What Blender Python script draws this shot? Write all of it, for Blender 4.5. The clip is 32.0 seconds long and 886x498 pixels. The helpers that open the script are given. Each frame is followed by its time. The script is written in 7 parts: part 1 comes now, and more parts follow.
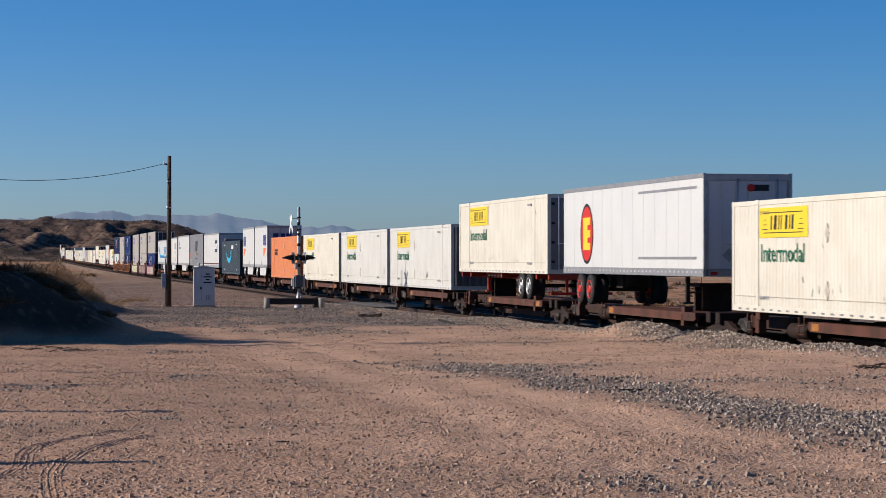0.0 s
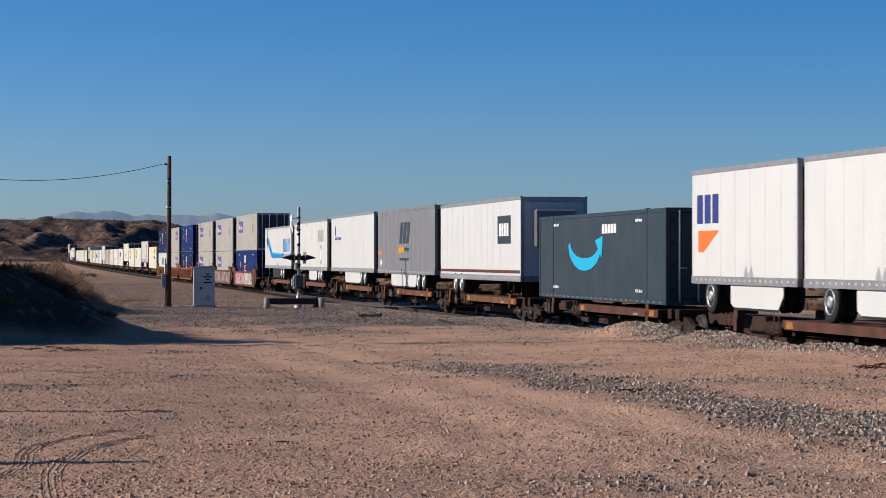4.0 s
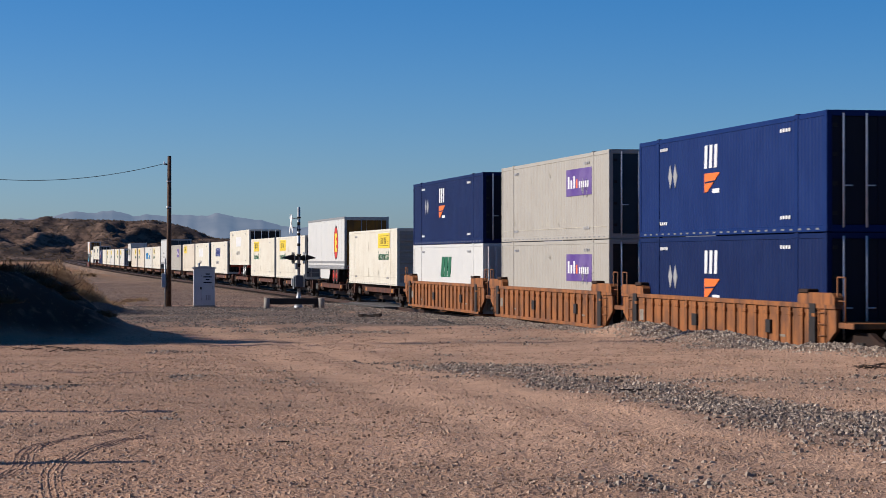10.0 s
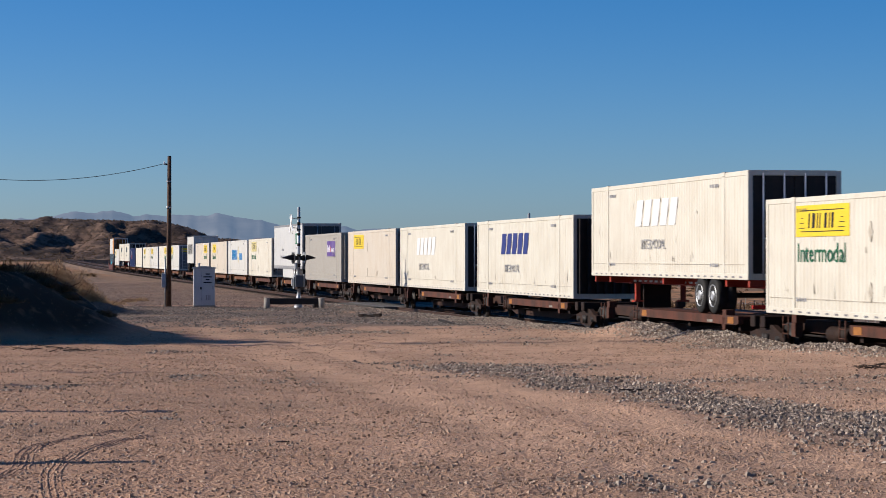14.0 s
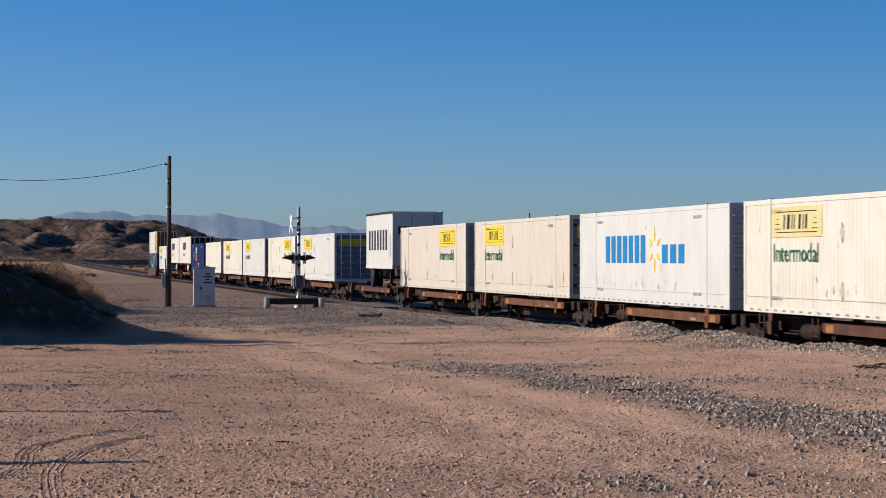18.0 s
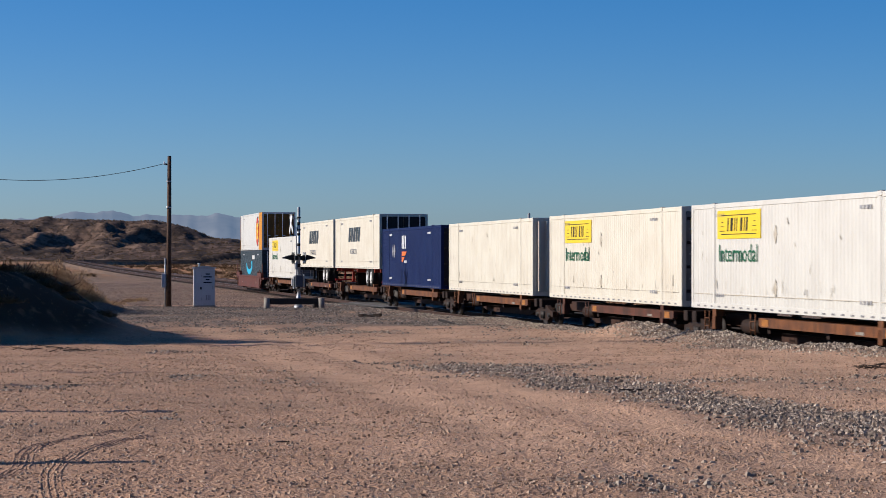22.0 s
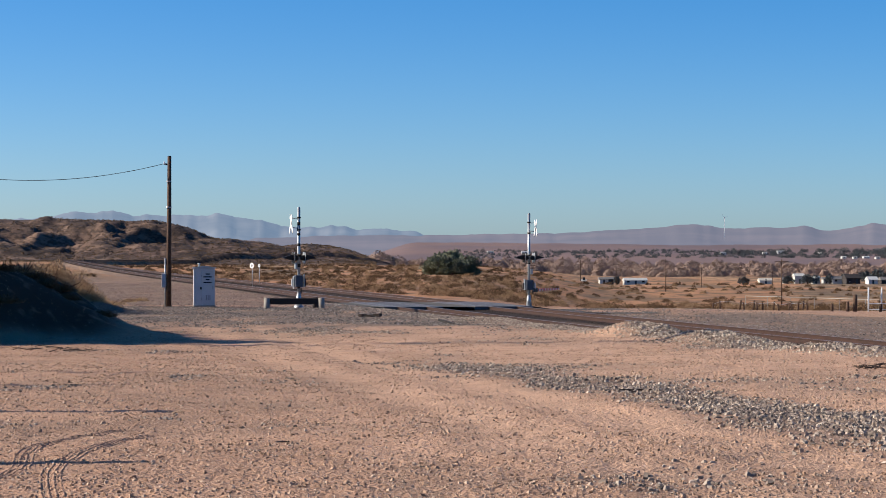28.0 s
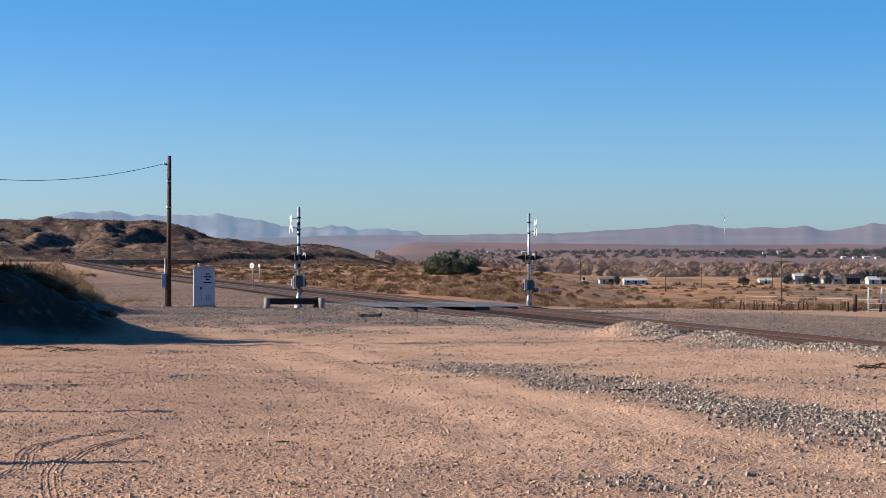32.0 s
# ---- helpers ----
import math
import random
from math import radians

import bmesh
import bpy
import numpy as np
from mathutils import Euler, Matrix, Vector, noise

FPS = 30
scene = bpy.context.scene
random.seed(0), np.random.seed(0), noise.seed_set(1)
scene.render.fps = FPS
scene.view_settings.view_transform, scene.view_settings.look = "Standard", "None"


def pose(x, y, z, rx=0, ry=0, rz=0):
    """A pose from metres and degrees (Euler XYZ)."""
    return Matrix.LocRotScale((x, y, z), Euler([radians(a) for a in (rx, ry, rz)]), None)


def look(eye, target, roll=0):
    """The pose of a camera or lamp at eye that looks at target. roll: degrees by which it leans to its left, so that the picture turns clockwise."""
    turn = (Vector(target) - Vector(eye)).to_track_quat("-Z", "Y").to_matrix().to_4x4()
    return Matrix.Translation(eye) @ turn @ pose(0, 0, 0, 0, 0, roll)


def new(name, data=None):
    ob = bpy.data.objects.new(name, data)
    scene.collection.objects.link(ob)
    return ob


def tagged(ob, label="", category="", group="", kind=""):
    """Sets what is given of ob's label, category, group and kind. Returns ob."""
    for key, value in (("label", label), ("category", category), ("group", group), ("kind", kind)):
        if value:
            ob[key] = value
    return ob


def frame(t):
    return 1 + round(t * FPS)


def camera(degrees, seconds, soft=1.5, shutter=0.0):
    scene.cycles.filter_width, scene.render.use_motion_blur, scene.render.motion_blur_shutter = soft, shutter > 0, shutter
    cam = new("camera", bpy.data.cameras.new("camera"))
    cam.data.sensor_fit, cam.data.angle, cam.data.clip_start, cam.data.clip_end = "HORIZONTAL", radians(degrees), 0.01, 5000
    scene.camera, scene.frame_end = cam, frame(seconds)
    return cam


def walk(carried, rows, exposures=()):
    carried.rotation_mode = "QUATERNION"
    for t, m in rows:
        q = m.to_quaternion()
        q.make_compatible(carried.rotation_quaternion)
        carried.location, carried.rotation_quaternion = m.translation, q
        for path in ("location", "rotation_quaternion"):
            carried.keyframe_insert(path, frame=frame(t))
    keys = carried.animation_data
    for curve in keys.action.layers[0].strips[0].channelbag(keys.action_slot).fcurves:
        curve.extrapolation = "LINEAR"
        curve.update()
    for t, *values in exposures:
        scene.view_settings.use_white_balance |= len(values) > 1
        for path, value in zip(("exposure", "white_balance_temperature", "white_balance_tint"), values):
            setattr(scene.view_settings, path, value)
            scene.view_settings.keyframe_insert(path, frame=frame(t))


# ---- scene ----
# Plan: the camera stands at the origin, y is the way it looks. The railway runs
# straight past it on the right, 10.9 degrees off the view, and bends away beyond 900 m.
TURN = math.atan2(767.0, 3980.0)
DIR = Vector((-math.sin(TURN), math.cos(TURN), 0))
SIDE = Vector((math.cos(TURN), math.sin(TURN), 0))
EYE = Vector((0, 0, 2.5))
SPEED = 31.29
TRACK_1, TRACK_2 = 20.33, 25.1
BEND, RADIUS = 900.0, 430.0

cam = camera(22.28, 32.0, soft=0.75, shutter=0.12)
CAMERA_POSE = look(EYE, (0, 3980.0, 2.5 + 16.0))
walk(cam, [(0, CAMERA_POSE), (32.0, CAMERA_POSE)],
     exposures=[(0, 0.43, 6160, 12), (25.4, 0.47, 6160, 12), (27.4, 0.91, 6450, 10), (32.0, 1.02, 6450, 10)])

# ---- light ----
SUN_AZ = 4.0      # degrees by which the shadows lean towards the camera from straight right
SUN_EL = 26.0
sun_way = Vector((math.cos(radians(SUN_AZ)), -math.sin(radians(SUN_AZ)), -math.tan(radians(SUN_EL)))).normalized()
world = bpy.data.worlds.new("sky")
scene.world = world
world.use_nodes = True
wn = world.node_tree.nodes
wl = world.node_tree.links
sky = wn.new("ShaderNodeTexSky")
sky.sky_type = "NISHITA"
sky.sun_disc = False
sky.sun_elevation = radians(SUN_EL)
sky.sun_rotation = math.atan2(-sun_way.x, -sun_way.y)
sky.air_density, sky.dust_density, sky.ozone_density = 1.0, 8.0, 5.0
sky.altitude = 3000
wn["Background"].inputs["Strength"].default_value = 0.075
tone = wn.new("ShaderNodeHueSaturation")
tone.inputs["Saturation"].default_value = 1.3
tone.inputs["Hue"].default_value = 0.502
wl.new(sky.outputs[0], tone.inputs["Color"])
wl.new(tone.outputs[0], wn["Background"].inputs["Color"])
sun = new("sun", bpy.data.lights.new("sun", "SUN"))
sun.data.energy, sun.data.angle, sun.data.color = 4.75, radians(0.45), (1.0, 0.895, 0.75)
sun.matrix_world = look((-60, 10, 60), Vector((-60, 10, 60)) + sun_way)
scene.view_settings.exposure = 0.0


# ---- helpers for building ----
def bm_box(bm, x0, y0, z0, x1, y1, z1):
    v = [bm.verts.new(p) for p in ((x0, y0, z0), (x1, y0, z0), (x1, y1, z0), (x0, y1, z0),
                                   (x0, y0, z1), (x1, y0, z1), (x1, y1, z1), (x0, y1, z1))]
    for f in ((0, 3, 2, 1), (4, 5, 6, 7), (0, 1, 5, 4), (1, 2, 6, 5), (2, 3, 7, 6), (3, 0, 4, 7)):
        bm.faces.new([v[i] for i in f])


def boxes(*rows, bevel=0.0):
    bm = bmesh.new()
    for r in rows:
        bm_box(bm, *r)
    if bevel:
        bmesh.ops.bevel(bm, geom=bm.edges[:], offset=bevel, segments=1, affect="EDGES")
    return bm


def bm_tube(bm, a, b, r0, r1=None, n=10, cap=True):
    a, b = Vector(a), Vector(b)
    r1 = r0 if r1 is None else r1
    q = (b - a).to_track_quat("Z", "Y")
    rings = []
    for p, r in ((a, r0), (b, r1)):
        rings.append([bm.verts.new(p + q @ Vector((r * math.cos(2 * math.pi * i / n), r * math.sin(2 * math.pi * i / n), 0))) for i in range(n)])
    for i in range(n):
        f = bm.faces.new((rings[0][i], rings[0][(i + 1) % n], rings[1][(i + 1) % n], rings[1][i]))
        f.smooth = True
    if cap:
        bm.faces.new(rings[0][::-1])
        bm.faces.new(rings[1])


def tubes(*rows, n=10):
    bm = bmesh.new()
    for a, b, *r in rows:
        bm_tube(bm, a, b, *r, n=n)
    return bm


def prism(points, axis, lo, hi):
    """A flat outline pushed from lo to hi along an axis; points are in the other two axes."""
    bm = bmesh.new()
    put = {"x": lambda p, h: (h, p[0], p[1]), "y": lambda p, h: (p[0], h, p[1]), "z": lambda p, h: (p[0], p[1], h)}[axis]
    a = [bm.verts.new(put(p, lo)) for p in points]
    b = [bm.verts.new(put(p, hi)) for p in points]
    bm.faces.new(a)
    bm.faces.new(b[::-1])
    for i in range(len(points)):
        j = (i + 1) % len(points)
        bm.faces.new((a[j], a[i], b[i], b[j]))
    bmesh.ops.recalc_face_normals(bm, faces=bm.faces[:])
    return bm


def mesh_of(name, bm, material):
    me = bpy.data.meshes.new(name)
    bm.to_mesh(me)
    bm.free()
    me.materials.append(material)
    return me


def part(name, bm, material, parent, label="", at=None):
    me = bm if isinstance(bm, bpy.types.Mesh) else mesh_of(name, bm, material)
    ob = new(name, me)
    ob.parent = parent
    if at is not None:
        ob.matrix_basis = at
    return tagged(ob, label)


def thing(name, m, label, category, group="", kind=""):
    ob = new(name)
    ob.empty_display_size = 0.3
    ob.matrix_basis = m
    return tagged(ob, label, category, group, kind)


def grid_mesh(name, verts, faces, material, smooth=True):
    me = bpy.data.meshes.new(name)
    me.from_pydata([], [], [])
    verts = np.asarray(verts, np.float32)
    faces = np.asarray(faces, np.int32)
    k = faces.shape[1]
    me.vertices.add(len(verts))
    me.vertices.foreach_set("co", verts.ravel())
    me.loops.add(len(faces) * k)
    me.loops.foreach_set("vertex_index", faces.ravel())
    me.polygons.add(len(faces))
    me.polygons.foreach_set("loop_start", np.arange(0, len(faces) * k, k, dtype=np.int32))
    me.polygons.foreach_set("use_smooth", np.full(len(faces), smooth))
    me.update(calc_edges=True)
    me.validate()
    me.materials.append(material)
    return me


# ---- materials ----
def material(name, colour, rough=0.6, metal=0.0, second=None, scale=3.0, amount=0.5, grain=0.06, grain_scale=60.0,
             bump=0.0, bump_scale=40.0, streak=None, streak_amount=0.0, per_object=0.0, coords="Object", specular=0.22):
    """Base colour with a second tone in patches, fine grain, and optional vertical streaks of dirt or rust."""
    m = bpy.data.materials.new(name)
    m.use_nodes = True
    nt = m.node_tree
    n, l = nt.nodes, nt.links
    b = n["Principled BSDF"]
    b.inputs["Roughness"].default_value = rough
    b.inputs["Metallic"].default_value = metal
    b.inputs["Specular IOR Level"].default_value = specular
    tc = n.new("ShaderNodeTexCoord")
    src = tc.outputs[coords]

    def noise_of(s, detail=5, vec=None):
        t = n.new("ShaderNodeTexNoise")
        t.inputs["Scale"].default_value = s
        t.inputs["Detail"].default_value = detail
        l.new(vec or src, t.inputs["Vector"])
        return t.outputs["Fac"]

    def ramp(val, lo, hi):
        r = n.new("ShaderNodeMapRange")
        r.inputs["From Min"].default_value, r.inputs["From Max"].default_value = lo, hi
        l.new(val, r.inputs["Value"])
        return r.outputs["Result"]

    def mix(fac, a, c, mode="MIX"):
        x = n.new("ShaderNodeMix")
        x.data_type, x.blend_type = "RGBA", mode
        if isinstance(fac, float):
            x.inputs["Factor"].default_value = fac
        else:
            l.new(fac, x.inputs["Factor"])
        for v, key in ((a, "A"), (c, "B")):
            s = [i for i in x.inputs if i.name == key and i.type == "RGBA"][0]
            if isinstance(v, tuple):
                s.default_value = (*v, 1)
            else:
                l.new(v, s)
        return [o for o in x.outputs if o.type == "RGBA"][0]

    def times(val, k):
        x = n.new("ShaderNodeMath")
        x.operation = "MULTIPLY"
        x.inputs[1].default_value = k
        l.new(val, x.inputs[0])
        return x.outputs[0]

    col = colour
    if second:
        col = mix(times(ramp(noise_of(scale), 0.42, 0.62), amount), col, second)
    if streak:
        mp = n.new("ShaderNodeMapping")
        mp.inputs["Scale"].default_value = (3.0, 3.0, 0.22)
        l.new(src, mp.inputs["Vector"])
        s1 = ramp(noise_of(2.2, 6, mp.outputs[0]), 0.5, 0.72)
        col = mix(times(s1, streak_amount), col, streak)
    if grain:
        g = noise_of(grain_scale, 3)
        r = n.new("ShaderNodeMapRange")
        r.inputs["From Min"].default_value, r.inputs["From Max"].default_value = 0.3, 0.7
        r.inputs["To Min"].default_value, r.inputs["To Max"].default_value = 1 - grain * 2, 1 + grain
        l.new(g, r.inputs["Value"])
        cx = n.new("ShaderNodeCombineColor")
        for k in range(3):
            l.new(r.outputs["Result"], cx.inputs[k])
        col = mix(1.0, col, cx.outputs[0], "MULTIPLY")
    if per_object:
        oi = n.new("ShaderNodeObjectInfo")
        hs = n.new("ShaderNodeHueSaturation")
        r = n.new("ShaderNodeMapRange")
        r.inputs["To Min"].default_value, r.inputs["To Max"].default_value = 1 - per_object, 1 + per_object
        l.new(oi.outputs["Random"], r.inputs["Value"])
        l.new(r.outputs["Result"], hs.inputs["Value"])
        if isinstance(col, tuple):
            hs.inputs["Color"].default_value = (*col, 1)
        else:
            l.new(col, hs.inputs["Color"])
        col = hs.outputs["Color"]
    if isinstance(col, tuple):
        b.inputs["Base Color"].default_value = (*col, 1)
    else:
        l.new(col, b.inputs["Base Color"])
    if bump:
        bp = n.new("ShaderNodeBump")
        bp.inputs["Strength"].default_value = bump
        bp.inputs["Distance"].default_value = 0.02
        l.new(noise_of(bump_scale, 6), bp.inputs["Height"])
        l.new(bp.outputs["Normal"], b.inputs["Normal"])
    return m


cream = material("cream_paint", (0.582, 0.552, 0.468), 0.5, second=(0.475, 0.422, 0.338), scale=0.9, amount=0.35, streak=(0.383, 0.299, 0.207), streak_amount=0.28)
cream_warm = material("warm_cream_paint", (0.529, 0.474, 0.395), 0.5, second=(0.474, 0.395, 0.3), scale=0.8, amount=0.3, streak=(0.395, 0.284, 0.174), streak_amount=0.2)
white = material("white_paint", (0.55, 0.539, 0.497), 0.4, second=(0.446, 0.431, 0.401), scale=0.8, amount=0.3, streak=(0.356, 0.32, 0.267), streak_amount=0.26)
clean_white = material("clean_white_panel", (0.542, 0.539, 0.52), 0.35, second=(0.461, 0.468, 0.468), scale=0.7, amount=0.3)
grey_white = material("pale_grey_paint", (0.332, 0.312, 0.276), 0.5, second=(0.284, 0.261, 0.229), scale=0.9, amount=0.35, streak=(0.269, 0.213, 0.158), streak_amount=0.2)
blue_paint = material("blue_paint", (0.003, 0.011, 0.058), 0.5, second=(0.006, 0.018, 0.078), scale=0.8, amount=0.4, streak=(0.014, 0.024, 0.085), streak_amount=0.3, specular=0.1)
# shaded copy of the blue paint for ends turned from the sun
blue_dark = material("shaded_dark_blue_doors", (0.005, 0.006, 0.016), 0.6, second=(0.008, 0.008, 0.012), scale=1.0, amount=0.6)
orange_paint = material("orange_paint", (0.521, 0.158, 0.055), 0.5, second=(0.569, 0.237, 0.103), scale=0.9, amount=0.4, streak=(0.316, 0.126, 0.047), streak_amount=0.25)
slate_paint = material("dark_slate_paint", (0.022, 0.036, 0.047), 0.45, second=(0.04, 0.051, 0.063), scale=0.8, amount=0.4)
grey_paint = material("grey_paint", (0.158, 0.158, 0.166), 0.45, second=(0.205, 0.198, 0.198), scale=0.9, amount=0.4, streak=(0.253, 0.237, 0.221), streak_amount=0.2)
# grey darkened so that doors turned from the sun look shaded
door_grey = material("shade_darkened_door_paint", (0.158, 0.162, 0.17), 0.45, second=(0.111, 0.111, 0.115), scale=1.2, amount=0.6, streak=(0.071, 0.063, 0.059), streak_amount=0.5)
steel = material("dull_steel", (0.332, 0.332, 0.332), 0.45, 0.6, second=(0.237, 0.229, 0.221), scale=4.0)
dark_steel = material("dark_steel", (0.022, 0.02, 0.019), 0.6, 0.2, second=(0.04, 0.028, 0.024), scale=4.0)
galvanised = material("galvanised_steel", (0.395, 0.411, 0.427), 0.45, 0.5, second=(0.316, 0.324, 0.332), scale=5.0)
black = material("black_rubber", (0.014, 0.014, 0.014), 0.8, second=(0.04, 0.036, 0.032), scale=5.0)
yellow = material("yellow_film", (0.671, 0.49, 0.024), 0.45, second=(0.553, 0.395, 0.04), scale=3.0, amount=0.3)
pale_yellow = material("sun_bleached_yellow_film", (0.521, 0.442, 0.19), 0.5, second=(0.553, 0.49, 0.284), scale=2.0, amount=0.5)
yellow_paint = material("yellow_paint", (0.521, 0.213, 0.012), 0.45, second=(0.395, 0.174, 0.024), scale=1.5, amount=0.3)
pale_scuff = material("pale_scuffed_paint", (0.44, 0.4, 0.33), 0.6, second=(0.33, 0.29, 0.23), scale=4.0, amount=0.7)
# yellow paint with the unlit ends' shade mixed into its colour
shade_yellow = material("shaded_yellow_doors", (0.2, 0.085, 0.008), 0.55, second=(0.1, 0.05, 0.012), scale=1.2, amount=0.8, streak=(0.05, 0.03, 0.015), streak_amount=0.6)
green_film = material("green_film", (0.016, 0.111, 0.055), 0.5)
black_film = material("black_film", (0.016, 0.016, 0.017), 0.5)
red_film = material("red_film", (0.474, 0.024, 0.016), 0.5)
orange_film = material("orange_film", (0.671, 0.142, 0.024), 0.5)
purple_film = material("purple_film", (0.083, 0.04, 0.198), 0.5, second=(0.19, 0.142, 0.284), scale=1.0, amount=0.45)
navy_film = material("navy_film", (0.024, 0.036, 0.158), 0.5)
cyan_film = material("light_blue_film", (0.016, 0.332, 0.521), 0.5)
azure_film = material("azure_film", (0.008, 0.158, 0.379), 0.5)
white_film = material("white_film", (0.632, 0.632, 0.632), 0.5)
bright_blue = material("bright_blue_paint", (0.003, 0.016, 0.09), 0.5, second=(0.007, 0.024, 0.115), scale=0.8, amount=0.4, streak=(0.016, 0.035, 0.12), streak_amount=0.25, specular=0.1)
faded_film = material("faded_stencil_paint", (0.237, 0.213, 0.182), 0.6, second=(0.126, 0.095, 0.071), scale=5.0, amount=0.7)
grey_film = material("grey_film", (0.276, 0.276, 0.284), 0.5)
rusty = material("rusty_brown_steel", (0.0173, 0.00864, 0.00576), 0.75, second=(0.0338, 0.0151, 0.00792), scale=2.0, amount=0.8, grain=0.15, bump=0.2)
car_orange = material("weathered_orange_steel", (0.269, 0.099, 0.03), 0.65, second=(0.126, 0.055, 0.028), scale=1.3, amount=0.8, streak=(0.04, 0.024, 0.017), streak_amount=0.75, grain=0.12)
beam_rust = material("rust_orange_beam", (0.095, 0.033, 0.019), 0.7, second=(0.047, 0.021, 0.013), scale=1.1, amount=0.85, streak=(0.032, 0.02, 0.014), streak_amount=0.7, grain=0.12)
beam_orange = material("worn_orange_beam", (0.157, 0.0583, 0.0207), 0.68, second=(0.0701, 0.0295, 0.0155), scale=1.2, amount=0.85, streak=(0.0266, 0.0155, 0.0103), streak_amount=0.7, grain=0.12)
sill_brown = material("dull_brown_sill", (0.0396, 0.0166, 0.0101), 0.75, second=(0.0202, 0.0101, 0.0072), scale=1.5, amount=0.8, grain=0.12)
ochre = material("ochre_patch_paint", (0.332, 0.134, 0.028), 0.6, second=(0.198, 0.079, 0.024), scale=4.0, amount=0.7)
car_red = material("weathered_oxide_red_steel", (0.099, 0.028, 0.021), 0.65, second=(0.059, 0.024, 0.019), scale=1.6, amount=0.7, streak=(0.055, 0.032, 0.024), streak_amount=0.4, grain=0.12)
red_frame = material("red_chassis_paint", (0.332, 0.04, 0.02), 0.55, second=(0.198, 0.04, 0.024), scale=3.0)
rail_rust = material("rail_rust", (0.0482, 0.0223, 0.0144), 0.7, second=(0.0288, 0.0151, 0.0108), scale=3.0, amount=0.7, grain=0.15)
rail_head = material("polished_rail_head", (0.237, 0.198, 0.174), 0.4, 0.8)
tie_wood = material("weathered_tie", (0.04, 0.028, 0.022), 0.85, second=(0.067, 0.044, 0.035), scale=6.0, grain=0.2)
pole_wood = material("dark_pole_wood", (0.079, 0.043, 0.028), 0.85, second=(0.134, 0.087, 0.059), scale=6.0, grain=0.25, bump=0.4)
concrete = material("concrete", (0.284, 0.261, 0.229), 0.85, second=(0.221, 0.198, 0.166), scale=3.0, grain=0.12)
cabinet_paint = material("pale_cabinet_paint", (0.521, 0.529, 0.537), 0.5, second=(0.458, 0.45, 0.435), scale=2.0, amount=0.4)


# ---- ground ----
def hash2(i, j, seed):
    v = np.sin(i * 127.1 + j * 311.7 + seed * 74.7) * 43758.5453
    return v - np.floor(v)


def value_noise(x, y, seed=0):
    i, j = np.floor(x), np.floor(y)
    fx, fy = x - i, y - j
    fx, fy = fx * fx * (3 - 2 * fx), fy * fy * (3 - 2 * fy)
    a = hash2(i, j, seed) * (1 - fx) + hash2(i + 1, j, seed) * fx
    b = hash2(i, j + 1, seed) * (1 - fx) + hash2(i + 1, j + 1, seed) * fx
    return (a * (1 - fy) + b * fy) * 2 - 1


def fractal(x, y, octaves=4, seed=0):
    out, k = 0, 1.0
    for o in range(octaves):
        out = out + value_noise(x * 2 ** o, y * 2 ** o, seed + o) * k
        k *= 0.5
    return out


def smooth(v, lo, hi):
    t = np.clip((v - lo) / (hi - lo), 0, 1)
    return t * t * (3 - 2 * t)


def rise(s):
    """Height of the rail heads along the line."""
    return 1.5 * np.clip((np.asarray(s, float) - 250) / 600, 0, 1) ** 2


def rail_frame(x, y):
    """Way along the line and offset from the camera's own line beside it, also round the bend."""
    u = x * SIDE.x + y * SIDE.y
    s = x * DIR.x + y * DIR.y
    uc = 22.7 + RADIUS
    rho = np.hypot(u - uc, s - BEND)
    ang = np.arctan2(np.maximum(s - BEND, 0), uc - u)
    bent = s > BEND
    return np.where(bent, BEND + RADIUS * ang, s), np.where(bent, uc - rho, u)


def on_line(s, u, z=0.0):
    """World point at a way s along the line and an offset u from it."""
    if s <= BEND:
        p = SIDE * u + DIR * s
    else:
        a = (s - BEND) / RADIUS
        uc = 22.7 + RADIUS
        p = SIDE * (uc - (uc - u) * math.cos(a)) + DIR * (BEND + (uc - u) * math.sin(a))
    return Vector((p.x, p.y, float(rise(s)) + z))


def road_strip(x, y):
    """1 in the wheel tracks of the dirt road that comes up to the crossing."""
    mid = np.interp(y, (10, 16, 20, 30, 44, 60, 90), (5.2, 3.0, 2.0, 0.4, -2.4, -5.0, -9.0))
    d = x - mid
    return np.exp(-((d - 0.85) / 0.42) ** 2) + np.exp(-((d + 0.85) / 0.42) ** 2) * 0.8


def sand_amount(x, y):
    """1 on the paler sand of the dirt road and beyond it, 0 on the browner soil of the yard."""
    mid = np.interp(y, (10, 16, 20, 30, 44, 60, 90), (5.2, 3.0, 2.0, 0.4, -2.4, -5.0, -9.0))
    return smooth(x - mid + 0.8 * fractal(x * 0.4, y * 0.25, 3, 27), -3.4, -0.4)


def road_edges(x, y):
    """1 along the loose soil pushed up beside the wheel tracks."""
    mid = np.interp(y, (10, 16, 20, 30, 44, 60, 90), (5.2, 3.0, 2.0, 0.4, -2.4, -5.0, -9.0))
    d = x - mid + 0.12 * fractal(x * 0.8, y * 0.5, 2, 23)
    return np.exp(-(d / 0.2) ** 2) + np.exp(-((d - 1.65) / 0.22) ** 2) + np.exp(-((d + 1.7) / 0.28) ** 2)


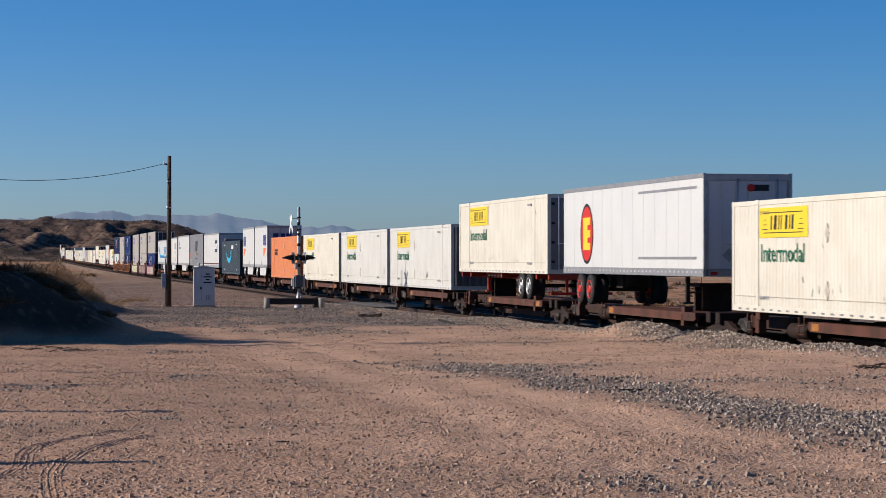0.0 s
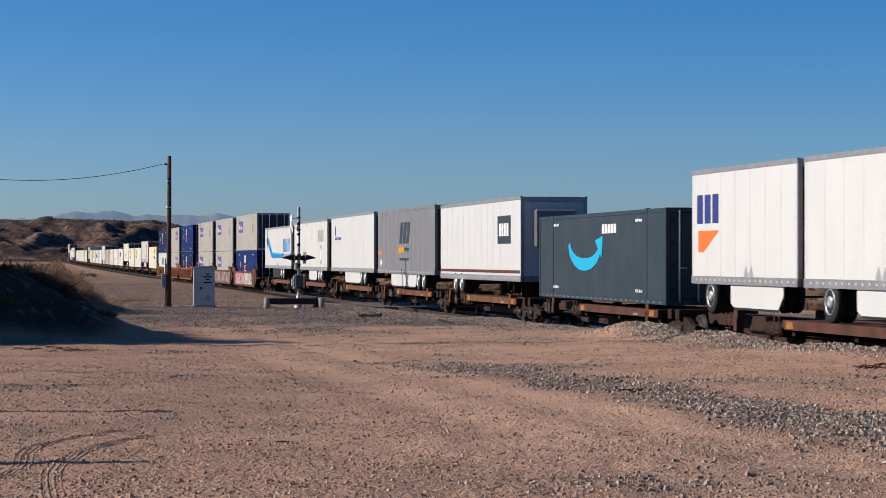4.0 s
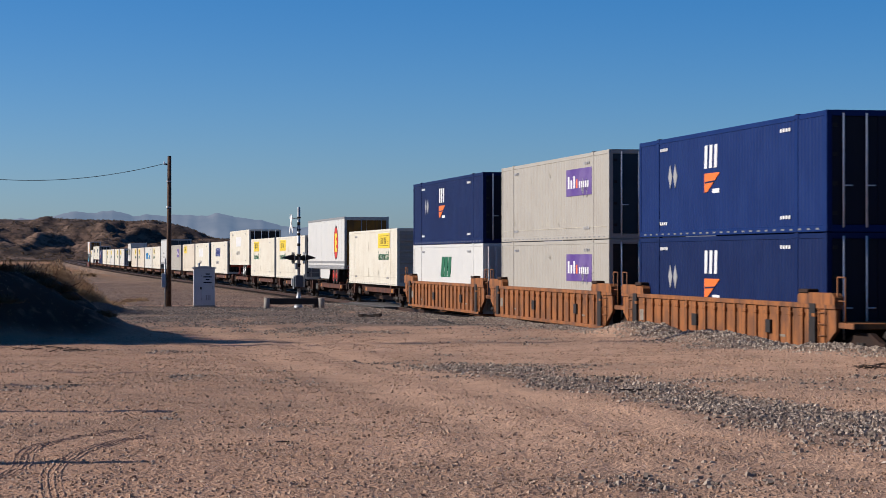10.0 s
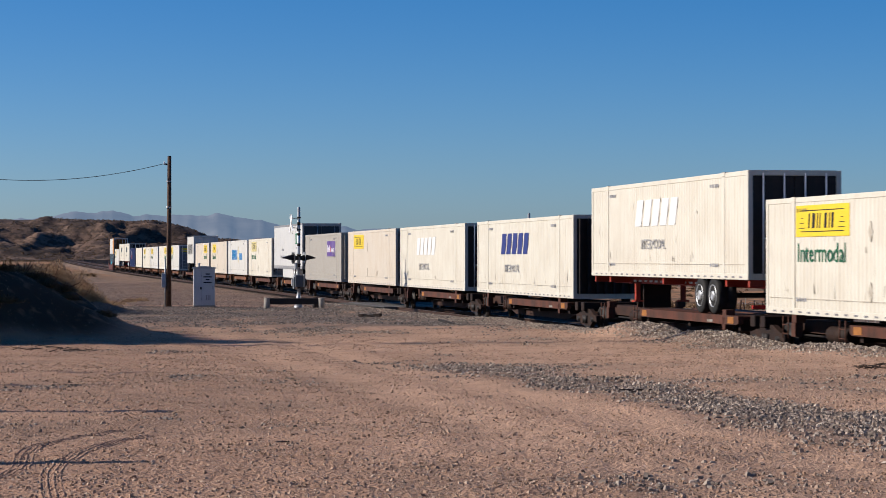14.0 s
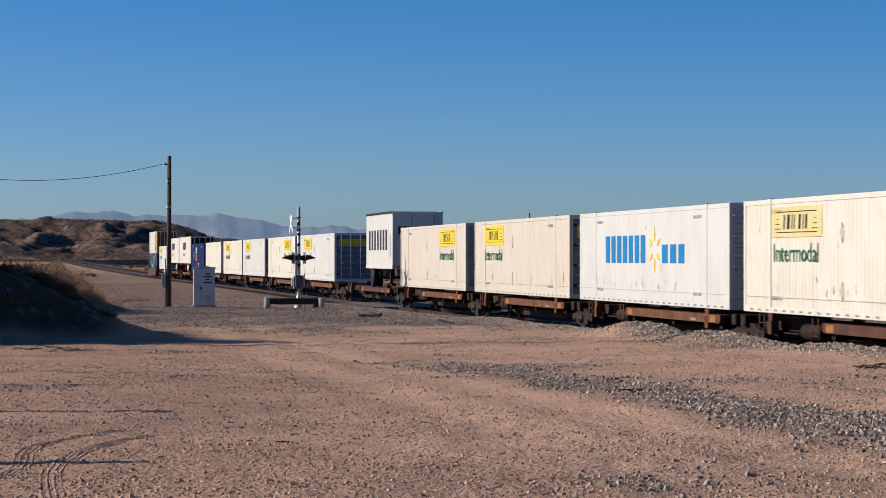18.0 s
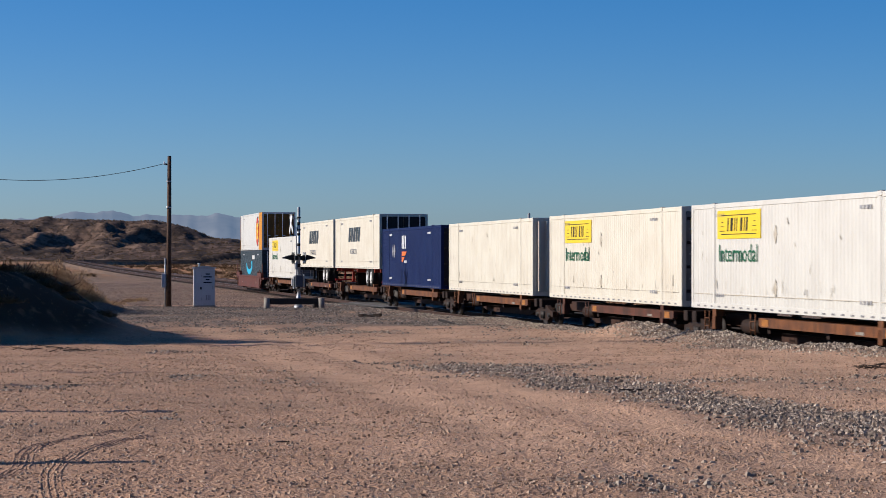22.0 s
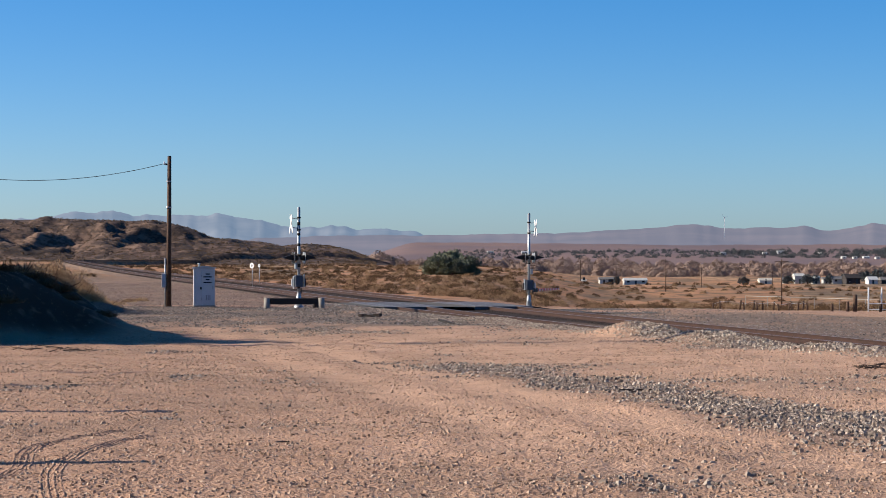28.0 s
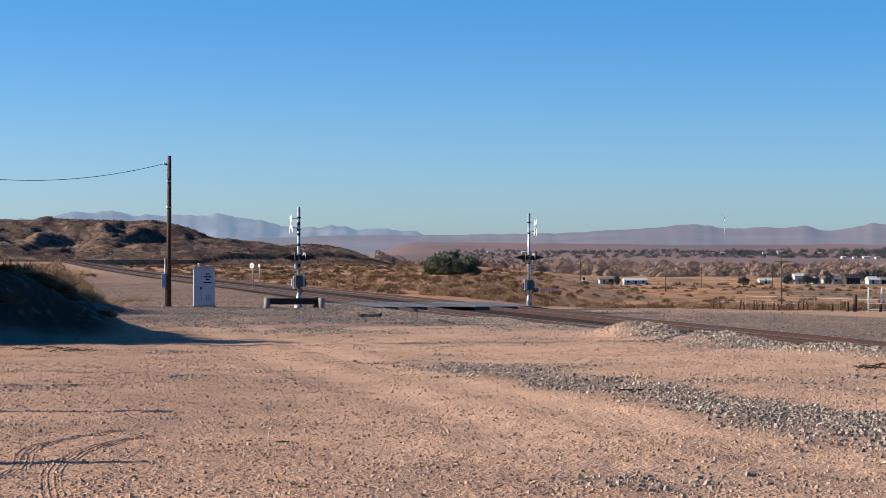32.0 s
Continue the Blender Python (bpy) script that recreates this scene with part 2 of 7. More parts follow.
def gravel_amount(x, y):
    s, u = rail_frame(x, y)
    ragged = fractal(x * 0.5, y * 0.3, 4, 3)
    mid = np.interp(y, (14, 22, 28, 36, 45, 52), (7.0, 4.9, 3.3, 1.5, -0.2, -1.6))
    wide = np.interp(y, (14, 22, 28, 45, 52), (1.75, 1.4, 1.05, 0.82, 0.42))
    a = np.exp(-((x - mid) / wide) ** 2) * smooth(y, 47, 38) * (0.72 + 0.5 * smooth(fractal(x * 0.7, y * 0.3, 3, 13), -0.5, 0.6))
    m2 = np.interp(y, (10, 16, 22, 32), (1.4, 0.55, -0.8, -2.0))
    b = np.exp(-((x - m2) / np.interp(y, (14, 24), (0.8, 0.35))) ** 2) * 0.05 * smooth(y, 30, 18)
    c = smooth(u, 15.2, 17.0) * smooth(u, 27.6, 27.2) * smooth(s, -900, -800)
    d = smooth(y, 64, 80) * smooth(y, 116, 111) * smooth(x, -20, -17) * smooth(u, 0.5, 3.5)
    d = np.maximum(d, 0.95 * smooth(y, 114, 122) * smooth(u, -4, 0) * smooth(u, 27.6, 27.2))
    e = smooth(u, 28, 29) * smooth(u, 46, 40) * smooth(y, 128, 110) * 0.9
    g = np.maximum.reduce([a, b, c, d, e]) + ragged * 0.42
    return np.clip(g, 0, 1)


RIDGE_PX = (-700, -200, 0, 60, 100, 180, 230, 270, 300, 340, 400, 440, 470, 500, 545, 580, 630, 690, 720)
RIDGE_Y = (380, 384, 386, 384, 386, 388, 390, 389, 394, 406, 421, 428, 430, 435, 431, 434, 444, 458, 470)
VALLEY_Y = (-500, 60, 130, 250, 390, 570, 830, 1000, 1500, 2000, 2500, 3000, 3600, 4300, 4900)
VALLEY_Z = (-0.4, -0.35, -0.5, -3.4, -5.8, -6.2, -8.4, -8.8, -9.5, -8.5, -3.0, 7.5, 20.0, 36.0, 46.0)
BENCH_Y = (-500, 60, 130, 440, 700, 1000, 1200, 1600, 2500, 3000, 3600, 4300, 4900)
BENCH_Z = (-0.4, -0.35, -0.5, -1.0, -1.2, -1.2, -1.6, -6.0, -3.0, 7.5, 20.0, 36.0, 46.0)


def heaps(s):
    """How high the ballast lies heaped beside the near track, from 0 to 1."""
    h = 0.08 + 0.92 * smooth(np.abs(s - 59.2), 4.2, 0.6) + 0.75 * smooth(np.abs(s - 51.6), 4.0, 0.8) + 0.5 * smooth(np.abs(s - 43.5), 3.6, 0.8) + 0.45 * smooth(np.abs(s - 78), 5, 1)
    return h * (0.8 + 0.25 * fractal(s * 0.9, s * 0 + 1.7, 2, 8)) * smooth(s, 28, 38) * smooth(s, 100, 88)


def ground_z(x, y):
    s, u = rail_frame(x, y)
    r = np.hypot(x, y)
    px = 784 + 3980 * x / np.maximum(y, 5)
    ss = x * DIR.x + y * DIR.y
    near = np.interp(ss, (-900, -120, -30, 0, 16, 34, 56, 80, 112, 160, 260, 900, 1200),
                     (-0.3, 0.3, 0.8, 0.85, 0.83, 0.62, 0.36, 0.18, 0.06, -0.15, -0.35, 0.9, 1.2))
    near = near + 0.06 * smooth(u, 8, 16.5) * smooth(ss, 12, 34) * smooth(ss, 84, 70)
    near = near + 0.028 * fractal(x * 0.18, y * 0.12, 3, 11) + 0.013 * fractal(x * 0.9, y * 0.7, 3, 5)
    near = near + 0.01 * road_edges(x, y) - 0.022 * road_strip(x, y) + 0.012 * fractal(x * 5, y * 4, 2, 21) * smooth(r, 90, 40)
    # low bank on the left
    foot = -8.3 - 0.55 * np.maximum(64 - y, 0) - 0.22 * np.maximum(y - 64, 0) + 0.5 * fractal(x * 0.35, y * 0.35, 3, 31)
    bank = 1.86 * smooth(foot - x, 0.0, 4.0) * smooth(y, 40, 47) * smooth(y, 90, 76)
    # higher crest left of the view: unseen, added to lengthen the bank's shadow
    bank = bank + 2.3 * smooth(-0.202 * y - 0.3 - x, 0.0, 2.6) * smooth(y, 53, 58) * smooth(y, 76, 66)
    ex, ey = (x + 26) / 12.5, (y - 92) / 25
    bank = np.maximum(bank, 1.7 * smooth(np.hypot(ex, ey) + 0.12 * fractal(x * 0.3, y * 0.3, 3, 37), 1.0, 0.5))
    near = near + bank
    # formation of the two tracks with its shoulders
    form = rise(s) - 0.2 + 0.012 * fractal(x * 6, y * 5, 2, 41) * smooth(r, 150, 80)
    heap = 0.32 * smooth(np.abs(u - 16.7), 1.25, 0.25) * heaps(ss)
    near = near + heap + 0.05 * smooth(heap, 0.05, 0.25) * fractal(x * 3, y * 2.4, 3, 51)
    open_land = np.interp(y, BENCH_Y, BENCH_Z)
    open_land = open_land + (np.interp(y, VALLEY_Y, VALLEY_Z) - open_land) * smooth(px, 820, 1120)
    far = open_land + 0.12 * fractal(x * 0.08, y * 0.03, 3, 61) * smooth(r, 60, 160)
    far = far + 0.8 * fractal(x * 0.012, y * 0.006, 3, 71) * smooth(r, 300, 700)
    z = near + (form - near) * smooth(u, 17.4, 18.4)
    z = np.where(u > 22, form + (far - form) * smooth(u, 27.4, 30.0), z)
    # the outside of the bend and everything far off on that side follows the open land
    z = np.where((s > 300) & (u < 17.4), near + (rise(s) - 0.7 - near) * smooth(s, 300, 500), z)
    z = z + (far - z) * smooth(px, 600, 740) * smooth(y, 500, 700)
    # hills beyond the bend
    ridge_y = np.interp(px, RIDGE_PX, RIDGE_Y)
    top = (457 - ridge_y) * 1480 / 3980 + 1.4
    front = np.interp(px, (0, 300, 440, 700), (1130, 1120, 1090, 1060))
    up = np.clip((y - front) / (1480 - front), 0, 1)
    cut = 1 - np.abs(fractal(x * 0.011, y * 0.006, 4, 81))
    brow = 1300 + 0.75 * (x + 255) + 34 * fractal(x * 0.02, y * 0.004, 3, 97)
    scarp = smooth(y, brow - 26, brow + 20) * smooth(px, 420, 330)
    hill = top * (up ** 0.85) * (0.80 + 0.2 * np.clip(cut, -1, 1)) + (top * 0.16) * fractal(x * 0.03, y * 0.014, 3, 91) * up * (1.05 - up)
    spur = 1 - np.abs(value_noise(x * 0.017 + 0.3 * value_noise(x * 0.01, y * 0.01, 95), y * 0.0045, 93)) * 2
    hill = hill * (1 - 0.55 * smooth(px, 420, 330) * (1 - scarp))
    hill = hill + np.clip(top, 0, 30) * 0.26 * spur * np.clip(up * (1.02 - up) * 4, 0, 1) ** 1.4
    hill = hill + np.clip(top, 0, 30) * 0.14 * fractal(x * 0.075, y * 0.03, 4, 99) * np.clip(up * (1 - up) * 5, 0, 1)
    hill = np.where(top > 0, hill, 0) * smooth(y, 2300, 1550)
    hill = np.where(y > 900, hill, 0) * smooth(px, 740, 690)
    z = z + np.where(y > front, hill, 0)
    return z


def ground_at(x, y):
    return float(ground_z(np.array([float(x)]), np.array([float(y)]))[0])


def ground_material():
    m = bpy.data.materials.new("desert_ground")
    m.use_nodes = True
    n, l = m.node_tree.nodes, m.node_tree.links
    b = n["Principled BSDF"]
    b.inputs["Roughness"].default_value = 0.95
    b.inputs["Specular IOR Level"].default_value = 0.15
    geo = n.new("ShaderNodeNewGeometry")

    def tex(scale, detail=6, stretch=None):
        t = n.new("ShaderNodeTexNoise")
        t.inputs["Scale"].default_value = scale
        t.inputs["Detail"].default_value = detail
        src = geo.outputs["Position"]
        if stretch:
            mp = n.new("ShaderNodeMapping")
            mp.inputs["Scale"].default_value = stretch
            l.new(src, mp.inputs["Vector"])
            src = mp.outputs[0]
        l.new(src, t.inputs["Vector"])
        return t.outputs["Fac"]

    def rng(v, lo, hi, a=0.0, c=1.0):
        r = n.new("ShaderNodeMapRange")
        for key, val in (("From Min", lo), ("From Max", hi), ("To Min", a), ("To Max", c)):
            r.inputs[key].default_value = val
        l.new(v, r.inputs["Value"])
        return r.outputs["Result"]

    def mix(fac, a, c, mode="MIX"):
        x = n.new("ShaderNodeMix")
        x.data_type, x.blend_type = "RGBA", mode
        if isinstance(fac, float):
            x.inputs["Factor"].default_value = fac
        else:
            l.new(fac, x.inputs["Factor"])
        for v, key in ((a, "A"), (c, "B")):
            s = [i for i in x.inputs if i.name == key and i.type == "RGBA"][0]
            if isinstance(v, tuple):
                s.default_value = (*v, 1)
            else:
                l.new(v, s)
        return [o for o in x.outputs if o.type == "RGBA"][0]

    def mul(a, c):
        x = n.new("ShaderNodeMath")
        x.operation = "MULTIPLY"
        l.new(a, x.inputs[0])
        if isinstance(c, float):
            x.inputs[1].default_value = c
        else:
            l.new(c, x.inputs[1])
        return x.outputs[0]

    def attr(name):
        a = n.new("ShaderNodeAttribute")
        a.attribute_name = name
        return a.outputs["Fac"]

    dirt = mix(rng(tex(0.35), 0.35, 0.65), (0.425, 0.25, 0.16), (0.335, 0.196, 0.126))
    dirt = mix(mul(rng(tex(7.0, 8), 0.5, 0.72), 0.6), dirt, (0.237, 0.15, 0.107))
    dirt = mix(mul(rng(tex(38.0, 3), 0.55, 0.68), 0.5), dirt, (0.474, 0.348, 0.261))
    dirt = mix(mul(attr("road"), 0.6), dirt, (0.474, 0.292, 0.186))
    dirt = mix(mul(attr("sand"), 0.62), dirt, (0.52, 0.325, 0.22))
    # stones pressed into the dirt
    vor = n.new("ShaderNodeTexVoronoi")
    vor.inputs["Scale"].default_value = 26.0
    l.new(geo.outputs["Position"], vor.inputs["Vector"])
    sep = n.new("ShaderNodeSeparateColor")
    l.new(vor.outputs["Color"], sep.inputs[0])
    stone = mix(sep.outputs[0], (0.079, 0.067, 0.063), (0.363, 0.308, 0.269))
    stone = mix(rng(sep.outputs[1], 0.6, 1.0), stone, (0.237, 0.158, 0.118))
    cells = mul(rng(vor.outputs["Distance"], 0.42, 0.3), rng(sep.outputs[2], 0.25, 0.35))
    gravel = mix(cells, (0.178, 0.126, 0.097), mix(0.35, stone, (0.332, 0.253, 0.198)))
    grey = mix(cells, (0.118, 0.095, 0.083), mix(0.3, stone, (0.095, 0.079, 0.075)))
    gravel = mix(mul(attr("grey"), 0.85), gravel, grey)
    gravel = mix(mul(rng(tex(1.1, 8), 0.45, 0.62), 0.35), gravel, (0.126, 0.091, 0.071))
    col = mix(attr("gravel"), dirt, gravel)
    sparse = mul(rng(vor.outputs["Distance"], 0.36, 0.26), rng(sep.outputs[2], 0.84, 0.86))
    col = mix(mul(sparse, 0.75), col, stone)
    fine = n.new("ShaderNodeTexVoronoi")
    fine.inputs["Scale"].default_value = 75.0
    l.new(geo.outputs["Position"], fine.inputs["Vector"])
    fsep = n.new("ShaderNodeSeparateColor")
    l.new(fine.outputs["Color"], fsep.inputs[0])
    specks = mul(rng(fine.outputs["Distance"], 0.45, 0.3), rng(fsep.outputs[2], 0.5, 0.54))
    col = mix(mul(specks, 0.85), col, mix(rng(fsep.outputs[0], 0.35, 0.6), (0.103, 0.071, 0.055), (0.569, 0.419, 0.308)))
    col = mix(mul(rng(tex(1.3, 7), 0.48, 0.66), 0.4), col, (0.261, 0.15, 0.095), "MIX")
    col = mix(mul(mul(attr("road"), rng(tex(2.2, 6, (1, 0.25, 1)), 0.3, 0.6)), 0.5), col, (0.49, 0.304, 0.198))
    col = mix(mul(attr("ridge"), 0.25), col, (0.237, 0.138, 0.091))
    rust_bed = mix(cells, (0.018, 0.012, 0.01), mix(sep.outputs[0], (0.022, 0.015, 0.013), (0.055, 0.036, 0.029)))
    col = mix(mul(attr("bed"), 0.92), col, rust_bed)
    # left bank: shade of its face painted in as a near-black base colour
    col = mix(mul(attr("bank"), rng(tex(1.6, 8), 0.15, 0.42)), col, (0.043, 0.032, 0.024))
    # dry brush and darker soils on the open land and the hills
    wild = attr("wild")
    brush = mix(rng(tex(0.05, 8, (1, 0.3, 1)), 0.42, 0.58), (0.36, 0.185, 0.095), (0.265, 0.145, 0.08))
    brush = mix(mul(rng(tex(0.021, 7, (1, 0.16, 1)), 0.52, 0.62), 0.6), brush, (0.37, 0.24, 0.14))
    brush = mix(mul(rng(tex(0.034, 8, (1, 0.14, 1)), 0.53, 0.6), 0.8), brush, (0.12, 0.088, 0.058))
    brush = mix(mul(rng(tex(0.22, 8, (1, 0.3, 1)), 0.5, 0.62), 0.8), brush, (0.1, 0.072, 0.046))
    col = mix(wild, col, brush)
    slope = mix(rng(tex(0.03, 8, (1, 0.4, 1)), 0.42, 0.6), (0.0932, 0.0571, 0.0428), (0.0396, 0.0262, 0.0202))
    slope = mix(mul(rng(tex(0.012, 8, (1, 0.4, 1)), 0.55, 0.66), 0.8), slope, (0.219, 0.139, 0.0991))
    slope = mix(mul(rng(tex(0.35, 8, (1, 0.5, 1.6)), 0.47, 0.58), 0.75), slope, (0.0289, 0.0202, 0.0161))
    slope = mix(mul(rng(tex(0.14, 9, (1, 0.35, 2.0)), 0.56, 0.64), 0.6), slope, (0.191, 0.125, 0.0899))
    col = mix(attr("hill"), col, slope)
    # far plain: purplish haze painted into the ground colour
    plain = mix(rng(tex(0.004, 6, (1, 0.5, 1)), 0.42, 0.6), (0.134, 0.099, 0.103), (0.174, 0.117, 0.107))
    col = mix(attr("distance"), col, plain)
    l.new(col, b.inputs["Base Color"])
    bp = n.new("ShaderNodeBump")
    bp.inputs["Distance"].default_value = 0.06
    bp.inputs["Strength"].default_value = 1.0
    add = n.new("ShaderNodeMath")
    add.operation = "ADD"
    l.new(tex(20.0, 10), add.inputs[0])
    l.new(mul(cells, attr("gravel")), add.inputs[1])
    l.new(add.outputs[0], bp.inputs["Height"])
    l.new(bp.outputs["Normal"], b.inputs["Normal"])
    return m


def build_ground():
    inner = np.linspace(-13.5, 13.5, 330)
    outer = np.concatenate([np.linspace(13.5, 30, 30)[1:], np.linspace(30, 330, 76)[1:-1], np.linspace(-30, -13.5, 30)[:-1] + 360])
    az = np.radians(np.concatenate([inner, outer]))
    radii = np.concatenate([[0.0, 1.5, 4, 7, 9.5], np.geomspace(11, 130, 400), np.geomspace(131, 1000, 190), np.geomspace(1008, 1560, 110), np.geomspace(1580, 4900, 70)])
    na, nr = len(az), len(radii)
    rr, aa = np.meshgrid(radii, az, indexing="ij")
    x, y = (rr * np.sin(aa)).ravel(), (rr * np.cos(aa)).ravel()
    x = np.where(rr.ravel() < 0.1, 0.4, x)
    z = ground_z(x, y)
    verts = np.column_stack([x, y, z])
    i, j = np.meshgrid(np.arange(nr - 1), np.arange(na), indexing="ij")
    k = (j + 1) % na
    faces = np.stack([i * na + j, i * na + k, (i + 1) * na + k, (i + 1) * na + j], -1).reshape(-1, 4)[:, ::-1]
    me = grid_mesh("ground", verts, faces, ground_material())
    xs, ys = verts[:, 0], verts[:, 1]
    s, u = rail_frame(xs, ys)
    rad = np.hypot(xs, ys)
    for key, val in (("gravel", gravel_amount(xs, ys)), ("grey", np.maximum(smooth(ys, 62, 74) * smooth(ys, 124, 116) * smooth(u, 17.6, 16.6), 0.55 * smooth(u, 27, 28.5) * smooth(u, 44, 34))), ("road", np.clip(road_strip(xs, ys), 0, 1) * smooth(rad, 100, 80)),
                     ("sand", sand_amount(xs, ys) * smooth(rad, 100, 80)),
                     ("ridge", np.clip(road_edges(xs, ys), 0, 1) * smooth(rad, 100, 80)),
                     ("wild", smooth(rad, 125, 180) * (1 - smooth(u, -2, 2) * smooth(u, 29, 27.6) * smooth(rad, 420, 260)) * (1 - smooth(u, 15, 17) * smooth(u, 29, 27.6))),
                     # distance: mask of the haze painted over the far plain
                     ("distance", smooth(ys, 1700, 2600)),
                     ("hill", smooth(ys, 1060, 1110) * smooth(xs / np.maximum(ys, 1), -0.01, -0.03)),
                     # bed: past 700 m it also darkens the embankment slopes, painting their shade
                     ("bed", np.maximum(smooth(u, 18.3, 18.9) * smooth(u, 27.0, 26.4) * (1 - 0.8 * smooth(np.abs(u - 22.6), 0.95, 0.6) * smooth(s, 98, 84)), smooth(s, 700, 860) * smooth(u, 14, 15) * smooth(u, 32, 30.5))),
                     # bank: mask of the shade painted on the left bank's face
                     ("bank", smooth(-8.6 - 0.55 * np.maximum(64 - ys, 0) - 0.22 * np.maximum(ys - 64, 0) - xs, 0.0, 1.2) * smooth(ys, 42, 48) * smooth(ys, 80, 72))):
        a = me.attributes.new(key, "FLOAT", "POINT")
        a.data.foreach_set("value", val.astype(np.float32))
    ob = tagged(new("ground", me), "sandy pinkish desert ground with gravel and wheel tracks", "ground", kind="structure")
    return ob


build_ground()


# ---- tracks ----
def rail_mesh(name, u, s0, s1, step, profile, mat):
    ways = [s0 + (s1 - s0) * k / max(1, round((s1 - s0) / step)) for k in range(max(1, round((s1 - s0) / step)) + 1)]
    verts, faces, m = [], [], len(profile)
    for w in ways:
        for du, dz in profile:
            verts.append(on_line(w, u + du, dz))
    for i in range(len(ways) - 1):
        for j in range(m):
            k = (j + 1) % m
            faces.append((i * m + j, i * m + k, (i + 1) * m + k, (i + 1) * m + j))
    return grid_mesh(name, verts, faces, mat, smooth=False)


RAIL_BODY = ((-0.07, -0.172), (-0.07, -0.16), (-0.012, -0.14), (-0.012, -0.05), (-0.036, -0.04), (-0.036, -0.006), (0.036, -0.006), (0.036, -0.04),
             (0.012, -0.05), (0.012, -0.14), (0.07, -0.16), (0.07, -0.172))
RAIL_TOP = ((-0.034, -0.006), (-0.028, 0.0), (0.028, 0.0), (0.034, -0.006))


def build_track(centre):
    track = thing("railway_track", Matrix.Identity(4), "rusty steel rails spiked to weathered ties in ballast", "railway track", "tracks", "structure")
    for side in (-0.75, 0.75):
        body = part("rail", rail_mesh("rail", centre + side, -1050, BEND, 25, RAIL_BODY, rail_rust), None, track)
        part("rail_head", rail_mesh("rail_head", centre + side, -1050, BEND, 25, RAIL_TOP, rail_head), None, body, "polished running surface")
        part("rail", rail_mesh("rail", centre + side, BEND, BEND + 430, 8, RAIL_BODY, rail_rust), None, track)
    tie = mesh_of("tie", boxes((-1.28, -0.11, -0.1, 1.28, 0.11, 0.035), bevel=0.01), tie_wood)
    for k in range(150):
        s = 34 + k * 0.56
        p = on_line(s, centre, -0.207)
        part("tie", tie, None, track, at=pose(p.x, p.y, p.z, 0, 0, math.degrees(TURN) + (k * 7 % 5 - 2) * 0.3))
    verts, faces = [], []
    s = 34 + 150 * 0.56
    while s < BEND + 420:
        p = on_line(s, centre, -0.172)
        a = TURN if s < BEND else TURN - (s - BEND) / RADIUS
        e, f = Vector((math.cos(a), math.sin(a), 0)), Vector((-math.sin(a), math.cos(a), 0))
        b = len(verts)
        for dz in (-0.14, 0.0):
            for c1, c2 in ((-1, -1), (1, -1), (1, 1), (-1, 1)):
                verts.append(p + e * 1.28 * c1 + f * 0.11 * c2 + Vector((0, 0, dz)))
        faces += [(b + 4, b + 5, b + 6, b + 7), (b, b + 1, b + 5, b + 4), (b + 1, b + 2, b + 6, b + 5), (b + 2, b + 3, b + 7, b + 6), (b + 3, b, b + 4, b + 7)]
        s += 0.56 if s < 300 else 1.12
    tagged(part("far_ties", grid_mesh("far_ties", verts, faces, tie_wood, smooth=False), None, track), kind="stuff")
    return track


build_track(TRACK_1)
build_track(TRACK_2)


# ---- the train ----
# Everything on the train is built with its leading end at y = 0, the train's rear towards +y,
# the side that faces the dirt road at -x. MOVERS holds each thing, the second at which its
# leading end passes abeam, and its height over the rail heads.
MOVERS = []
BOX_L, BOX_W, BOX_H = 16.154, 2.59, 2.896
HALF = BOX_W / 2
MESHES = {}


def shared(key, make, mat):
    k = (key, mat.name)
    if k not in MESHES:
        MESHES[k] = mesh_of(key.split("|")[0], make(), mat)
    return MESHES[k]


def corrugated(length, z0, z1, period=0.28, depth=0.02):
    """A trapezoid-ribbed wall along y; its outer face lies at x = 0, the inner towards +x."""
    bm = bmesh.new()
    n = round(length / period)
    p = length / n
    ys = []
    for k in range(n):
        ys += [(k * p, depth), (k * p + 0.18 * p, 0), (k * p + 0.5 * p, 0), (k * p + 0.68 * p, depth)]
    ys.append((length, depth))
    lo = [bm.verts.new((x, y, z0)) for y, x in ys]
    hi = [bm.verts.new((x, y, z1)) for y, x in ys]
    for k in range(len(ys) - 1):
        bm.faces.new((lo[k + 1], lo[k], hi[k], hi[k + 1]))
    return bm


def ribbed_end(kind):
    """One pressed sheet that closes an end at y = 0, its ribs towards -y."""
    if kind == "posts":
        pts = [(1.17, 0.06), (-1.17, 0.06), (-1.17, 0.03)]
        for k in range(8):
            x = -1.1 + k * 0.3
            pts += [(x, 0.03), (x + 0.02, -0.11), (x + 0.1, -0.11), (x + 0.12, 0.03)]
        return prism(pts + [(1.17, 0.03)], "z", 0.17, 2.76)
    pts = [(0.06, 2.76), (0.06, 0.17), (0.03, 0.17)]
    for k in range(9):
        z = 0.3 + k * 0.275
        pts += [(0.03, z), (-0.035, z + 0.02), (-0.035, z + 0.1), (0.03, z + 0.12)]
    return prism(pts + [(0.03, 2.76)], "x", -1.17, 1.17)


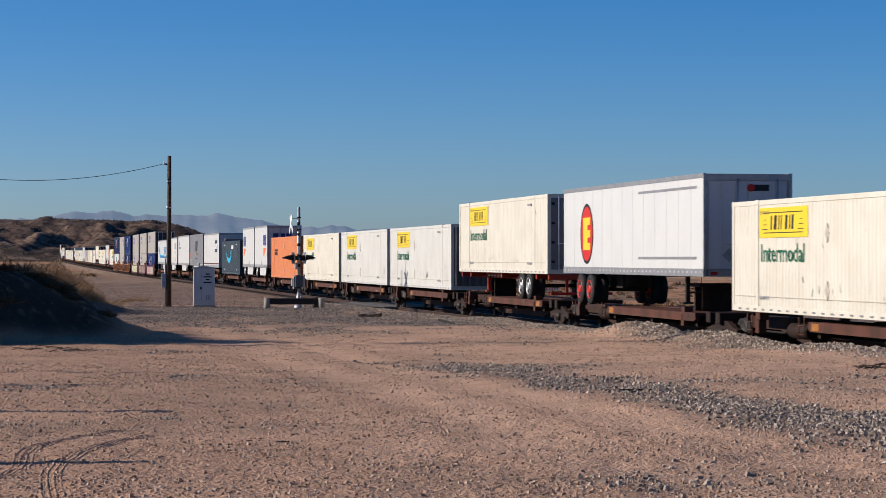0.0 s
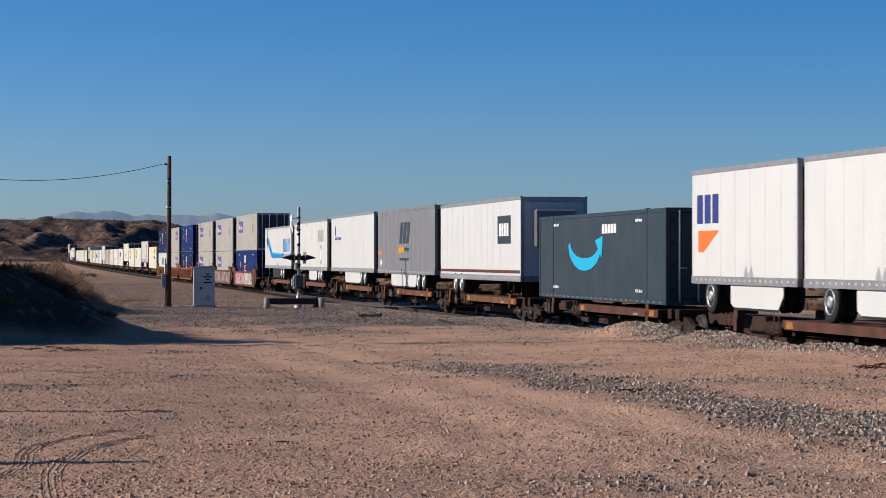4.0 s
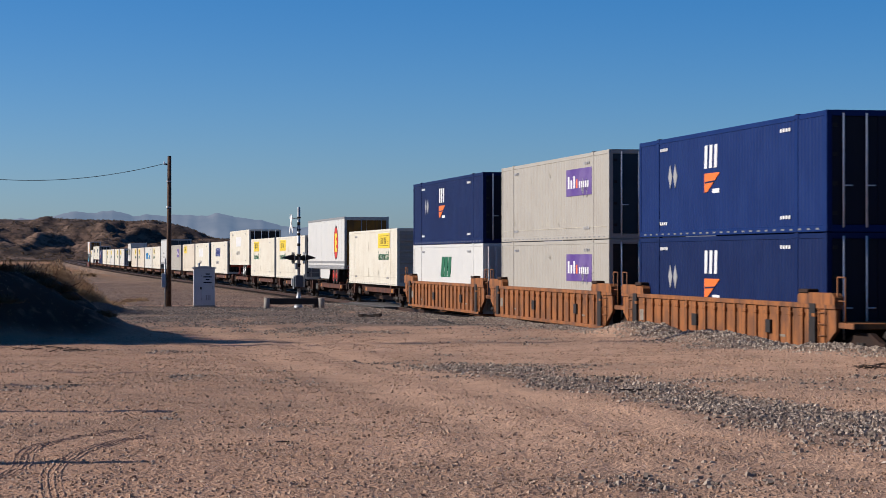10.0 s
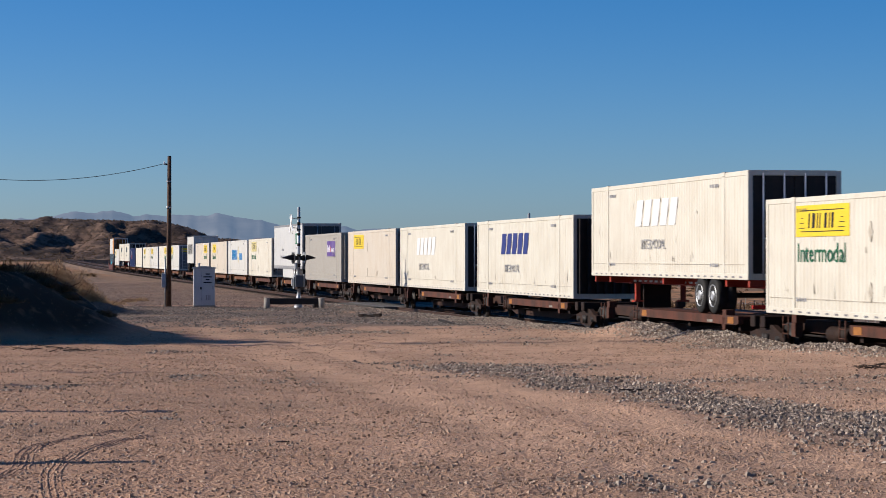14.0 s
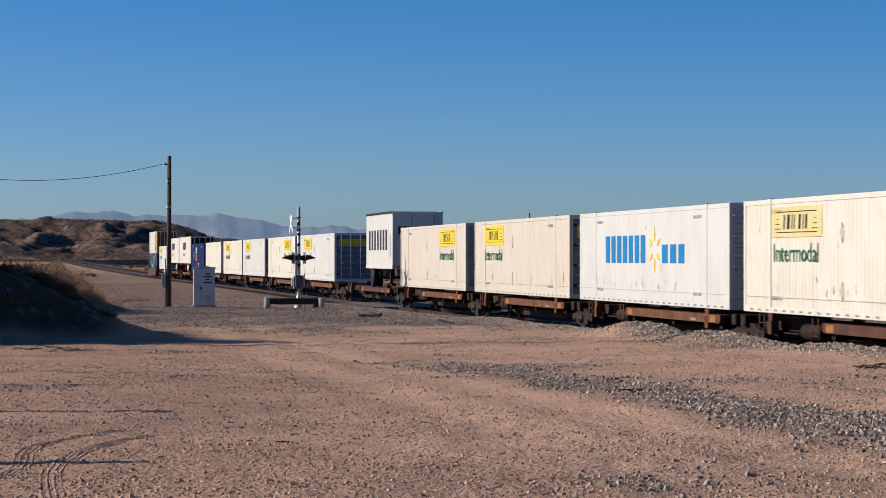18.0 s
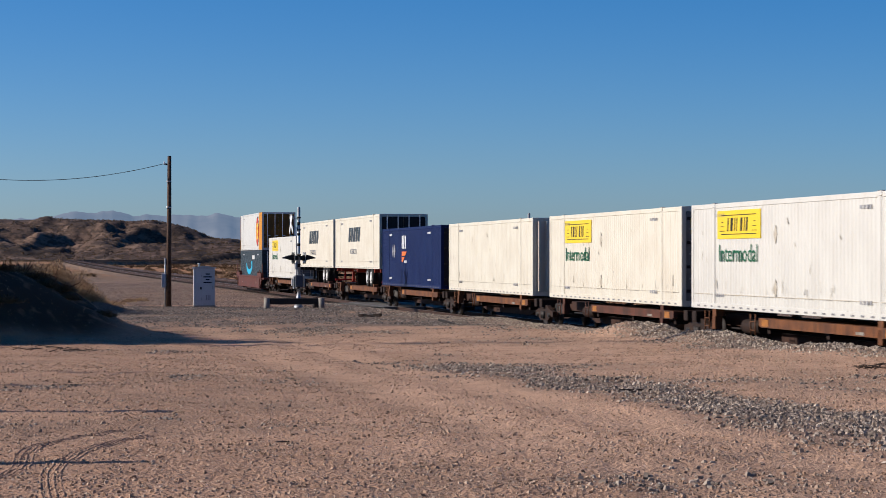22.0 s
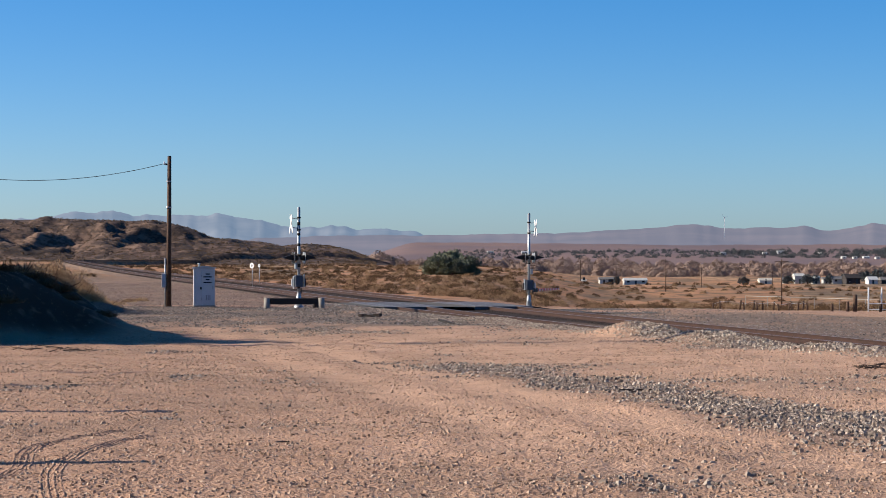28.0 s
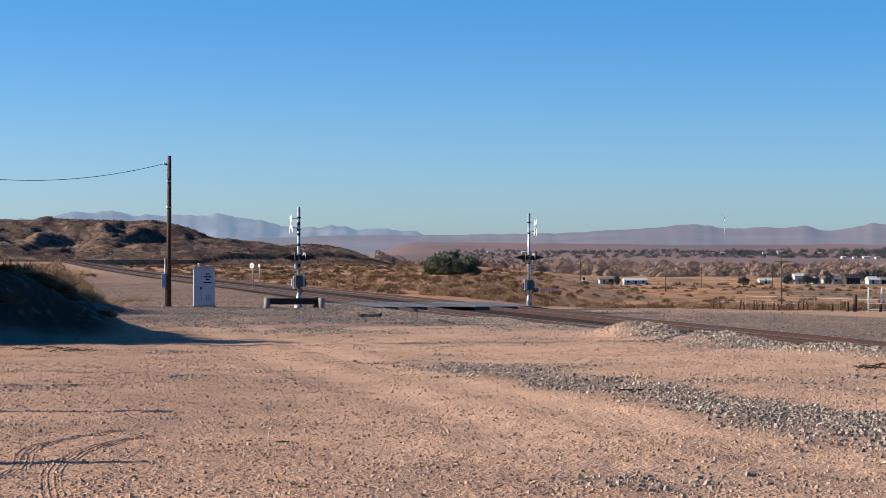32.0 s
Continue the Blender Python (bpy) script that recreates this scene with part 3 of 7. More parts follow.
def text_mesh(key, words, height, mat):
    k = (key, mat.name)
    if k not in MESHES:
        cu = bpy.data.curves.new(key, "FONT")
        cu.body, cu.size, cu.extrude, cu.resolution_u = words, 1.0, 0.003, 2
        ob = bpy.data.objects.new(key, cu)
        scene.collection.objects.link(ob)
        me = bpy.data.meshes.new_from_object(ob.evaluated_get(bpy.context.evaluated_depsgraph_get()))
        bpy.data.objects.remove(ob)
        co = np.zeros(len(me.vertices) * 3, np.float32)
        me.vertices.foreach_get("co", co)
        co = co.reshape(-1, 3)
        co[:, 0] -= co[:, 0].min()
        co[:, 1] -= co[:, 1].min()
        k_h = height / co[:, 1].max()
        co[:, 0] *= k_h
        co[:, 1] *= k_h
        me.vertices.foreach_set("co", co.ravel())
        me.materials.clear()
        me.materials.append(mat)
        MESHES[k] = me
    return MESHES[k]


def side_text(parent, words, d, h, height, width, mat, length=BOX_L, x=-HALF):
    me = text_mesh(words, words, height, mat)
    w = max(v.co.x for v in me.vertices)
    turn = Matrix(((0, 0, -1, x - 0.006), (-1, 0, 0, length - d), (0, 1, 0, h), (0, 0, 0, 1)))
    return part("lettering", me, None, parent, at=turn @ Matrix.Diagonal((width / w, 1, 1, 1)))


def plate(parent, name, points, mat, length=BOX_L, layer=0, label="", x=-HALF):
    """A flat mark on the side: points are metres from the rear edge and up from the foot."""
    return part(name, prism([(length - d, h) for d, h in points], "x", x - 0.005 - 0.004 * layer, x + 0.012), mat, parent, label)


def oblong(d0, h0, d1, h1, lean=0.0):
    return ((d0, h0), (d1, h0), (d1 + lean, h1), (d0 + lean, h1))


def oval(d, h, a, b, n=28):
    return tuple((d + a * math.cos(2 * math.pi * i / n), h + b * math.sin(2 * math.pi * i / n)) for i in range(n))


def blocks(parent, d0, d1, h0, h1, count, mat, lean=0.0, gap=0.22, length=BOX_L, layer=0, x=-HALF):
    """A row of plain upright bars that stands for a brand's name."""
    w = (d1 - d0) / count
    for k in range(count):
        a = d0 + k * w
        plate(parent, "mark", oblong(a, h0, a + w * (1 - gap), h1, lean), mat, length, layer, x=x)


def small_bars(parent, length=BOX_L, mat=None, top=2.72):
    """The small stencilled codes near the corners, too small to read."""
    mat = mat or grey_film
    for d, h in ((2.3, top - 0.2), (12.9, top - 0.2), (2.25, 0.34), (12.9, 0.34)):
        for k in range(4):
            plate(parent, "code_bar", oblong(d + 0.2 * k, h, d + 0.12 + 0.2 * k, h + 0.09), mat, length)


def mark_yellow(parent, d=2.25, size=3.6, word="Intermodal", faded=False, film=None):
    plate(parent, "sign_panel", oblong(d, 1.92, d + size, 2.68), film or yellow, label="yellow sign panel with dark bars")
    for a, w in ((0.86, 0.1), (1.12, 0.2), (1.45, 0.07), (1.62, 0.07), (1.95, 0.16), (2.25, 0.07), (2.42, 0.14)):
        plate(parent, "mark", oblong(d + a, 2.12, d + a + w, 2.48, 0.05), black_film, layer=1)
    for h in (2.54, 2.03):
        plate(parent, "mark", oblong(d + 0.35, h, d + size - 0.35, h + 0.022), black_film, layer=1)
    for a in (0.22, 2.9):
        for k in range(3):
            plate(parent, "mark", oblong(d + a + 0.08 * k, 2.12 + 0.12 * k, d + a + 0.42 - 0.06 * k, 2.14 + 0.12 * k), black_film, layer=1)
    if not faded:
        side_text(parent, word, d + 0.15, 1.3, 0.46, 3.2, green_film)


def mark_shipping(parent, d, z=0.0):
    plate(parent, "sign_panel", oblong(d, 1.5 + z, d + 3.5, 2.42 + z), purple_film, label="purple sign panel")
    for k in range(3):
        plate(parent, "mark", oblong(d + 0.25 + 0.38 * k, 1.76 + z, d + 0.47 + 0.38 * k, (2.18, 2.05, 2.18)[k] + z), white_film, layer=1)
    plate(parent, "mark", oblong(d + 1.4, 1.76 + z, d + 1.58, 2.06 + z), orange_film, layer=1)
    for k in range(5):
        plate(parent, "mark", oblong(d + 1.8 + 0.28 * k, 1.76 + z, d + 1.95 + 0.28 * k, 1.98 + z), white_film, layer=1)
    for k in range(2):
        plate(parent, "diamond", ((12.6 + 0.5 * k, 1.75), (12.8 + 0.5 * k, 2.1), (13.0 + 0.5 * k, 1.75), (12.8 + 0.5 * k, 1.4)), grey_film)


def mark_blue_carrier(parent, d=6.6):
    for k in range(3):
        plate(parent, "mark", oblong(d + 0.44 * k, 1.86, d + 0.24 + 0.44 * k, 2.5, 0.06), white_film)
    plate(parent, "wedge", ((d, 1.2), (d + 0.25, 1.2), (d + 1.4, 1.72), (d, 1.72)), orange_film)
    plate(parent, "wedge_bar", ((d + 0.06, 1.44), (d + 0.85, 1.46), (d + 0.95, 1.51), (d + 0.06, 1.49)), blue_paint, layer=1)
    plate(parent, "code_bar", oblong(d + 0.72, 1.16, d + 1.35, 1.28), white_film)
    for k in range(2):
        plate(parent, "diamond", ((3.1 + 0.5 * k, 1.75), (3.3 + 0.5 * k, 2.1), (3.5 + 0.5 * k, 1.75), (3.3 + 0.5 * k, 1.4)), grey_film)


def mark_oval(parent, d, h, size=1.0):
    plate(parent, "oval_rim", oval(d, h, 0.98 * size, 1.15 * size), black_film, label="black rim of an oval sign")
    plate(parent, "oval", oval(d, h, 0.86 * size, 1.04 * size), red_film, layer=1)
    plate(parent, "mark", oblong(d - 0.5 * size, h - 0.62 * size, d + 0.12 * size, h + 0.62 * size), yellow, layer=2)
    for k in (-1, 0, 1):
        plate(parent, "mark", oblong(d, h - 0.14 * size + 0.48 * k * size, d + 0.55 * size, h + 0.14 * size + 0.48 * k * size), yellow, layer=3)


def mark_smile(parent, d=5.2, mat=None):
    pts = []
    for k in range(15):
        a = math.pi * (1.0 + k / 14)
        pts.append((d + 2.2 + 2.2 * math.cos(a), 1.85 + 0.88 * math.sin(a)))
    for k in range(15):
        a = math.pi * (2.0 - k / 14)
        pts.append((d + 2.2 + 1.9 * math.cos(a), 1.92 + (0.52 + 0.08 * abs(k - 7) / 7) * math.sin(a)))
    plate(parent, "smile_arc", pts, mat or cyan_film, label="light blue curved mark")
    plate(parent, "arrow_tip", ((d + 3.6, 1.98), (d + 4.6, 2.12), (d + 4.45, 1.4)), mat or cyan_film, layer=1)
    blocks(parent, d + 4.5, d + 6.3, 2.2, 2.5, 5, white_film)


def scuff_marks(kind):
    """Short upright scratches near the foot of a side and a few higher up."""
    r = random.Random(31 + kind)
    bm = bmesh.new()
    for i in range(26):
        y, z = r.uniform(0.8, BOX_L - 0.8), (r.uniform(0.42, 0.6) if i < 17 else r.uniform(0.8, 2.3))
        w, h = r.uniform(0.02, 0.055), r.uniform(0.08, 0.34) * (1.0 if i < 17 else 0.7)
        a = r.uniform(-0.06, 0.06)
        v = [bm.verts.new((-HALF - 0.004, y + q * w + e * a, z + e * h)) for q, e in ((-0.5, 0), (0.5, 0), (0.25, 1), (-0.25, 1))]
        bm.faces.new(v[::-1])
    return bm


def container(name, t_lead, base, label, mat, end="doors", frame_mat=None, end_mat=None, z=1.12, ribs=True, group="containers on the train"):
    # door ends get darker colours with their shade painted in
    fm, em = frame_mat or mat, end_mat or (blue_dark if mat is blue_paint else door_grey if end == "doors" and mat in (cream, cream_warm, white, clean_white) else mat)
    c = thing(name, Matrix.Identity(4), label, "container", group)
    part("core", shared("core", lambda: boxes((-1.25, 0.07, 0.12, 1.25, BOX_L - 0.07, 2.84)), mat), None, c)
    wall = shared("side_wall" if ribs else "side_wall|smooth", lambda: corrugated(BOX_L - 0.32, 0.16, 2.76, 0.24 if ribs else 0.6, 0.018 if ribs else 0.004), mat)
    part("side_wall", wall, None, c, at=pose(-HALF + 0.006, 0.16, 0))
    part("side_wall", wall, None, c, at=pose(HALF - 0.006, BOX_L - 0.16, 0, 0, 0, 180))
    for y in (0.0, BOX_L - 0.16):
        for x in (-HALF, HALF - 0.14):
            part("corner_post", shared("corner_post", lambda: boxes((0, 0, 0, 0.14, 0.16, BOX_H), bevel=0.012), fm), None, c, at=pose(x, y, 0))
    for x in (-HALF - 0.004, HALF - 0.1):
        for y in (1.98, BOX_L - 2.14):
            part("stacking_post", shared("stacking_post", lambda: boxes((0, 0, 0.02, 0.104, 0.16, BOX_H + 0.006), (-0.012, -0.06, BOX_H - 0.11, 0.1, 0.22, BOX_H + 0.008), bevel=0.008), fm), None, c, at=pose(x, y, 0))
        for y in (1.95, BOX_L - 2.17):
            part("corner_casting", shared("corner_casting", lambda: boxes((-0.006, 0, BOX_H - 0.06, 0.11, 0.2, BOX_H + 0.02), bevel=0.008), dark_steel), None, c, "dark worn casting", at=pose(x, y, 0))
    for x in (-HALF + 0.002, HALF - 0.08):
        part("top_rail", shared("top_rail", lambda: boxes((0, 0.16, 2.76, 0.078, BOX_L - 0.16, 2.89), bevel=0.01), fm), None, c, at=pose(x, 0, 0))
        part("bottom_rail", shared("bottom_rail", lambda: boxes((0, 0.16, 0.0, 0.078, BOX_L - 0.16, 0.16), bevel=0.01), fm), None, c, at=pose(x, 0, 0))
    slots = shared("rail_slots", lambda: boxes(*[(-HALF - 0.003, 0.5 + k * 0.62, 0.05, -HALF + 0.01, 0.72 + k * 0.62, 0.095) for k in range(25)]), grey_paint)
    tagged(part("rail_slots", slots, None, c, "row of small dark slots"), kind="stuff")
    if mat in (cream, cream_warm, white, clean_white, grey_white):
        part("lower_seam", shared("lower_seam", lambda: boxes((-HALF - 0.003, 0.3, 0.4, -HALF + 0.02, BOX_L - 0.3, 0.418)), pale_scuff), None, c, "dirty seam above the lower band")
        kind = int(t_lead * 10) % 4
        tagged(part("scuffs", shared("scuffs|%d" % kind, lambda: scuff_marks(kind), pale_scuff), None, c, "dark scuffs and scratches on the paint"), kind="stuff")
    # the end towards the front of the train, which the camera sees
    part("end_header", shared("end_header", lambda: boxes((-1.16, 0.0, 2.76, 1.16, 0.12, BOX_H)), fm), None, c)
    part("end_sill", shared("end_foot", lambda: boxes((-1.16, 0.0, 0.0, 1.16, 0.12, 0.16)), fm), None, c)
    if end == "doors":
        for x in (-1.155, 0.005):
            door = part("door", shared("door", lambda: boxes((0, 0.03, 0.17, 1.15, 0.07, 2.75), bevel=0.012), em), None, c, at=pose(x, 0, 0))
            for rx in (0.28, 0.86):
                part("lock_rod", shared("lock_rod", lambda: tubes(((0, -0.02, 0.1), (0, -0.02, 2.82), 0.026), ((-0.03, -0.03, 1.1), (0.22, -0.03, 1.1), 0.018), n=6), white_film), None, door, "galvanised locking rod", at=pose(rx, 0, 0))
            if em is door_grey:
                part("door_rib", shared("door_rib", lambda: boxes(*[(0.1, 0.018, 0.42 + 0.36 * q, 1.04, 0.032, 0.47 + 0.36 * q) for q in range(6)]), steel), None, door, "pressed ribs across the door")
            for hz in (0.4, 1.1, 1.8, 2.5):
                part("hinge", shared("hinge", lambda: boxes((0, 0.0, 0, 0.12, 0.03, 0.09)), dark_steel), None, door, at=pose(0.02 if x < 0 else 1.02, 0, hz))
    else:
        part("end_wall", shared("end_wall|" + end, lambda: ribbed_end(end), em), None, c)
    part("rear_wall", shared("rear_wall", lambda: boxes((-1.16, BOX_L - 0.07, 0.14, 1.16, BOX_L - 0.03, 2.84)), em), None, c)
    MOVERS.append((c, t_lead, base))
    return c


def wheel_pair(parent, y, z=0.5, rim=None, tracks=(-1.02, 1.02)):
    """An axle's dual wheels on both sides."""
    for x in tracks:
        tyre = part("tyre", shared("tyre", lambda: dual_tyre(), black), None, parent, at=pose(x, y, z))
        part("rim", shared("rim", lambda: dual_rim(), rim or galvanised), None, tyre, "pale wheel rim")


def lathe_x(profile, n=24):
    bm = bmesh.new()
    rings = []
    for x, r in profile:
        rings.append([bm.verts.new((x, r * math.cos(2 * math.pi * i / n), r * math.sin(2 * math.pi * i / n))) for i in range(n)])
    for a, b in zip(rings, rings[1:]):
        for i in range(n):
            f = bm.faces.new((a[i], a[(i + 1) % n], b[(i + 1) % n], b[i]))
            f.smooth = True
    bm.faces.new(rings[0])
    bm.faces.new(rings[-1][::-1])
    bmesh.ops.recalc_face_normals(bm, faces=bm.faces[:])
    return bm


def dual_tyre():
    return lathe_x(((-0.27, 0.3), (-0.28, 0.34), (-0.27, 0.47), (-0.24, 0.5), (-0.06, 0.5), (-0.03, 0.46), (0.03, 0.46), (0.06, 0.5), (0.24, 0.5), (0.27, 0.47), (0.27, 0.3)))


def dual_rim():
    return lathe_x(((-0.29, 0.08), (-0.31, 0.1), (-0.3, 0.13), (-0.2, 0.16), (-0.24, 0.27), (-0.285, 0.3), (-0.29, 0.31), (-0.2, 0.31)))


def trailer(name, t_lead, label, mat, length=BOX_L, wheels=(3.0, 4.3), foot=1.78, top=4.92, rim=None, skirt=None, end="doors", trim=None,
            end_mat=None, gear=None, frame_mat=None, group="trailers on the train", skirt_mat=None):
    """A semi-trailer that stands on a car: y = 0 leading end, z = 0 at the tyres' foot (0.96 over the rails)."""
    z0, z1 = foot - 0.96, top - 0.96
    tm = trim or steel
    fm = frame_mat or dark_steel
    c = thing(name, Matrix.Identity(4), label, "trailer", group)
    part("body", boxes((-HALF, 0.06, z0 + 0.2, HALF, length - 0.02, z1 - 0.12), bevel=0.015), mat, c)
    for x in (-HALF - 0.012, HALF - 0.088):
        part("top_rail", boxes((x, 0.02, z1 - 0.13, x + 0.1, length, z1)), tm, c)
        part("bottom_rail", boxes((x, 0.02, z0, x + 0.1, length, z0 + 0.22)), tm, c)
    part("roof", boxes((-HALF + 0.09, 0.02, z1 - 0.08, HALF - 0.09, length, z1 - 0.02)), white, c)
    part("floor", boxes((-HALF + 0.09, 0.02, z0 + 0.02, HALF - 0.09, length, z0 + 0.2)), fm, c)
    rivets = bmesh.new()
    n = int(length / 0.42)
    for k in range(n):
        bm_box(rivets, -HALF - 0.016, 0.25 + k * 0.42, z0 + 0.09, -HALF - 0.01, 0.31 + k * 0.42, z0 + 0.15)
    tagged(part("rivets", rivets, white_film, c, "row of pale rivets along the lower rail"), kind="stuff")
    seams = bmesh.new()
    for k in range(1, int(length / 1.22) + 1):
        bm_box(seams, -HALF - 0.004, k * 1.22 - 0.01, z0 + 0.22, -HALF + 0.01, k * 1.22 + 0.01, z1 - 0.13)
    tagged(part("panel_seams", seams, mat, c), kind="stuff")
    em = end_mat or dark_steel
    part("end_frame", boxes((-HALF, 0.0, z0 + 0.2, -HALF + 0.12, 0.08, z1 - 0.02), (HALF - 0.12, 0.0, z0 + 0.2, HALF, 0.08, z1 - 0.02),
                            (-HALF + 0.12, 0.0, z1 - 0.2, HALF - 0.12, 0.08, z1 - 0.02), (-HALF + 0.12, 0.0, z0, HALF - 0.12, 0.08, z0 + 0.2)), trim or steel, c)
    if end == "doors":
        for x in (-1.16, 0.006):
            door = part("door", boxes((x, 0.03, z0 + 0.21, x + 1.15, 0.058, z1 - 0.21), bevel=0.01), em, c)
            part("lock_rod", tubes(((x + 0.86, -0.015, z0 + 0.12), (x + 0.86, -0.015, z1 - 0.14), 0.02), ((x + 0.86, -0.03, z0 + 0.9), (x + 0.5, -0.03, z0 + 0.9), 0.014), n=6), galvanised, door)
        for x in (-1.1, 0.9):
            part("tail_lamp", boxes((x, -0.012, z0 + 0.05, x + 0.2, 0.004, z0 + 0.13)), red_film, c)
    else:
        part("nose_panel", boxes((-1.17, 0.02, z0 + 0.21, 1.17, 0.058, z1 - 0.21)), em, c)
        part("nose_box", boxes((-0.8, -0.32, z0 + 1.3, 0.8, 0.02, z1 - 0.5), bevel=0.06), grey_paint, c, "refrigeration unit")
    mid = sum(wheels) / len(wheels)
    part("running_frame", boxes((-0.5, mid - 1.9, 0.55, -0.38, mid + 1.9, z0 + 0.02), (0.38, mid - 1.9, 0.55, 0.5, mid + 1.9, z0 + 0.02),
                                *[(-0.9, y - 0.07, 0.43, 0.9, y + 0.07, 0.57) for y in wheels]), gear or fm, c)
    for y in wheels:
        wheel_pair(c, y, rim=rim)
    far = length - 3.0 if mid < length / 2 else 3.0
    part("landing_gear", boxes((-0.9, far - 0.06, 0.25, -0.78, far + 0.06, z0), (0.78, far - 0.06, 0.25, 0.9, far + 0.06, z0), (-0.86, far - 0.03, 0.5, 0.86, far + 0.03, 0.56),
                               (-1.0, far - 0.12, 0.2, -0.7, far + 0.12, 0.25), (0.7, far - 0.12, 0.2, 1.0, far + 0.12, 0.25)), fm, c)
    if skirt:
        a, b = skirt
        part("side_skirt", prism(((a, z0), (b, z0), (b, z0 - 0.5), (b - 0.25, z0 - 0.6), (a + 0.4, z0 - 0.6), (a, z0 - 0.25)), "x", -HALF + 0.05, -HALF + 0.07), skirt_mat or clean_white, c, "%s side skirt panel" % ("black" if skirt_mat else "white"))
        part("skirt_edge", boxes((-HALF + 0.048, a + 0.45, z0 - 0.66, -HALF + 0.072, b - 0.3, z0 - 0.6)), black, c, "black rubber edge of the skirt")
    MOVERS.append((c, t_lead, 0.96))
    return c


def chassis_box(name, t_lead, label, mat, wheels, frame, rim=None, end="doors", end_mat=None):
    """A container on a wheeled road chassis."""
    base = 1.92
    c = container(name, t_lead, base, label, mat, end=end, end_mat=end_mat)
    ch = thing("container_chassis", Matrix.Identity(4), "painted steel road chassis with dual wheels under a container", "chassis", "chassis on the train")
    part("main_beam", boxes((-0.55, 0.1, 0.72, -0.4, 15.9, 0.95), bevel=0.01), frame, ch)
    part("main_beam", boxes((0.4, 0.1, 0.72, 0.55, 15.9, 0.95), bevel=0.01), frame, ch)
    for y in (0.08, 2.0, 8.0, 14.0, 15.85):
        part("cross_beam", boxes((-1.22, y, 0.76, 1.22, y + 0.14, 0.955), bevel=0.01), frame, ch)
    for y in wheels:
        part("axle", tubes(((-0.9, y, 0.5), (0.9, y, 0.5), 0.06), n=8), dark_steel, ch)
        wheel_pair(ch, y, rim=rim)
    part("rear_bumper", boxes((-1.15, 0.02, 0.2, 1.15, 0.1, 0.3), (-0.6, 0.04, 0.3, -0.5, 0.1, 0.75), (0.5, 0.04, 0.3, 0.6, 0.1, 0.75)), red_film, ch)
    for x in (-0.75, 0.75):
        part("landing_leg", boxes((x - 0.07, 12.4, 0.2, x + 0.07, 12.55, 0.76), (x - 0.15, 12.3, 0.15, x + 0.15, 12.65, 0.2)), frame, ch)
    bars = bmesh.new()
    for k in range(14):
        bm_box(bars, -0.56, 5.5 + k * 0.6, 0.78, -0.55, 5.8 + k * 0.6, 0.84)
    tagged(part("reflector_tape", bars, white_film, ch, "red and white reflector tape"), kind="stuff")
    MOVERS.append((ch, t_lead, 0.96))
    return c


def truck(parent, y, name="bogie"):
    """A two-axle bogie; its centre stands at y."""
    b = part(name, shared("bogie", lambda: boxes((-0.95, -0.24, 0.42, 0.95, 0.24, 0.62), bevel=0.02), rusty), None, parent, "rust-brown bogie bolster", at=pose(0, y, 0))
    frame_pts = ((-1.35, 0.36), (-1.35, 0.56), (-1.0, 0.6), (-0.45, 0.78), (0.45, 0.78), (1.0, 0.6), (1.35, 0.56), (1.35, 0.36), (1.0, 0.4), (0.55, 0.22), (-0.55, 0.22), (-1.0, 0.4))
    for x in (-1.08, 0.94):
        part("side_frame", shared("side_frame", lambda: prism(frame_pts, "x", 0, 0.14), rusty), None, b, at=pose(x, 0, 0))
        for k in range(2):
            part("spring", shared("spring", lambda: tubes(((0, -0.1, 0.3), (0, -0.1, 0.55), 0.09), ((0, 0.12, 0.3), (0, 0.12, 0.55), 0.09), n=8), dark_steel), None, b, at=pose(x + 0.07 + (k - 0.5) * 0.16, 0, 0)) if k == 0 else None
    for dy in (-0.88, 0.88):
        part("axle", shared("axle", lambda: tubes(((-1.15, 0, 0.43), (1.15, 0, 0.43), 0.08), n=8), dark_steel), None, b, at=pose(0, dy, 0))
        for x in (-0.75, 0.75):
            part("wheel", shared("wheel%d" % (x > 0), lambda: lathe_x([(q * (-1 if x < 0 else 1), r) for q, r in ((0.085, 0.1), (0.085, 0.17), (0.03, 0.2), (0.03, 0.36), (0.06, 0.43), (-0.05, 0.425), (-0.06, 0.46), (-0.09, 0.455), (-0.09, 0.1))]), dark_steel), None, b, "steel wheel", at=pose(x, dy, 0.432))
    return b


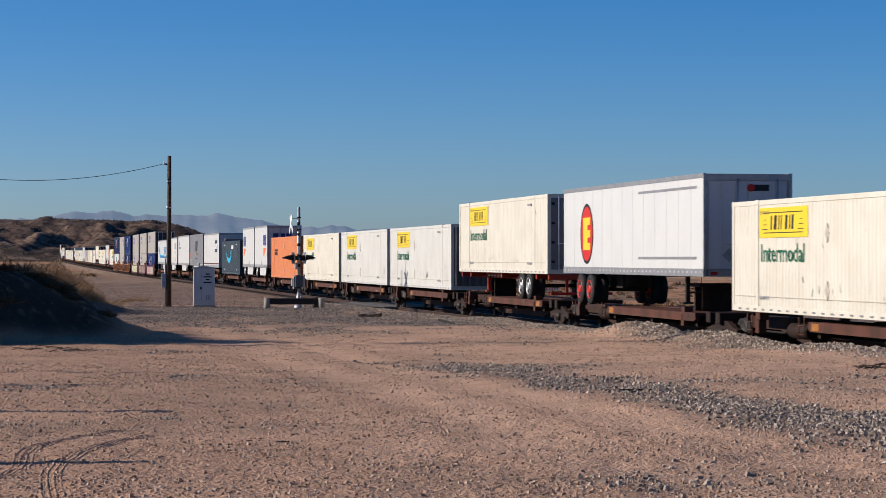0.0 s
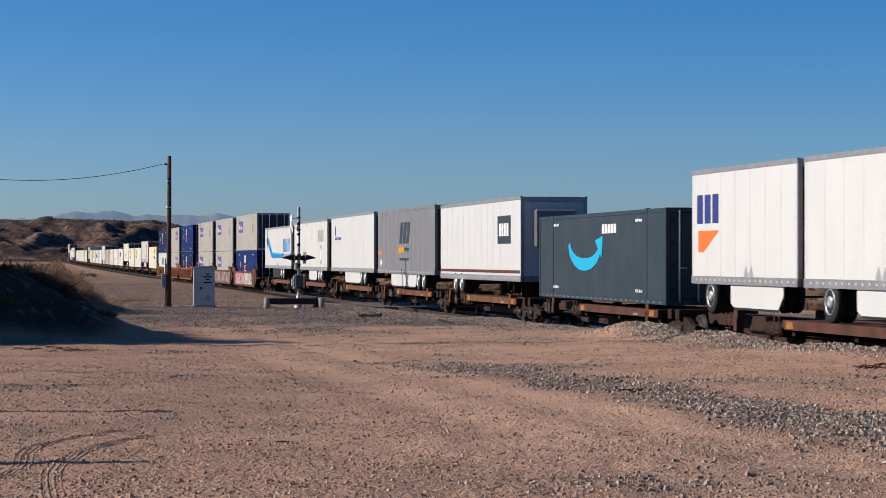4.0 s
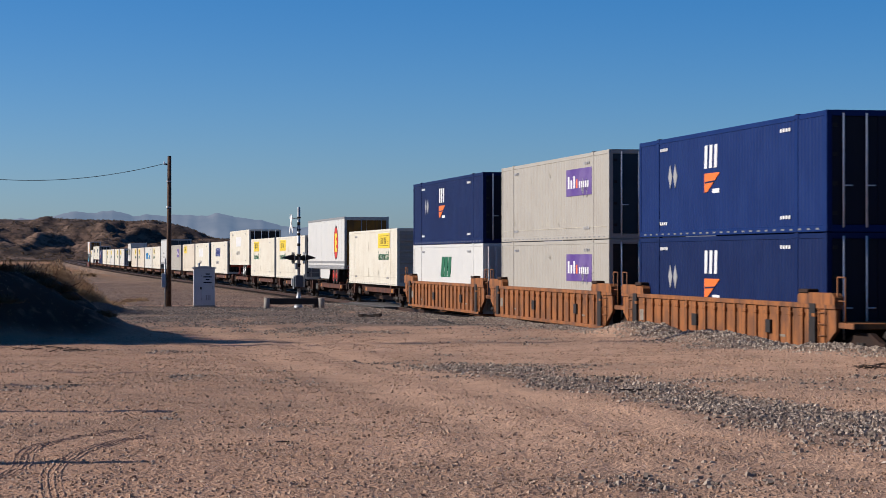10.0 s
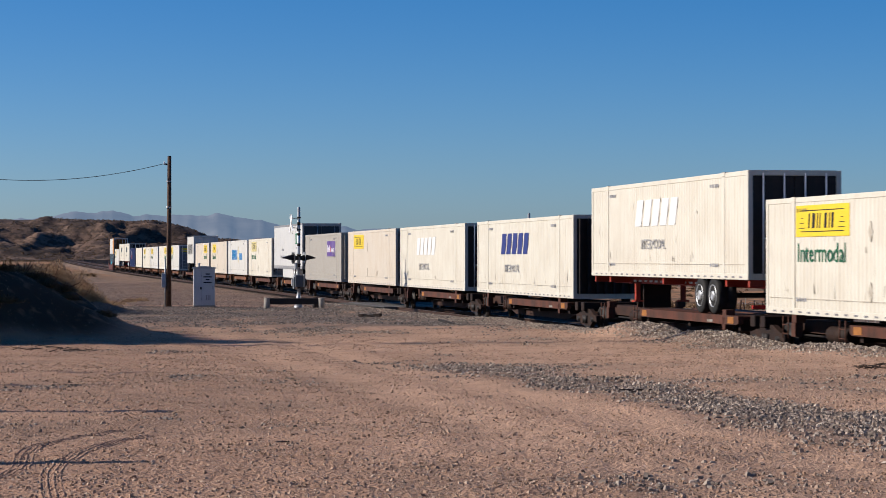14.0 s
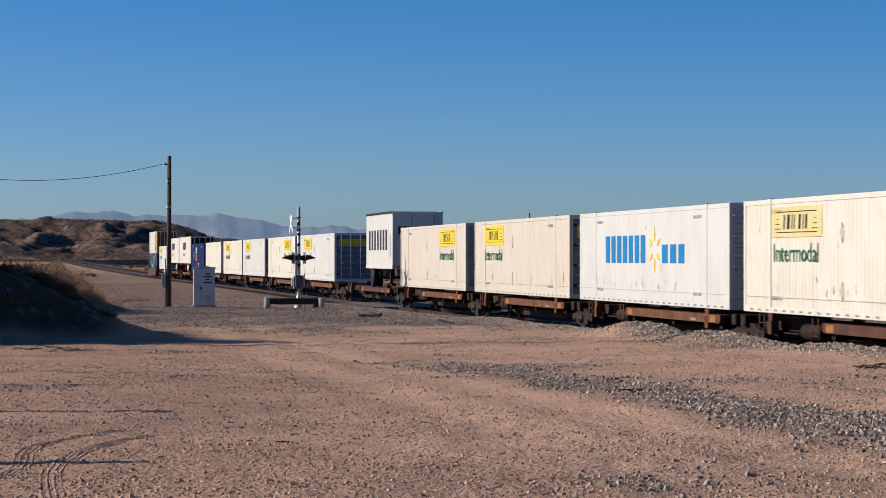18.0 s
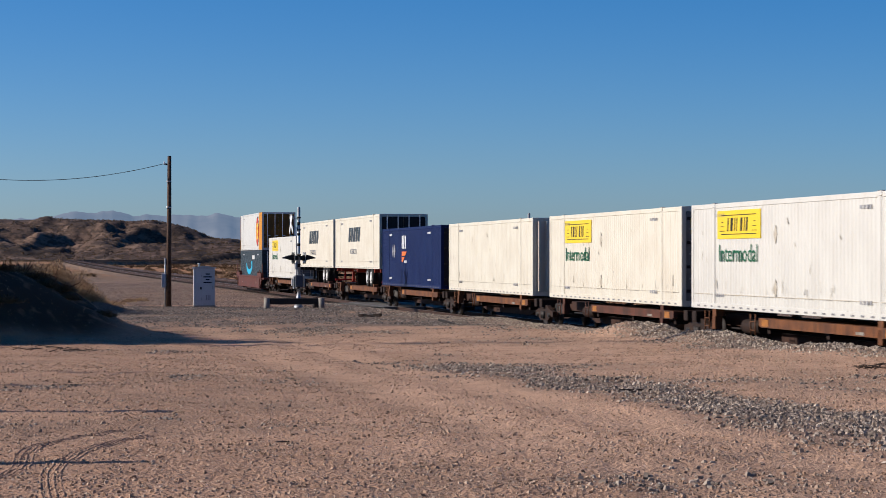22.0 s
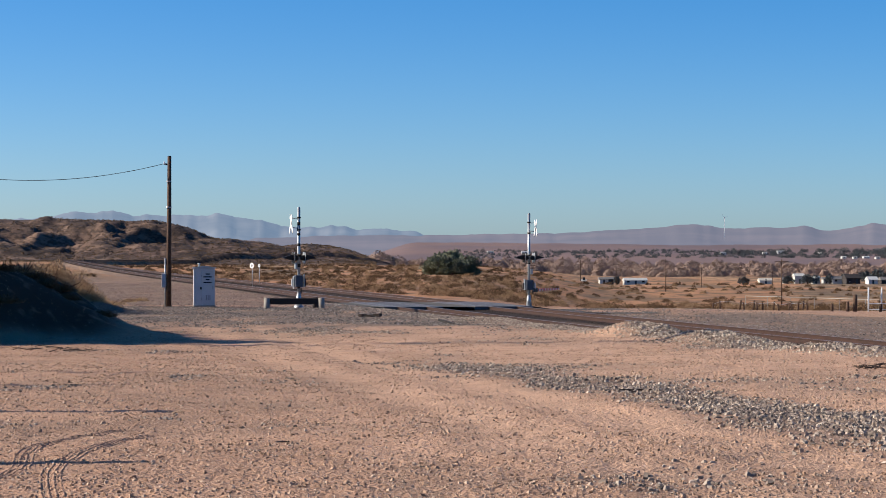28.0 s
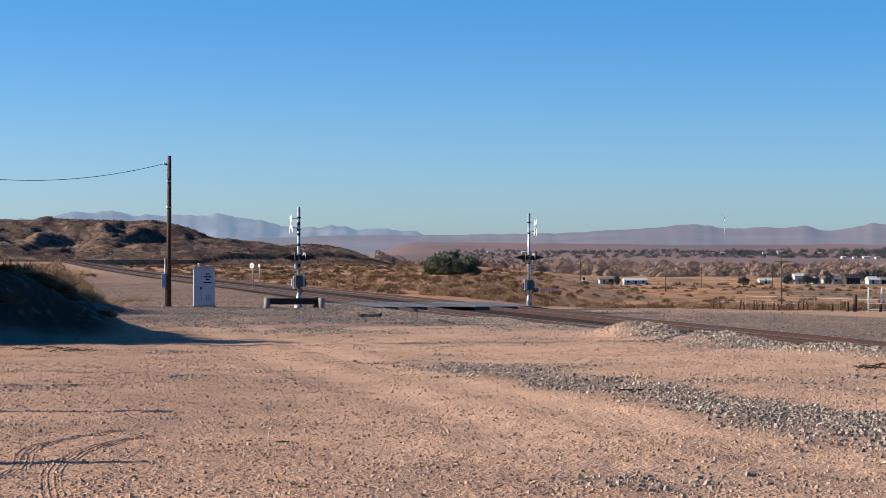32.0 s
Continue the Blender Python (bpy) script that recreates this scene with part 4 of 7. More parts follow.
def spine_car(t_lead, span, trucks, beam=None, label="rust-brown steel skeleton railcar on the near track", hitch=False, deck=(0.8, 10.3)):
    """One platform of an articulated skeleton car; span is its length from the load's leading edge."""
    bmat = beam or beam_rust
    c = thing("spine_car", Matrix.Identity(4), label, "railcar", "cars of the train")
    part("centre_sill", shared("centre_sill|%.1f" % span, lambda: prism(((-0.5, 0.92), (span - 0.4, 0.92), (span - 0.4, 0.6), (span - 3.6, 0.6), (span - 5.6, 0.26), (4.6, 0.26), (2.6, 0.6), (-0.5, 0.6)), "x", -0.34, 0.34), sill_brown), None, c)
    a, b = deck
    for x in (-1.3, 1.16):
        part("side_beam", shared("side_beam|%.1f%.1f" % deck, lambda: prism(((a, 0.95), (b, 0.95), (b, 0.76), (b - 0.15, 0.71), (a + 0.15, 0.71), (a, 0.76)), "x", 0, 0.14), bmat), None, c, at=pose(x, 0, 0))
    for x in (-1.16, 0.34):
        part("runway", shared("runway", lambda: boxes((0, a + 0.1, 0.86, 0.82, b - 0.1, 0.945), bevel=0.01), bmat), None, c, at=pose(x, 0, 0))
    for y in (a + 0.2, (a + b) / 2, b - 0.5):
        part("cross_bearer", shared("cross_bearer", lambda: boxes((-1.16, 0, 0.56, 1.16, 0.2, 0.84)), rusty), None, c, at=pose(0, y, 0))
    for y in (1.9, BOX_L - 2.2):
        for x in (-1.28, 1.02):
            part("pedestal", shared("pedestal", lambda: boxes((0, 0, 0.9, 0.26, 0.3, 1.1), (-0.02, 0.02, 0.55, 0.2, 0.28, 0.9), bevel=0.01), bmat), None, c, at=pose(x, y, 0))
    part("end_sill", shared("end_sill", lambda: boxes((-1.22, 0, 0.7, 1.22, 0.35, 1.0), bevel=0.02), rusty), None, c, at=pose(0, span - 1.1, 0))
    part("end_sill", shared("end_sill", lambda: boxes((-1.22, 0, 0.7, 1.22, 0.35, 1.0), bevel=0.02), rusty), None, c, at=pose(0, -0.3, 0))
    part("brake_pipe", shared("brake_pipe", lambda: tubes(((-0.5, 0.3, 0.55), (-0.5, 15.6, 0.55), 0.03), n=6), dark_steel), None, c)
    part("reservoir", shared("reservoir", lambda: tubes(((-0.75, 11.4, 0.66), (-0.75, 12.8, 0.66), 0.2), n=12), rusty), None, c)
    part("number_plate_bar", shared("number_bar", lambda: boxes((-1.306, 3.0, 0.74, -1.3, 3.5, 0.81)), faded_film), None, c, "faded white stencilled bar") if int(t_lead * 10) % 2 else None
    for y in ((b - 0.75, a + 0.4) if int(t_lead * 100) % 3 else (b - 0.75,)):
        part("paint_patch", shared("paint_patch", lambda: boxes((-1.305, 0, 0.74, -1.3, 0.5, 0.92)), ochre), None, c, "ochre patch of newer paint", at=pose(0, y, 0))
    for x in (-1.34,):
        for k in range(2):
            part("grab_iron", shared("grab_iron", lambda: tubes(((0, 0, 0.5), (0, 0, 1.05), 0.018), ((0, 0.38, 0.5), (0, 0.38, 1.05), 0.018), ((0, 0, 0.62), (0, 0.38, 0.62), 0.016), ((0, 0, 0.84), (0, 0.38, 0.84), 0.016), n=5), bmat), None, c, at=pose(x + 0.02, 10.5 + 3.9 * k, 0))
    if hitch:
        y = hitch if hitch is not True else 13.2
        part("hitch_stand", boxes((-0.45, y - 0.4, 0.92, 0.45, y - 0.3, 1.7), (-0.45, y + 0.3, 0.92, 0.45, y + 0.4, 1.7), (-0.55, y - 0.5, 1.66, 0.55, y + 0.5, 1.76)), rusty, c, "folding trailer hitch stand")
    for y in trucks:
        truck(c, y)
    MOVERS.append((c, t_lead, 0.0))
    return c


def graffiti_material(name, colours, scale):
    m = bpy.data.materials.new(name)
    m.use_nodes = True
    n, l = m.node_tree.nodes, m.node_tree.links
    b = n["Principled BSDF"]
    b.inputs["Roughness"].default_value = 0.55
    tc = n.new("ShaderNodeTexCoord")
    mp = n.new("ShaderNodeMapping")
    mp.inputs["Scale"].default_value = (1, 1.0, 0.75)
    l.new(tc.outputs["Object"], mp.inputs["Vector"])
    w = n.new("ShaderNodeTexNoise")
    w.inputs["Scale"].default_value = scale
    w.inputs["Distortion"].default_value = 1.5
    w.inputs["Detail"].default_value = 3.0
    l.new(mp.outputs[0], w.inputs["Vector"])
    r = n.new("ShaderNodeValToRGB")
    r.color_ramp.interpolation = "CONSTANT"
    while len(r.color_ramp.elements) < len(colours):
        r.color_ramp.elements.new(0.5)
    for k, c in enumerate(colours):
        r.color_ramp.elements[k].position = 0.28 + 0.44 * k / len(colours)
        r.color_ramp.elements[k].color = (*c, 1)
    l.new(w.outputs["Fac"], r.inputs["Fac"])
    l.new(r.outputs["Color"], b.inputs["Base Color"])
    return m


PINK_SPRAY = graffiti_material("pink_graffiti", ((0.3, 0.09, 0.1), (0.5, 0.24, 0.27), (0.42, 0.17, 0.2), (0.12, 0.05, 0.045), (0.52, 0.3, 0.31), (0.3, 0.33, 0.26), (0.5, 0.28, 0.28)), 0.75)
GREY_SPRAY = graffiti_material("white_and_black_graffiti", ((0.16, 0.06, 0.045), (0.4, 0.36, 0.3), (0.36, 0.33, 0.28), (0.03, 0.03, 0.028), (0.42, 0.37, 0.27), (0.3, 0.3, 0.26), (0.42, 0.3, 0.2)), 1.0)
PALE_SPRAY = graffiti_material("pale_patches_of_graffiti", ((0.115, 0.036, 0.027), (0.115, 0.036, 0.027), (0.33, 0.29, 0.25), (0.08, 0.03, 0.025), (0.14, 0.06, 0.05), (0.115, 0.036, 0.027), (0.3, 0.26, 0.17)), 0.6)
GREEN_SPRAY = graffiti_material("pale_green_graffiti", ((0.13, 0.055, 0.035), (0.42, 0.43, 0.24), (0.48, 0.48, 0.33), (0.11, 0.055, 0.04), (0.46, 0.46, 0.28), (0.34, 0.37, 0.23)), 0.8)
# each patch: its paint, where it begins behind the front of the load and where it ends
GRAFFITI = (((GREY_SPRAY, 2.2, 8.8), (PINK_SPRAY, 8.8, 15.4)), ((PALE_SPRAY, 0.6, 15.8),), ((GREEN_SPRAY, 0.8, 15.6),))


def well_car(t_lead, span, trucks, mat, label, ribs=True, graffiti=None, drop=0.0):
    c = thing("well_car", Matrix.Identity(4), label, "railcar", "cars of the train")
    y0, y1 = -0.35, BOX_L + 0.55
    for x in (-1.46, 1.36):
        part("side_sill", shared("side_sill|%.1f" % drop, lambda: prism(((y0 - 0.7, 1.32 - drop), (y1 + 0.7, 1.32 - drop), (y1 + 0.7, 0.8), (y1 - 0.3, 0.28), (y0 + 0.3, 0.28), (y0 - 0.7, 0.8)), "x", 0, 0.1), mat), None, c, at=pose(x, 0, 0))
        part("top_chord", shared("top_chord", lambda: boxes((0, y0 - 0.75, 1.3, 0.2, y1 + 0.75, 1.42), bevel=0.012), mat), None, c, at=pose(x - 0.05, 0, -drop))
        part("bottom_chord", shared("bottom_chord", lambda: boxes((0, y0 + 0.3, 0.2, 0.2, y1 - 0.3, 0.32), bevel=0.012), mat), None, c, at=pose(x - 0.05, 0, 0))
        if ribs:
            for k in range(19):
                part("rib", shared("rib", lambda: boxes((0, 0, 0.32, 0.2, 0.11, 1.3), (-0.02, -0.05, 1.1, 0.2, 0.2, 1.19), bevel=0.01), mat), None, c, at=pose(x - 0.06, y0 + 0.55 + k * 0.86, 0))
        for y in (y0 - 0.75, y1 - 1.75):
            part("guide_rail", shared("guide_rail", lambda: prism(((0, 1.4), (2.5, 1.4), (2.5, 1.58), (2.35, 1.68), (0.15, 1.68), (0, 1.58)), "x", 0, 0.22), mat), None, c, at=pose(x - 0.06, y, -drop))
            part("guide_cap", shared("guide_cap", lambda: boxes((0, 0, 1.66, 0.3, 0.62, 1.76), bevel=0.02), rusty), None, c, "dark worn guide", at=pose(x - 0.1, y + (1.7 if y < 0 else 0.15), -drop))
    if ribs:
        for y, w in ((9.6, 0.42), (3.4, 0.36), (14.9, 0.4)):
            part("service_panel", boxes((-1.53, y, 0.62, -1.46, y + w, 0.95), bevel=0.008), dark_steel if y < 12 else faded_film, c, "small plate bolted to the side")
        for y in (0.15, BOX_L - 0.5):
            part("dark_ladder_panel", boxes((-1.535, y, 0.3, -1.46, y + 0.42, 1.42)), dark_steel, c, "dark ladder panel")
    if graffiti:
        for spray, a, b in graffiti:
            part("graffiti", prism(((a, 0.4), (a + 0.3, 0.36), (b - 0.5, 0.36), (b, 0.52), (b - 0.1, 1.1), (b - 0.6, 1.29), (a + 0.8, 1.29), (a + 0.2, 1.2)), "x", -1.468, -1.459), spray, c, "sprayed graffiti letters, unreadable")
    part("well_floor", shared("well_floor", lambda: boxes((-1.36, 0.0, 0.12, 1.36, 2.4, 0.2), (-1.36, BOX_L - 2.4, 0.12, 1.36, BOX_L, 0.2), (-1.36, 7.5, 0.12, 1.36, 8.6, 0.2)), mat), None, c)
    for y, d in ((y0 - 0.8, -1), (y1 + 0.8, 1)):
        part("end_platform", shared("end_platform", lambda: boxes((-1.4, -0.85, 0.86, 1.4, 0.85, 1.0), (-0.35, -1.2, 0.62, 0.35, 1.2, 0.92), bevel=0.015), mat), None, c, at=pose(0, y, 0))
        part("handrail", shared("handrail", lambda: tubes(((-1.42, -0.4, 1.0), (-1.42, -0.4, 2.05), 0.022), ((-1.42, 0.1, 1.0), (-1.42, 0.1, 2.05), 0.022), ((-1.42, -0.4, 2.05), (-1.42, 0.1, 2.05), 0.022), ((-1.42, -0.4, 1.5), (-1.42, 0.1, 1.5), 0.018), n=5), mat), None, c, at=pose(0, y, 0))
        part("ladder", shared("ladder", lambda: tubes(*[((-1.5, -0.3, 0.4 + 0.27 * k), (-1.5, 0.15, 0.4 + 0.27 * k), 0.018) for k in range(5)], ((-1.5, -0.3, 0.3), (-1.5, -0.3, 1.6), 0.02), ((-1.5, 0.15, 0.3), (-1.5, 0.15, 1.6), 0.02), n=5), mat), None, c, at=pose(0, y - d * 1.0, 0))
    for d in (2.4, 12.8):
        part("data_panel", shared("data_panel", lambda: boxes((-1.476, 0, 0.55, -1.466, 0.4, 0.61)), faded_film), None, c, "faded stencilled bars", at=pose(0, d, 0))
    for y in trucks:
        truck(c, y)
    MOVERS.append((c, t_lead, 0.0))
    return c


# ---- what the train carries, from its front to its rear ----
def freight_box(t, mat=cream, logo=2.25, end="", faded=False, film=None, label="cream ribbed freight container with a yellow sign panel on a railcar"):
    end = end or ("ribs" if logo > 8 else "doors")
    c = container("freight_container", t, 1.1, label, mat, end=end, end_mat=grey_white if end == "ribs" else door_grey)
    if end == "doors":
        part("end_sign", boxes((-1.0, 0.022, 2.1, 1.0, 0.032, 2.55)), yellow, c, "yellow sign on the end doors")
    if logo:
        mark_yellow(c, logo, faded=faded, film=film)
    small_bars(c)
    for h in (0.62, 2.0):
        plate(c, "placard", ((7.0, h), (7.14, h + 0.24), (7.28, h), (7.14, h - 0.24)), pale_scuff)
    return c


def racing_marks(c, mat, d0, d1, h0=1.55, h1=2.35, word_mat=None):
    blocks(c, d0, d1, h0, h1, 5, mat, lean=0.28, gap=0.25)
    side_text(c, "INTERMODAL", d0 + 0.7, h0 - 0.7, 0.3, 2.6, word_mat or grey_film)


# leading part: boxes and trailers on skeleton cars
freight_box(1.448)
e1 = trailer("semi_trailer", 2.044, "white trailer with a red and yellow oval sign", clean_white, wheels=(12.6, 13.9), foot=1.98, top=4.88, rim=red_film, end_mat=clean_white, trim=steel)
mark_oval(e1, 3.2, 2.35, 0.88)
part("end_sign", boxes((0.0, 0.0, 3.42, 0.62, 0.022, 3.6), bevel=0.008), black_film, e1, "small dark sign")
part("end_sign_dot", tubes(((0.08, 0.0, 3.51), (0.08, -0.02, 3.51), 0.11), n=16), red_film, e1)
for x, w in ((-0.55, 0.2), (-0.18, 0.26)):
    part("placard", prism(((x - w, 1.62), (x, 1.62 + w), (x + w, 1.62), (x, 1.62 - w)), "y", 0.004, 0.024), steel, e1, "worn metal placard holder")
for x in (-0.78, -0.4, 0.4, 0.78):
    part("end_rib", boxes((x - 0.03, 0.006, 1.25, x + 0.03, 0.03, 3.7), bevel=0.01), clean_white, e1)
plate(e1, "vent_strip", oblong(9.5, 1.5, 15.5, 1.58), steel)
plate(e1, "vent_strip", oblong(9.5, 3.5, 15.5, 3.58), steel)
c = chassis_box("freight_container", 2.639, "cream freight container with a yellow sign on a red road chassis", cream, (3.0, 4.25), red_frame, end_mat=grey_paint)
mark_yellow(c, 2.3)
small_bars(c)
freight_box(3.215, white, end="posts", label="white freight container with a yellow sign panel and silver end")
freight_box(3.76, white, label="white freight container with a yellow sign panel on a railcar")
freight_box(4.312, cream, 1.6)
c = container("freight_container", 4.906, 1.1, "bright orange ribbed freight container with a black mark", orange_paint, end="ribs")
plate(c, "mark", oblong(2.4, 1.9, 4.0, 2.03), black_film)
blocks(c, 2.4, 4.0, 1.62, 1.86, 6, black_film)
for k in range(2):
    plate(c, "placard", ((7.6, 2.25 - 1.75 * k), (7.85, 2.5 - 1.75 * k), (8.1, 2.25 - 1.75 * k), (7.85, 2.0 - 1.75 * k)), grey_film)
small_bars(c)
for t in (5.506, 5.800):
    c = trailer("pup_trailer", t, "short white trailer with navy blocks and an orange wedge", clean_white, length=8.75, wheels=(7.0,), foot=1.78, top=4.97, rim=galvanised, skirt=(1.2, 5.4),
                end_mat=white if t < 5.7 else dark_steel)
    d = 6.0 if t < 5.7 else 0.5
    blocks(c, d, d + 2.1, 2.5, 3.3, 3, navy_film, length=8.75)
    plate(c, "wedge", ((d + 0.1, 1.7), (d + 0.6, 1.7), (d + 2.0, 2.3), (d + 0.1, 2.3)), orange_film, length=8.75)
    for k in range(2):
        plate(c, "diamond", ((4.6 + 0.4 * k, 1.1), (4.78 + 0.4 * k, 1.35), (4.96 + 0.4 * k, 1.1), (4.78 + 0.4 * k, 0.85)), grey_film, length=8.75)
    if t < 5.7:
        for k in range(3):
            part("mark", boxes((-0.85 + 0.5 * k, -0.004, 2.7, -0.45 + 0.5 * k, 0.03, 3.4)), navy_film, c)
c = container("freight_container", 6.163, 1.1, "dark slate freight container with a light blue curved mark", slate_paint)
mark_smile(c, 4.4)
small_bars(c, mat=white_film)
c = trailer("refrigerated_trailer", 6.775, "white refrigerated trailer with a dark band along its foot", clean_white, wheels=(11.4, 12.7), foot=1.6, top=4.85, end="nose", end_mat=white)
plate(c, "dark_band", oblong(0.1, 0.95, 16.0, 1.07), car_red)
plate(c, "sign_panel", oblong(12.0, 2.1, 14.4, 3.2), slate_paint)
blocks(c, 12.3, 14.1, 2.4, 2.9, 4, white_film, layer=1)
c = trailer("semi_trailer", 7.336, "grey trailer with dark slanted blocks and an orange bar", grey_paint, wheels=(2.9, 4.3), foot=1.72, top=4.95, skirt=(4.9, 12.2), end_mat=dark_steel, trim=grey_paint)
blocks(c, 6.6, 9.5, 2.25, 3.3, 3, slate_paint, lean=0.45, gap=0.18)
plate(c, "orange_bar", oblong(6.2, 1.8, 7.9, 2.1, 0.12), yellow_paint, label="orange bar")
side_text(c, "Freight", 8.1, 1.81, 0.28, 1.35, slate_paint)
plate(c, "code_bar", oblong(6.7, 1.42, 9.4, 1.54), slate_paint)
plate(c, "sign_panel", oblong(0.3, 1.7, 1.2, 1.92), orange_film)
for k in range(2):
    plate(c, "placard", ((0.6 + 0.5 * k, 1.3), (0.78 + 0.5 * k, 1.52), (0.96 + 0.5 * k, 1.3), (0.78 + 0.5 * k, 1.08)), white_film)
c = trailer("semi_trailer", 7.892, "plain bright white trailer with a small dark mark", clean_white, wheels=(3.2, 4.5), foot=1.72, top=4.98, skirt=(5.0, 10.8), end_mat=dark_steel)
blocks(c, 1.6, 4.1, 2.6, 2.76, 5, navy_film)
plate(c, "mark", oval(1.75, 3.15, 0.22, 0.3), black_film)
c = trailer("semi_trailer", 8.465, "white trailer with grey blocks and a grey oval sign", white, wheels=(2.7, 3.8), foot=1.72, top=4.9, skirt=(5.0, 8.8), end_mat=dark_steel)
blocks(c, 12.0, 14.6, 2.55, 3.3, 4, grey_film, lean=-0.1)
plate(c, "oval_sign", oval(13.3, 1.75, 0.55, 0.62), grey_film)
plate(c, "mark", oval(13.3, 1.75, 0.36, 0.42), white_film, layer=1)
c = trailer("semi_trailer", 9.035, "white trailer with a wide blue swoosh and teal blocks", clean_white, wheels=(4.5, 5.7), foot=1.75, top=4.75, skirt=(6.6, 11.4), skirt_mat=black, end_mat=dark_steel)
plate(c, "swoosh", ((1.55, 3.4), (2.2, 3.05), (4.7, 1.98), (5.3, 1.88), (10.9, 1.88), (10.9, 1.55), (4.7, 1.52), (4.0, 1.68), (1.5, 2.75)), azure_film, label="wide blue swoosh")
plate(c, "swoosh_edge", ((1.7, 3.3), (2.3, 2.98), (4.8, 1.96), (10.9, 1.87), (10.9, 1.78), (4.75, 1.82)), cyan_film, layer=1)
plate(c, "swoosh_band", oblong(10.9, 1.55, 11.6, 1.88), azure_film)
plate(c, "swoosh_band", oblong(15.35, 1.55, 16.1, 1.88), azure_film)
plate(c, "star_mark", ((1.2, 2.9), (1.62, 3.05), (1.72, 3.75), (1.9, 3.1), (2.3, 2.75), (1.8, 2.7), (1.6, 2.3)), slate_paint, layer=2, label="dark star-shaped mark")
for k in range(2):
    plate(c, "diamond", ((7.5 + 0.42 * k, 1.0), (7.66 + 0.42 * k, 1.26), (7.82 + 0.42 * k, 1.0), (7.66 + 0.42 * k, 0.74 + 0.1)), grey_film)
blocks(c, 11.3, 15.4, 1.98, 2.9, 6, azure_film, lean=0.12, gap=0.4)
side_text(c, "INTERMODAL", 11.75, 1.54, 0.3, 3.45, grey_film)

# double-stacked boxes in well cars
WELLS = [(9.738, ("grey", 2.0), ("blue", 0), "red0"), (10.362, ("grey", 2.0), ("grey", 2.0), "red1"), (10.992, ("grey", 2.0), ("grey", 2.0), "red2"),
         (11.737, ("blue", 0), ("blue", 0), "orange"), (12.368, ("grey", 10.5), ("grey", 10.5), "orange"), (12.998, ("blue", 0), ("pale", 0), "orange")]
for t, upper, lower, car in WELLS:
    for (kind, d), z in ((upper, 3.13), (lower, 0.21)):
        if kind == "grey":
            # near-black ends: shade of the unlit end put into the colour
            c = container("freight_container", t, z, "pale grey ribbed freight container with a purple sign panel", grey_white, end_mat=slate_paint if z > 1 else dark_steel)
            mark_shipping(c, d)
            small_bars(c)
        elif kind == "blue":
            lively = (t == 11.737 and z > 1) or t == 9.738
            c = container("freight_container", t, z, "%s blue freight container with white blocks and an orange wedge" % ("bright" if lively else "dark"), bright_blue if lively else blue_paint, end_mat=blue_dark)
            mark_blue_carrier(c)
            small_bars(c, mat=white_film)
        else:
            c = container("freight_container", t, z, "white freight container with dark green slanted blocks", clean_white, end="posts")
            blocks(c, 7.0, 9.3, 1.45, 2.35, 3, green_film, lean=0.3, gap=0.15)
            plate(c, "orange_bar", oblong(6.8, 0.95, 8.3, 1.15), yellow)
            small_bars(c)
c_list = ((9.738, 18.4, (-1.75, 18.0), car_red, "oxide-red well car covered in pink and pale graffiti", False, GRAFFITI[0]),
          (10.362, 18.4, (17.9,), car_red, "oxide-red well car with patches of graffiti", False, GRAFFITI[1]),
          (10.992, 18.4, (17.9,), car_red, "oxide-red well car with pale green graffiti", False, GRAFFITI[2]),
          (11.737, 18.4, (-1.75, 17.9), car_orange, "weathered orange ribbed well car", True, None),
          (12.368, 18.4, (17.9,), car_orange, "weathered orange ribbed well car", True, None),
          (12.998, 18.4, (17.9,), car_orange, "weathered orange ribbed well car", True, None))
for row in c_list:
    well_car(*row)

# long stretch of boxes behind the well cars
freight_box(13.663, cream, 10.3, label="cream freight container with a yellow sign panel near its front")
e2 = trailer("semi_trailer", 14.236, "white trailer with a red and yellow oval sign, white skirt", clean_white, wheels=(3.2, 4.4), foot=1.85, top=4.9, skirt=(6.4, 10.6), rim=red_film, end_mat=shade_yellow, trim=steel, gear=red_frame)
plate(e2, "grey_stripe", oblong(0.06, 1.22, 16.08, 1.36), steel, label="grey stripe along the lower body")
mark_oval(e2, 12.7, 2.45, 0.88)
freight_box(14.807, cream)
freight_box(15.36, cream)
# dark ends on cream boxes, here and below: shade put into the colour
c = chassis_box("freight_container", 15.922, "cream freight container with pale ghost lettering on a red road chassis", cream, (3.0, 4.2), red_frame, end_mat=dark_steel)
racing_marks(c, white_film, 5.3, 9.8, word_mat=grey_film)
small_bars(c)
c = container("freight_container", 16.518, 1.1, "cream freight container with slanted dark blue blocks", cream, end="posts", end_mat=dark_steel)
racing_marks(c, navy_film, 4.6, 9.4)
small_bars(c)
c = container("freight_container", 17.117, 1.1, "cream freight container with pale ghost lettering", cream, end_mat=dark_steel)
racing_marks(c, white_film, 4.6, 9.4)
small_bars(c)
freight_box(17.676, cream_warm, 2.2, faded=True, label="faded cream freight container with a yellow sign panel")
c = container("freight_container", 18.28, 1.1, "pale grey freight container with a purple sign panel near its front", grey_white, end="posts")
mark_shipping(c, 10.2)
small_bars(c)
c = trailer("semi_trailer", 18.845, "white trailer with a dark green square sign and grey writing", clean_white, wheels=(3.0, 4.3), foot=1.75, top=4.82, skirt=(5.2, 11.2), end_mat=slate_paint)
plate(c, "sign_panel", oblong(12.2, 2.5, 14.8, 3.2), green_film, label="dark green square sign")
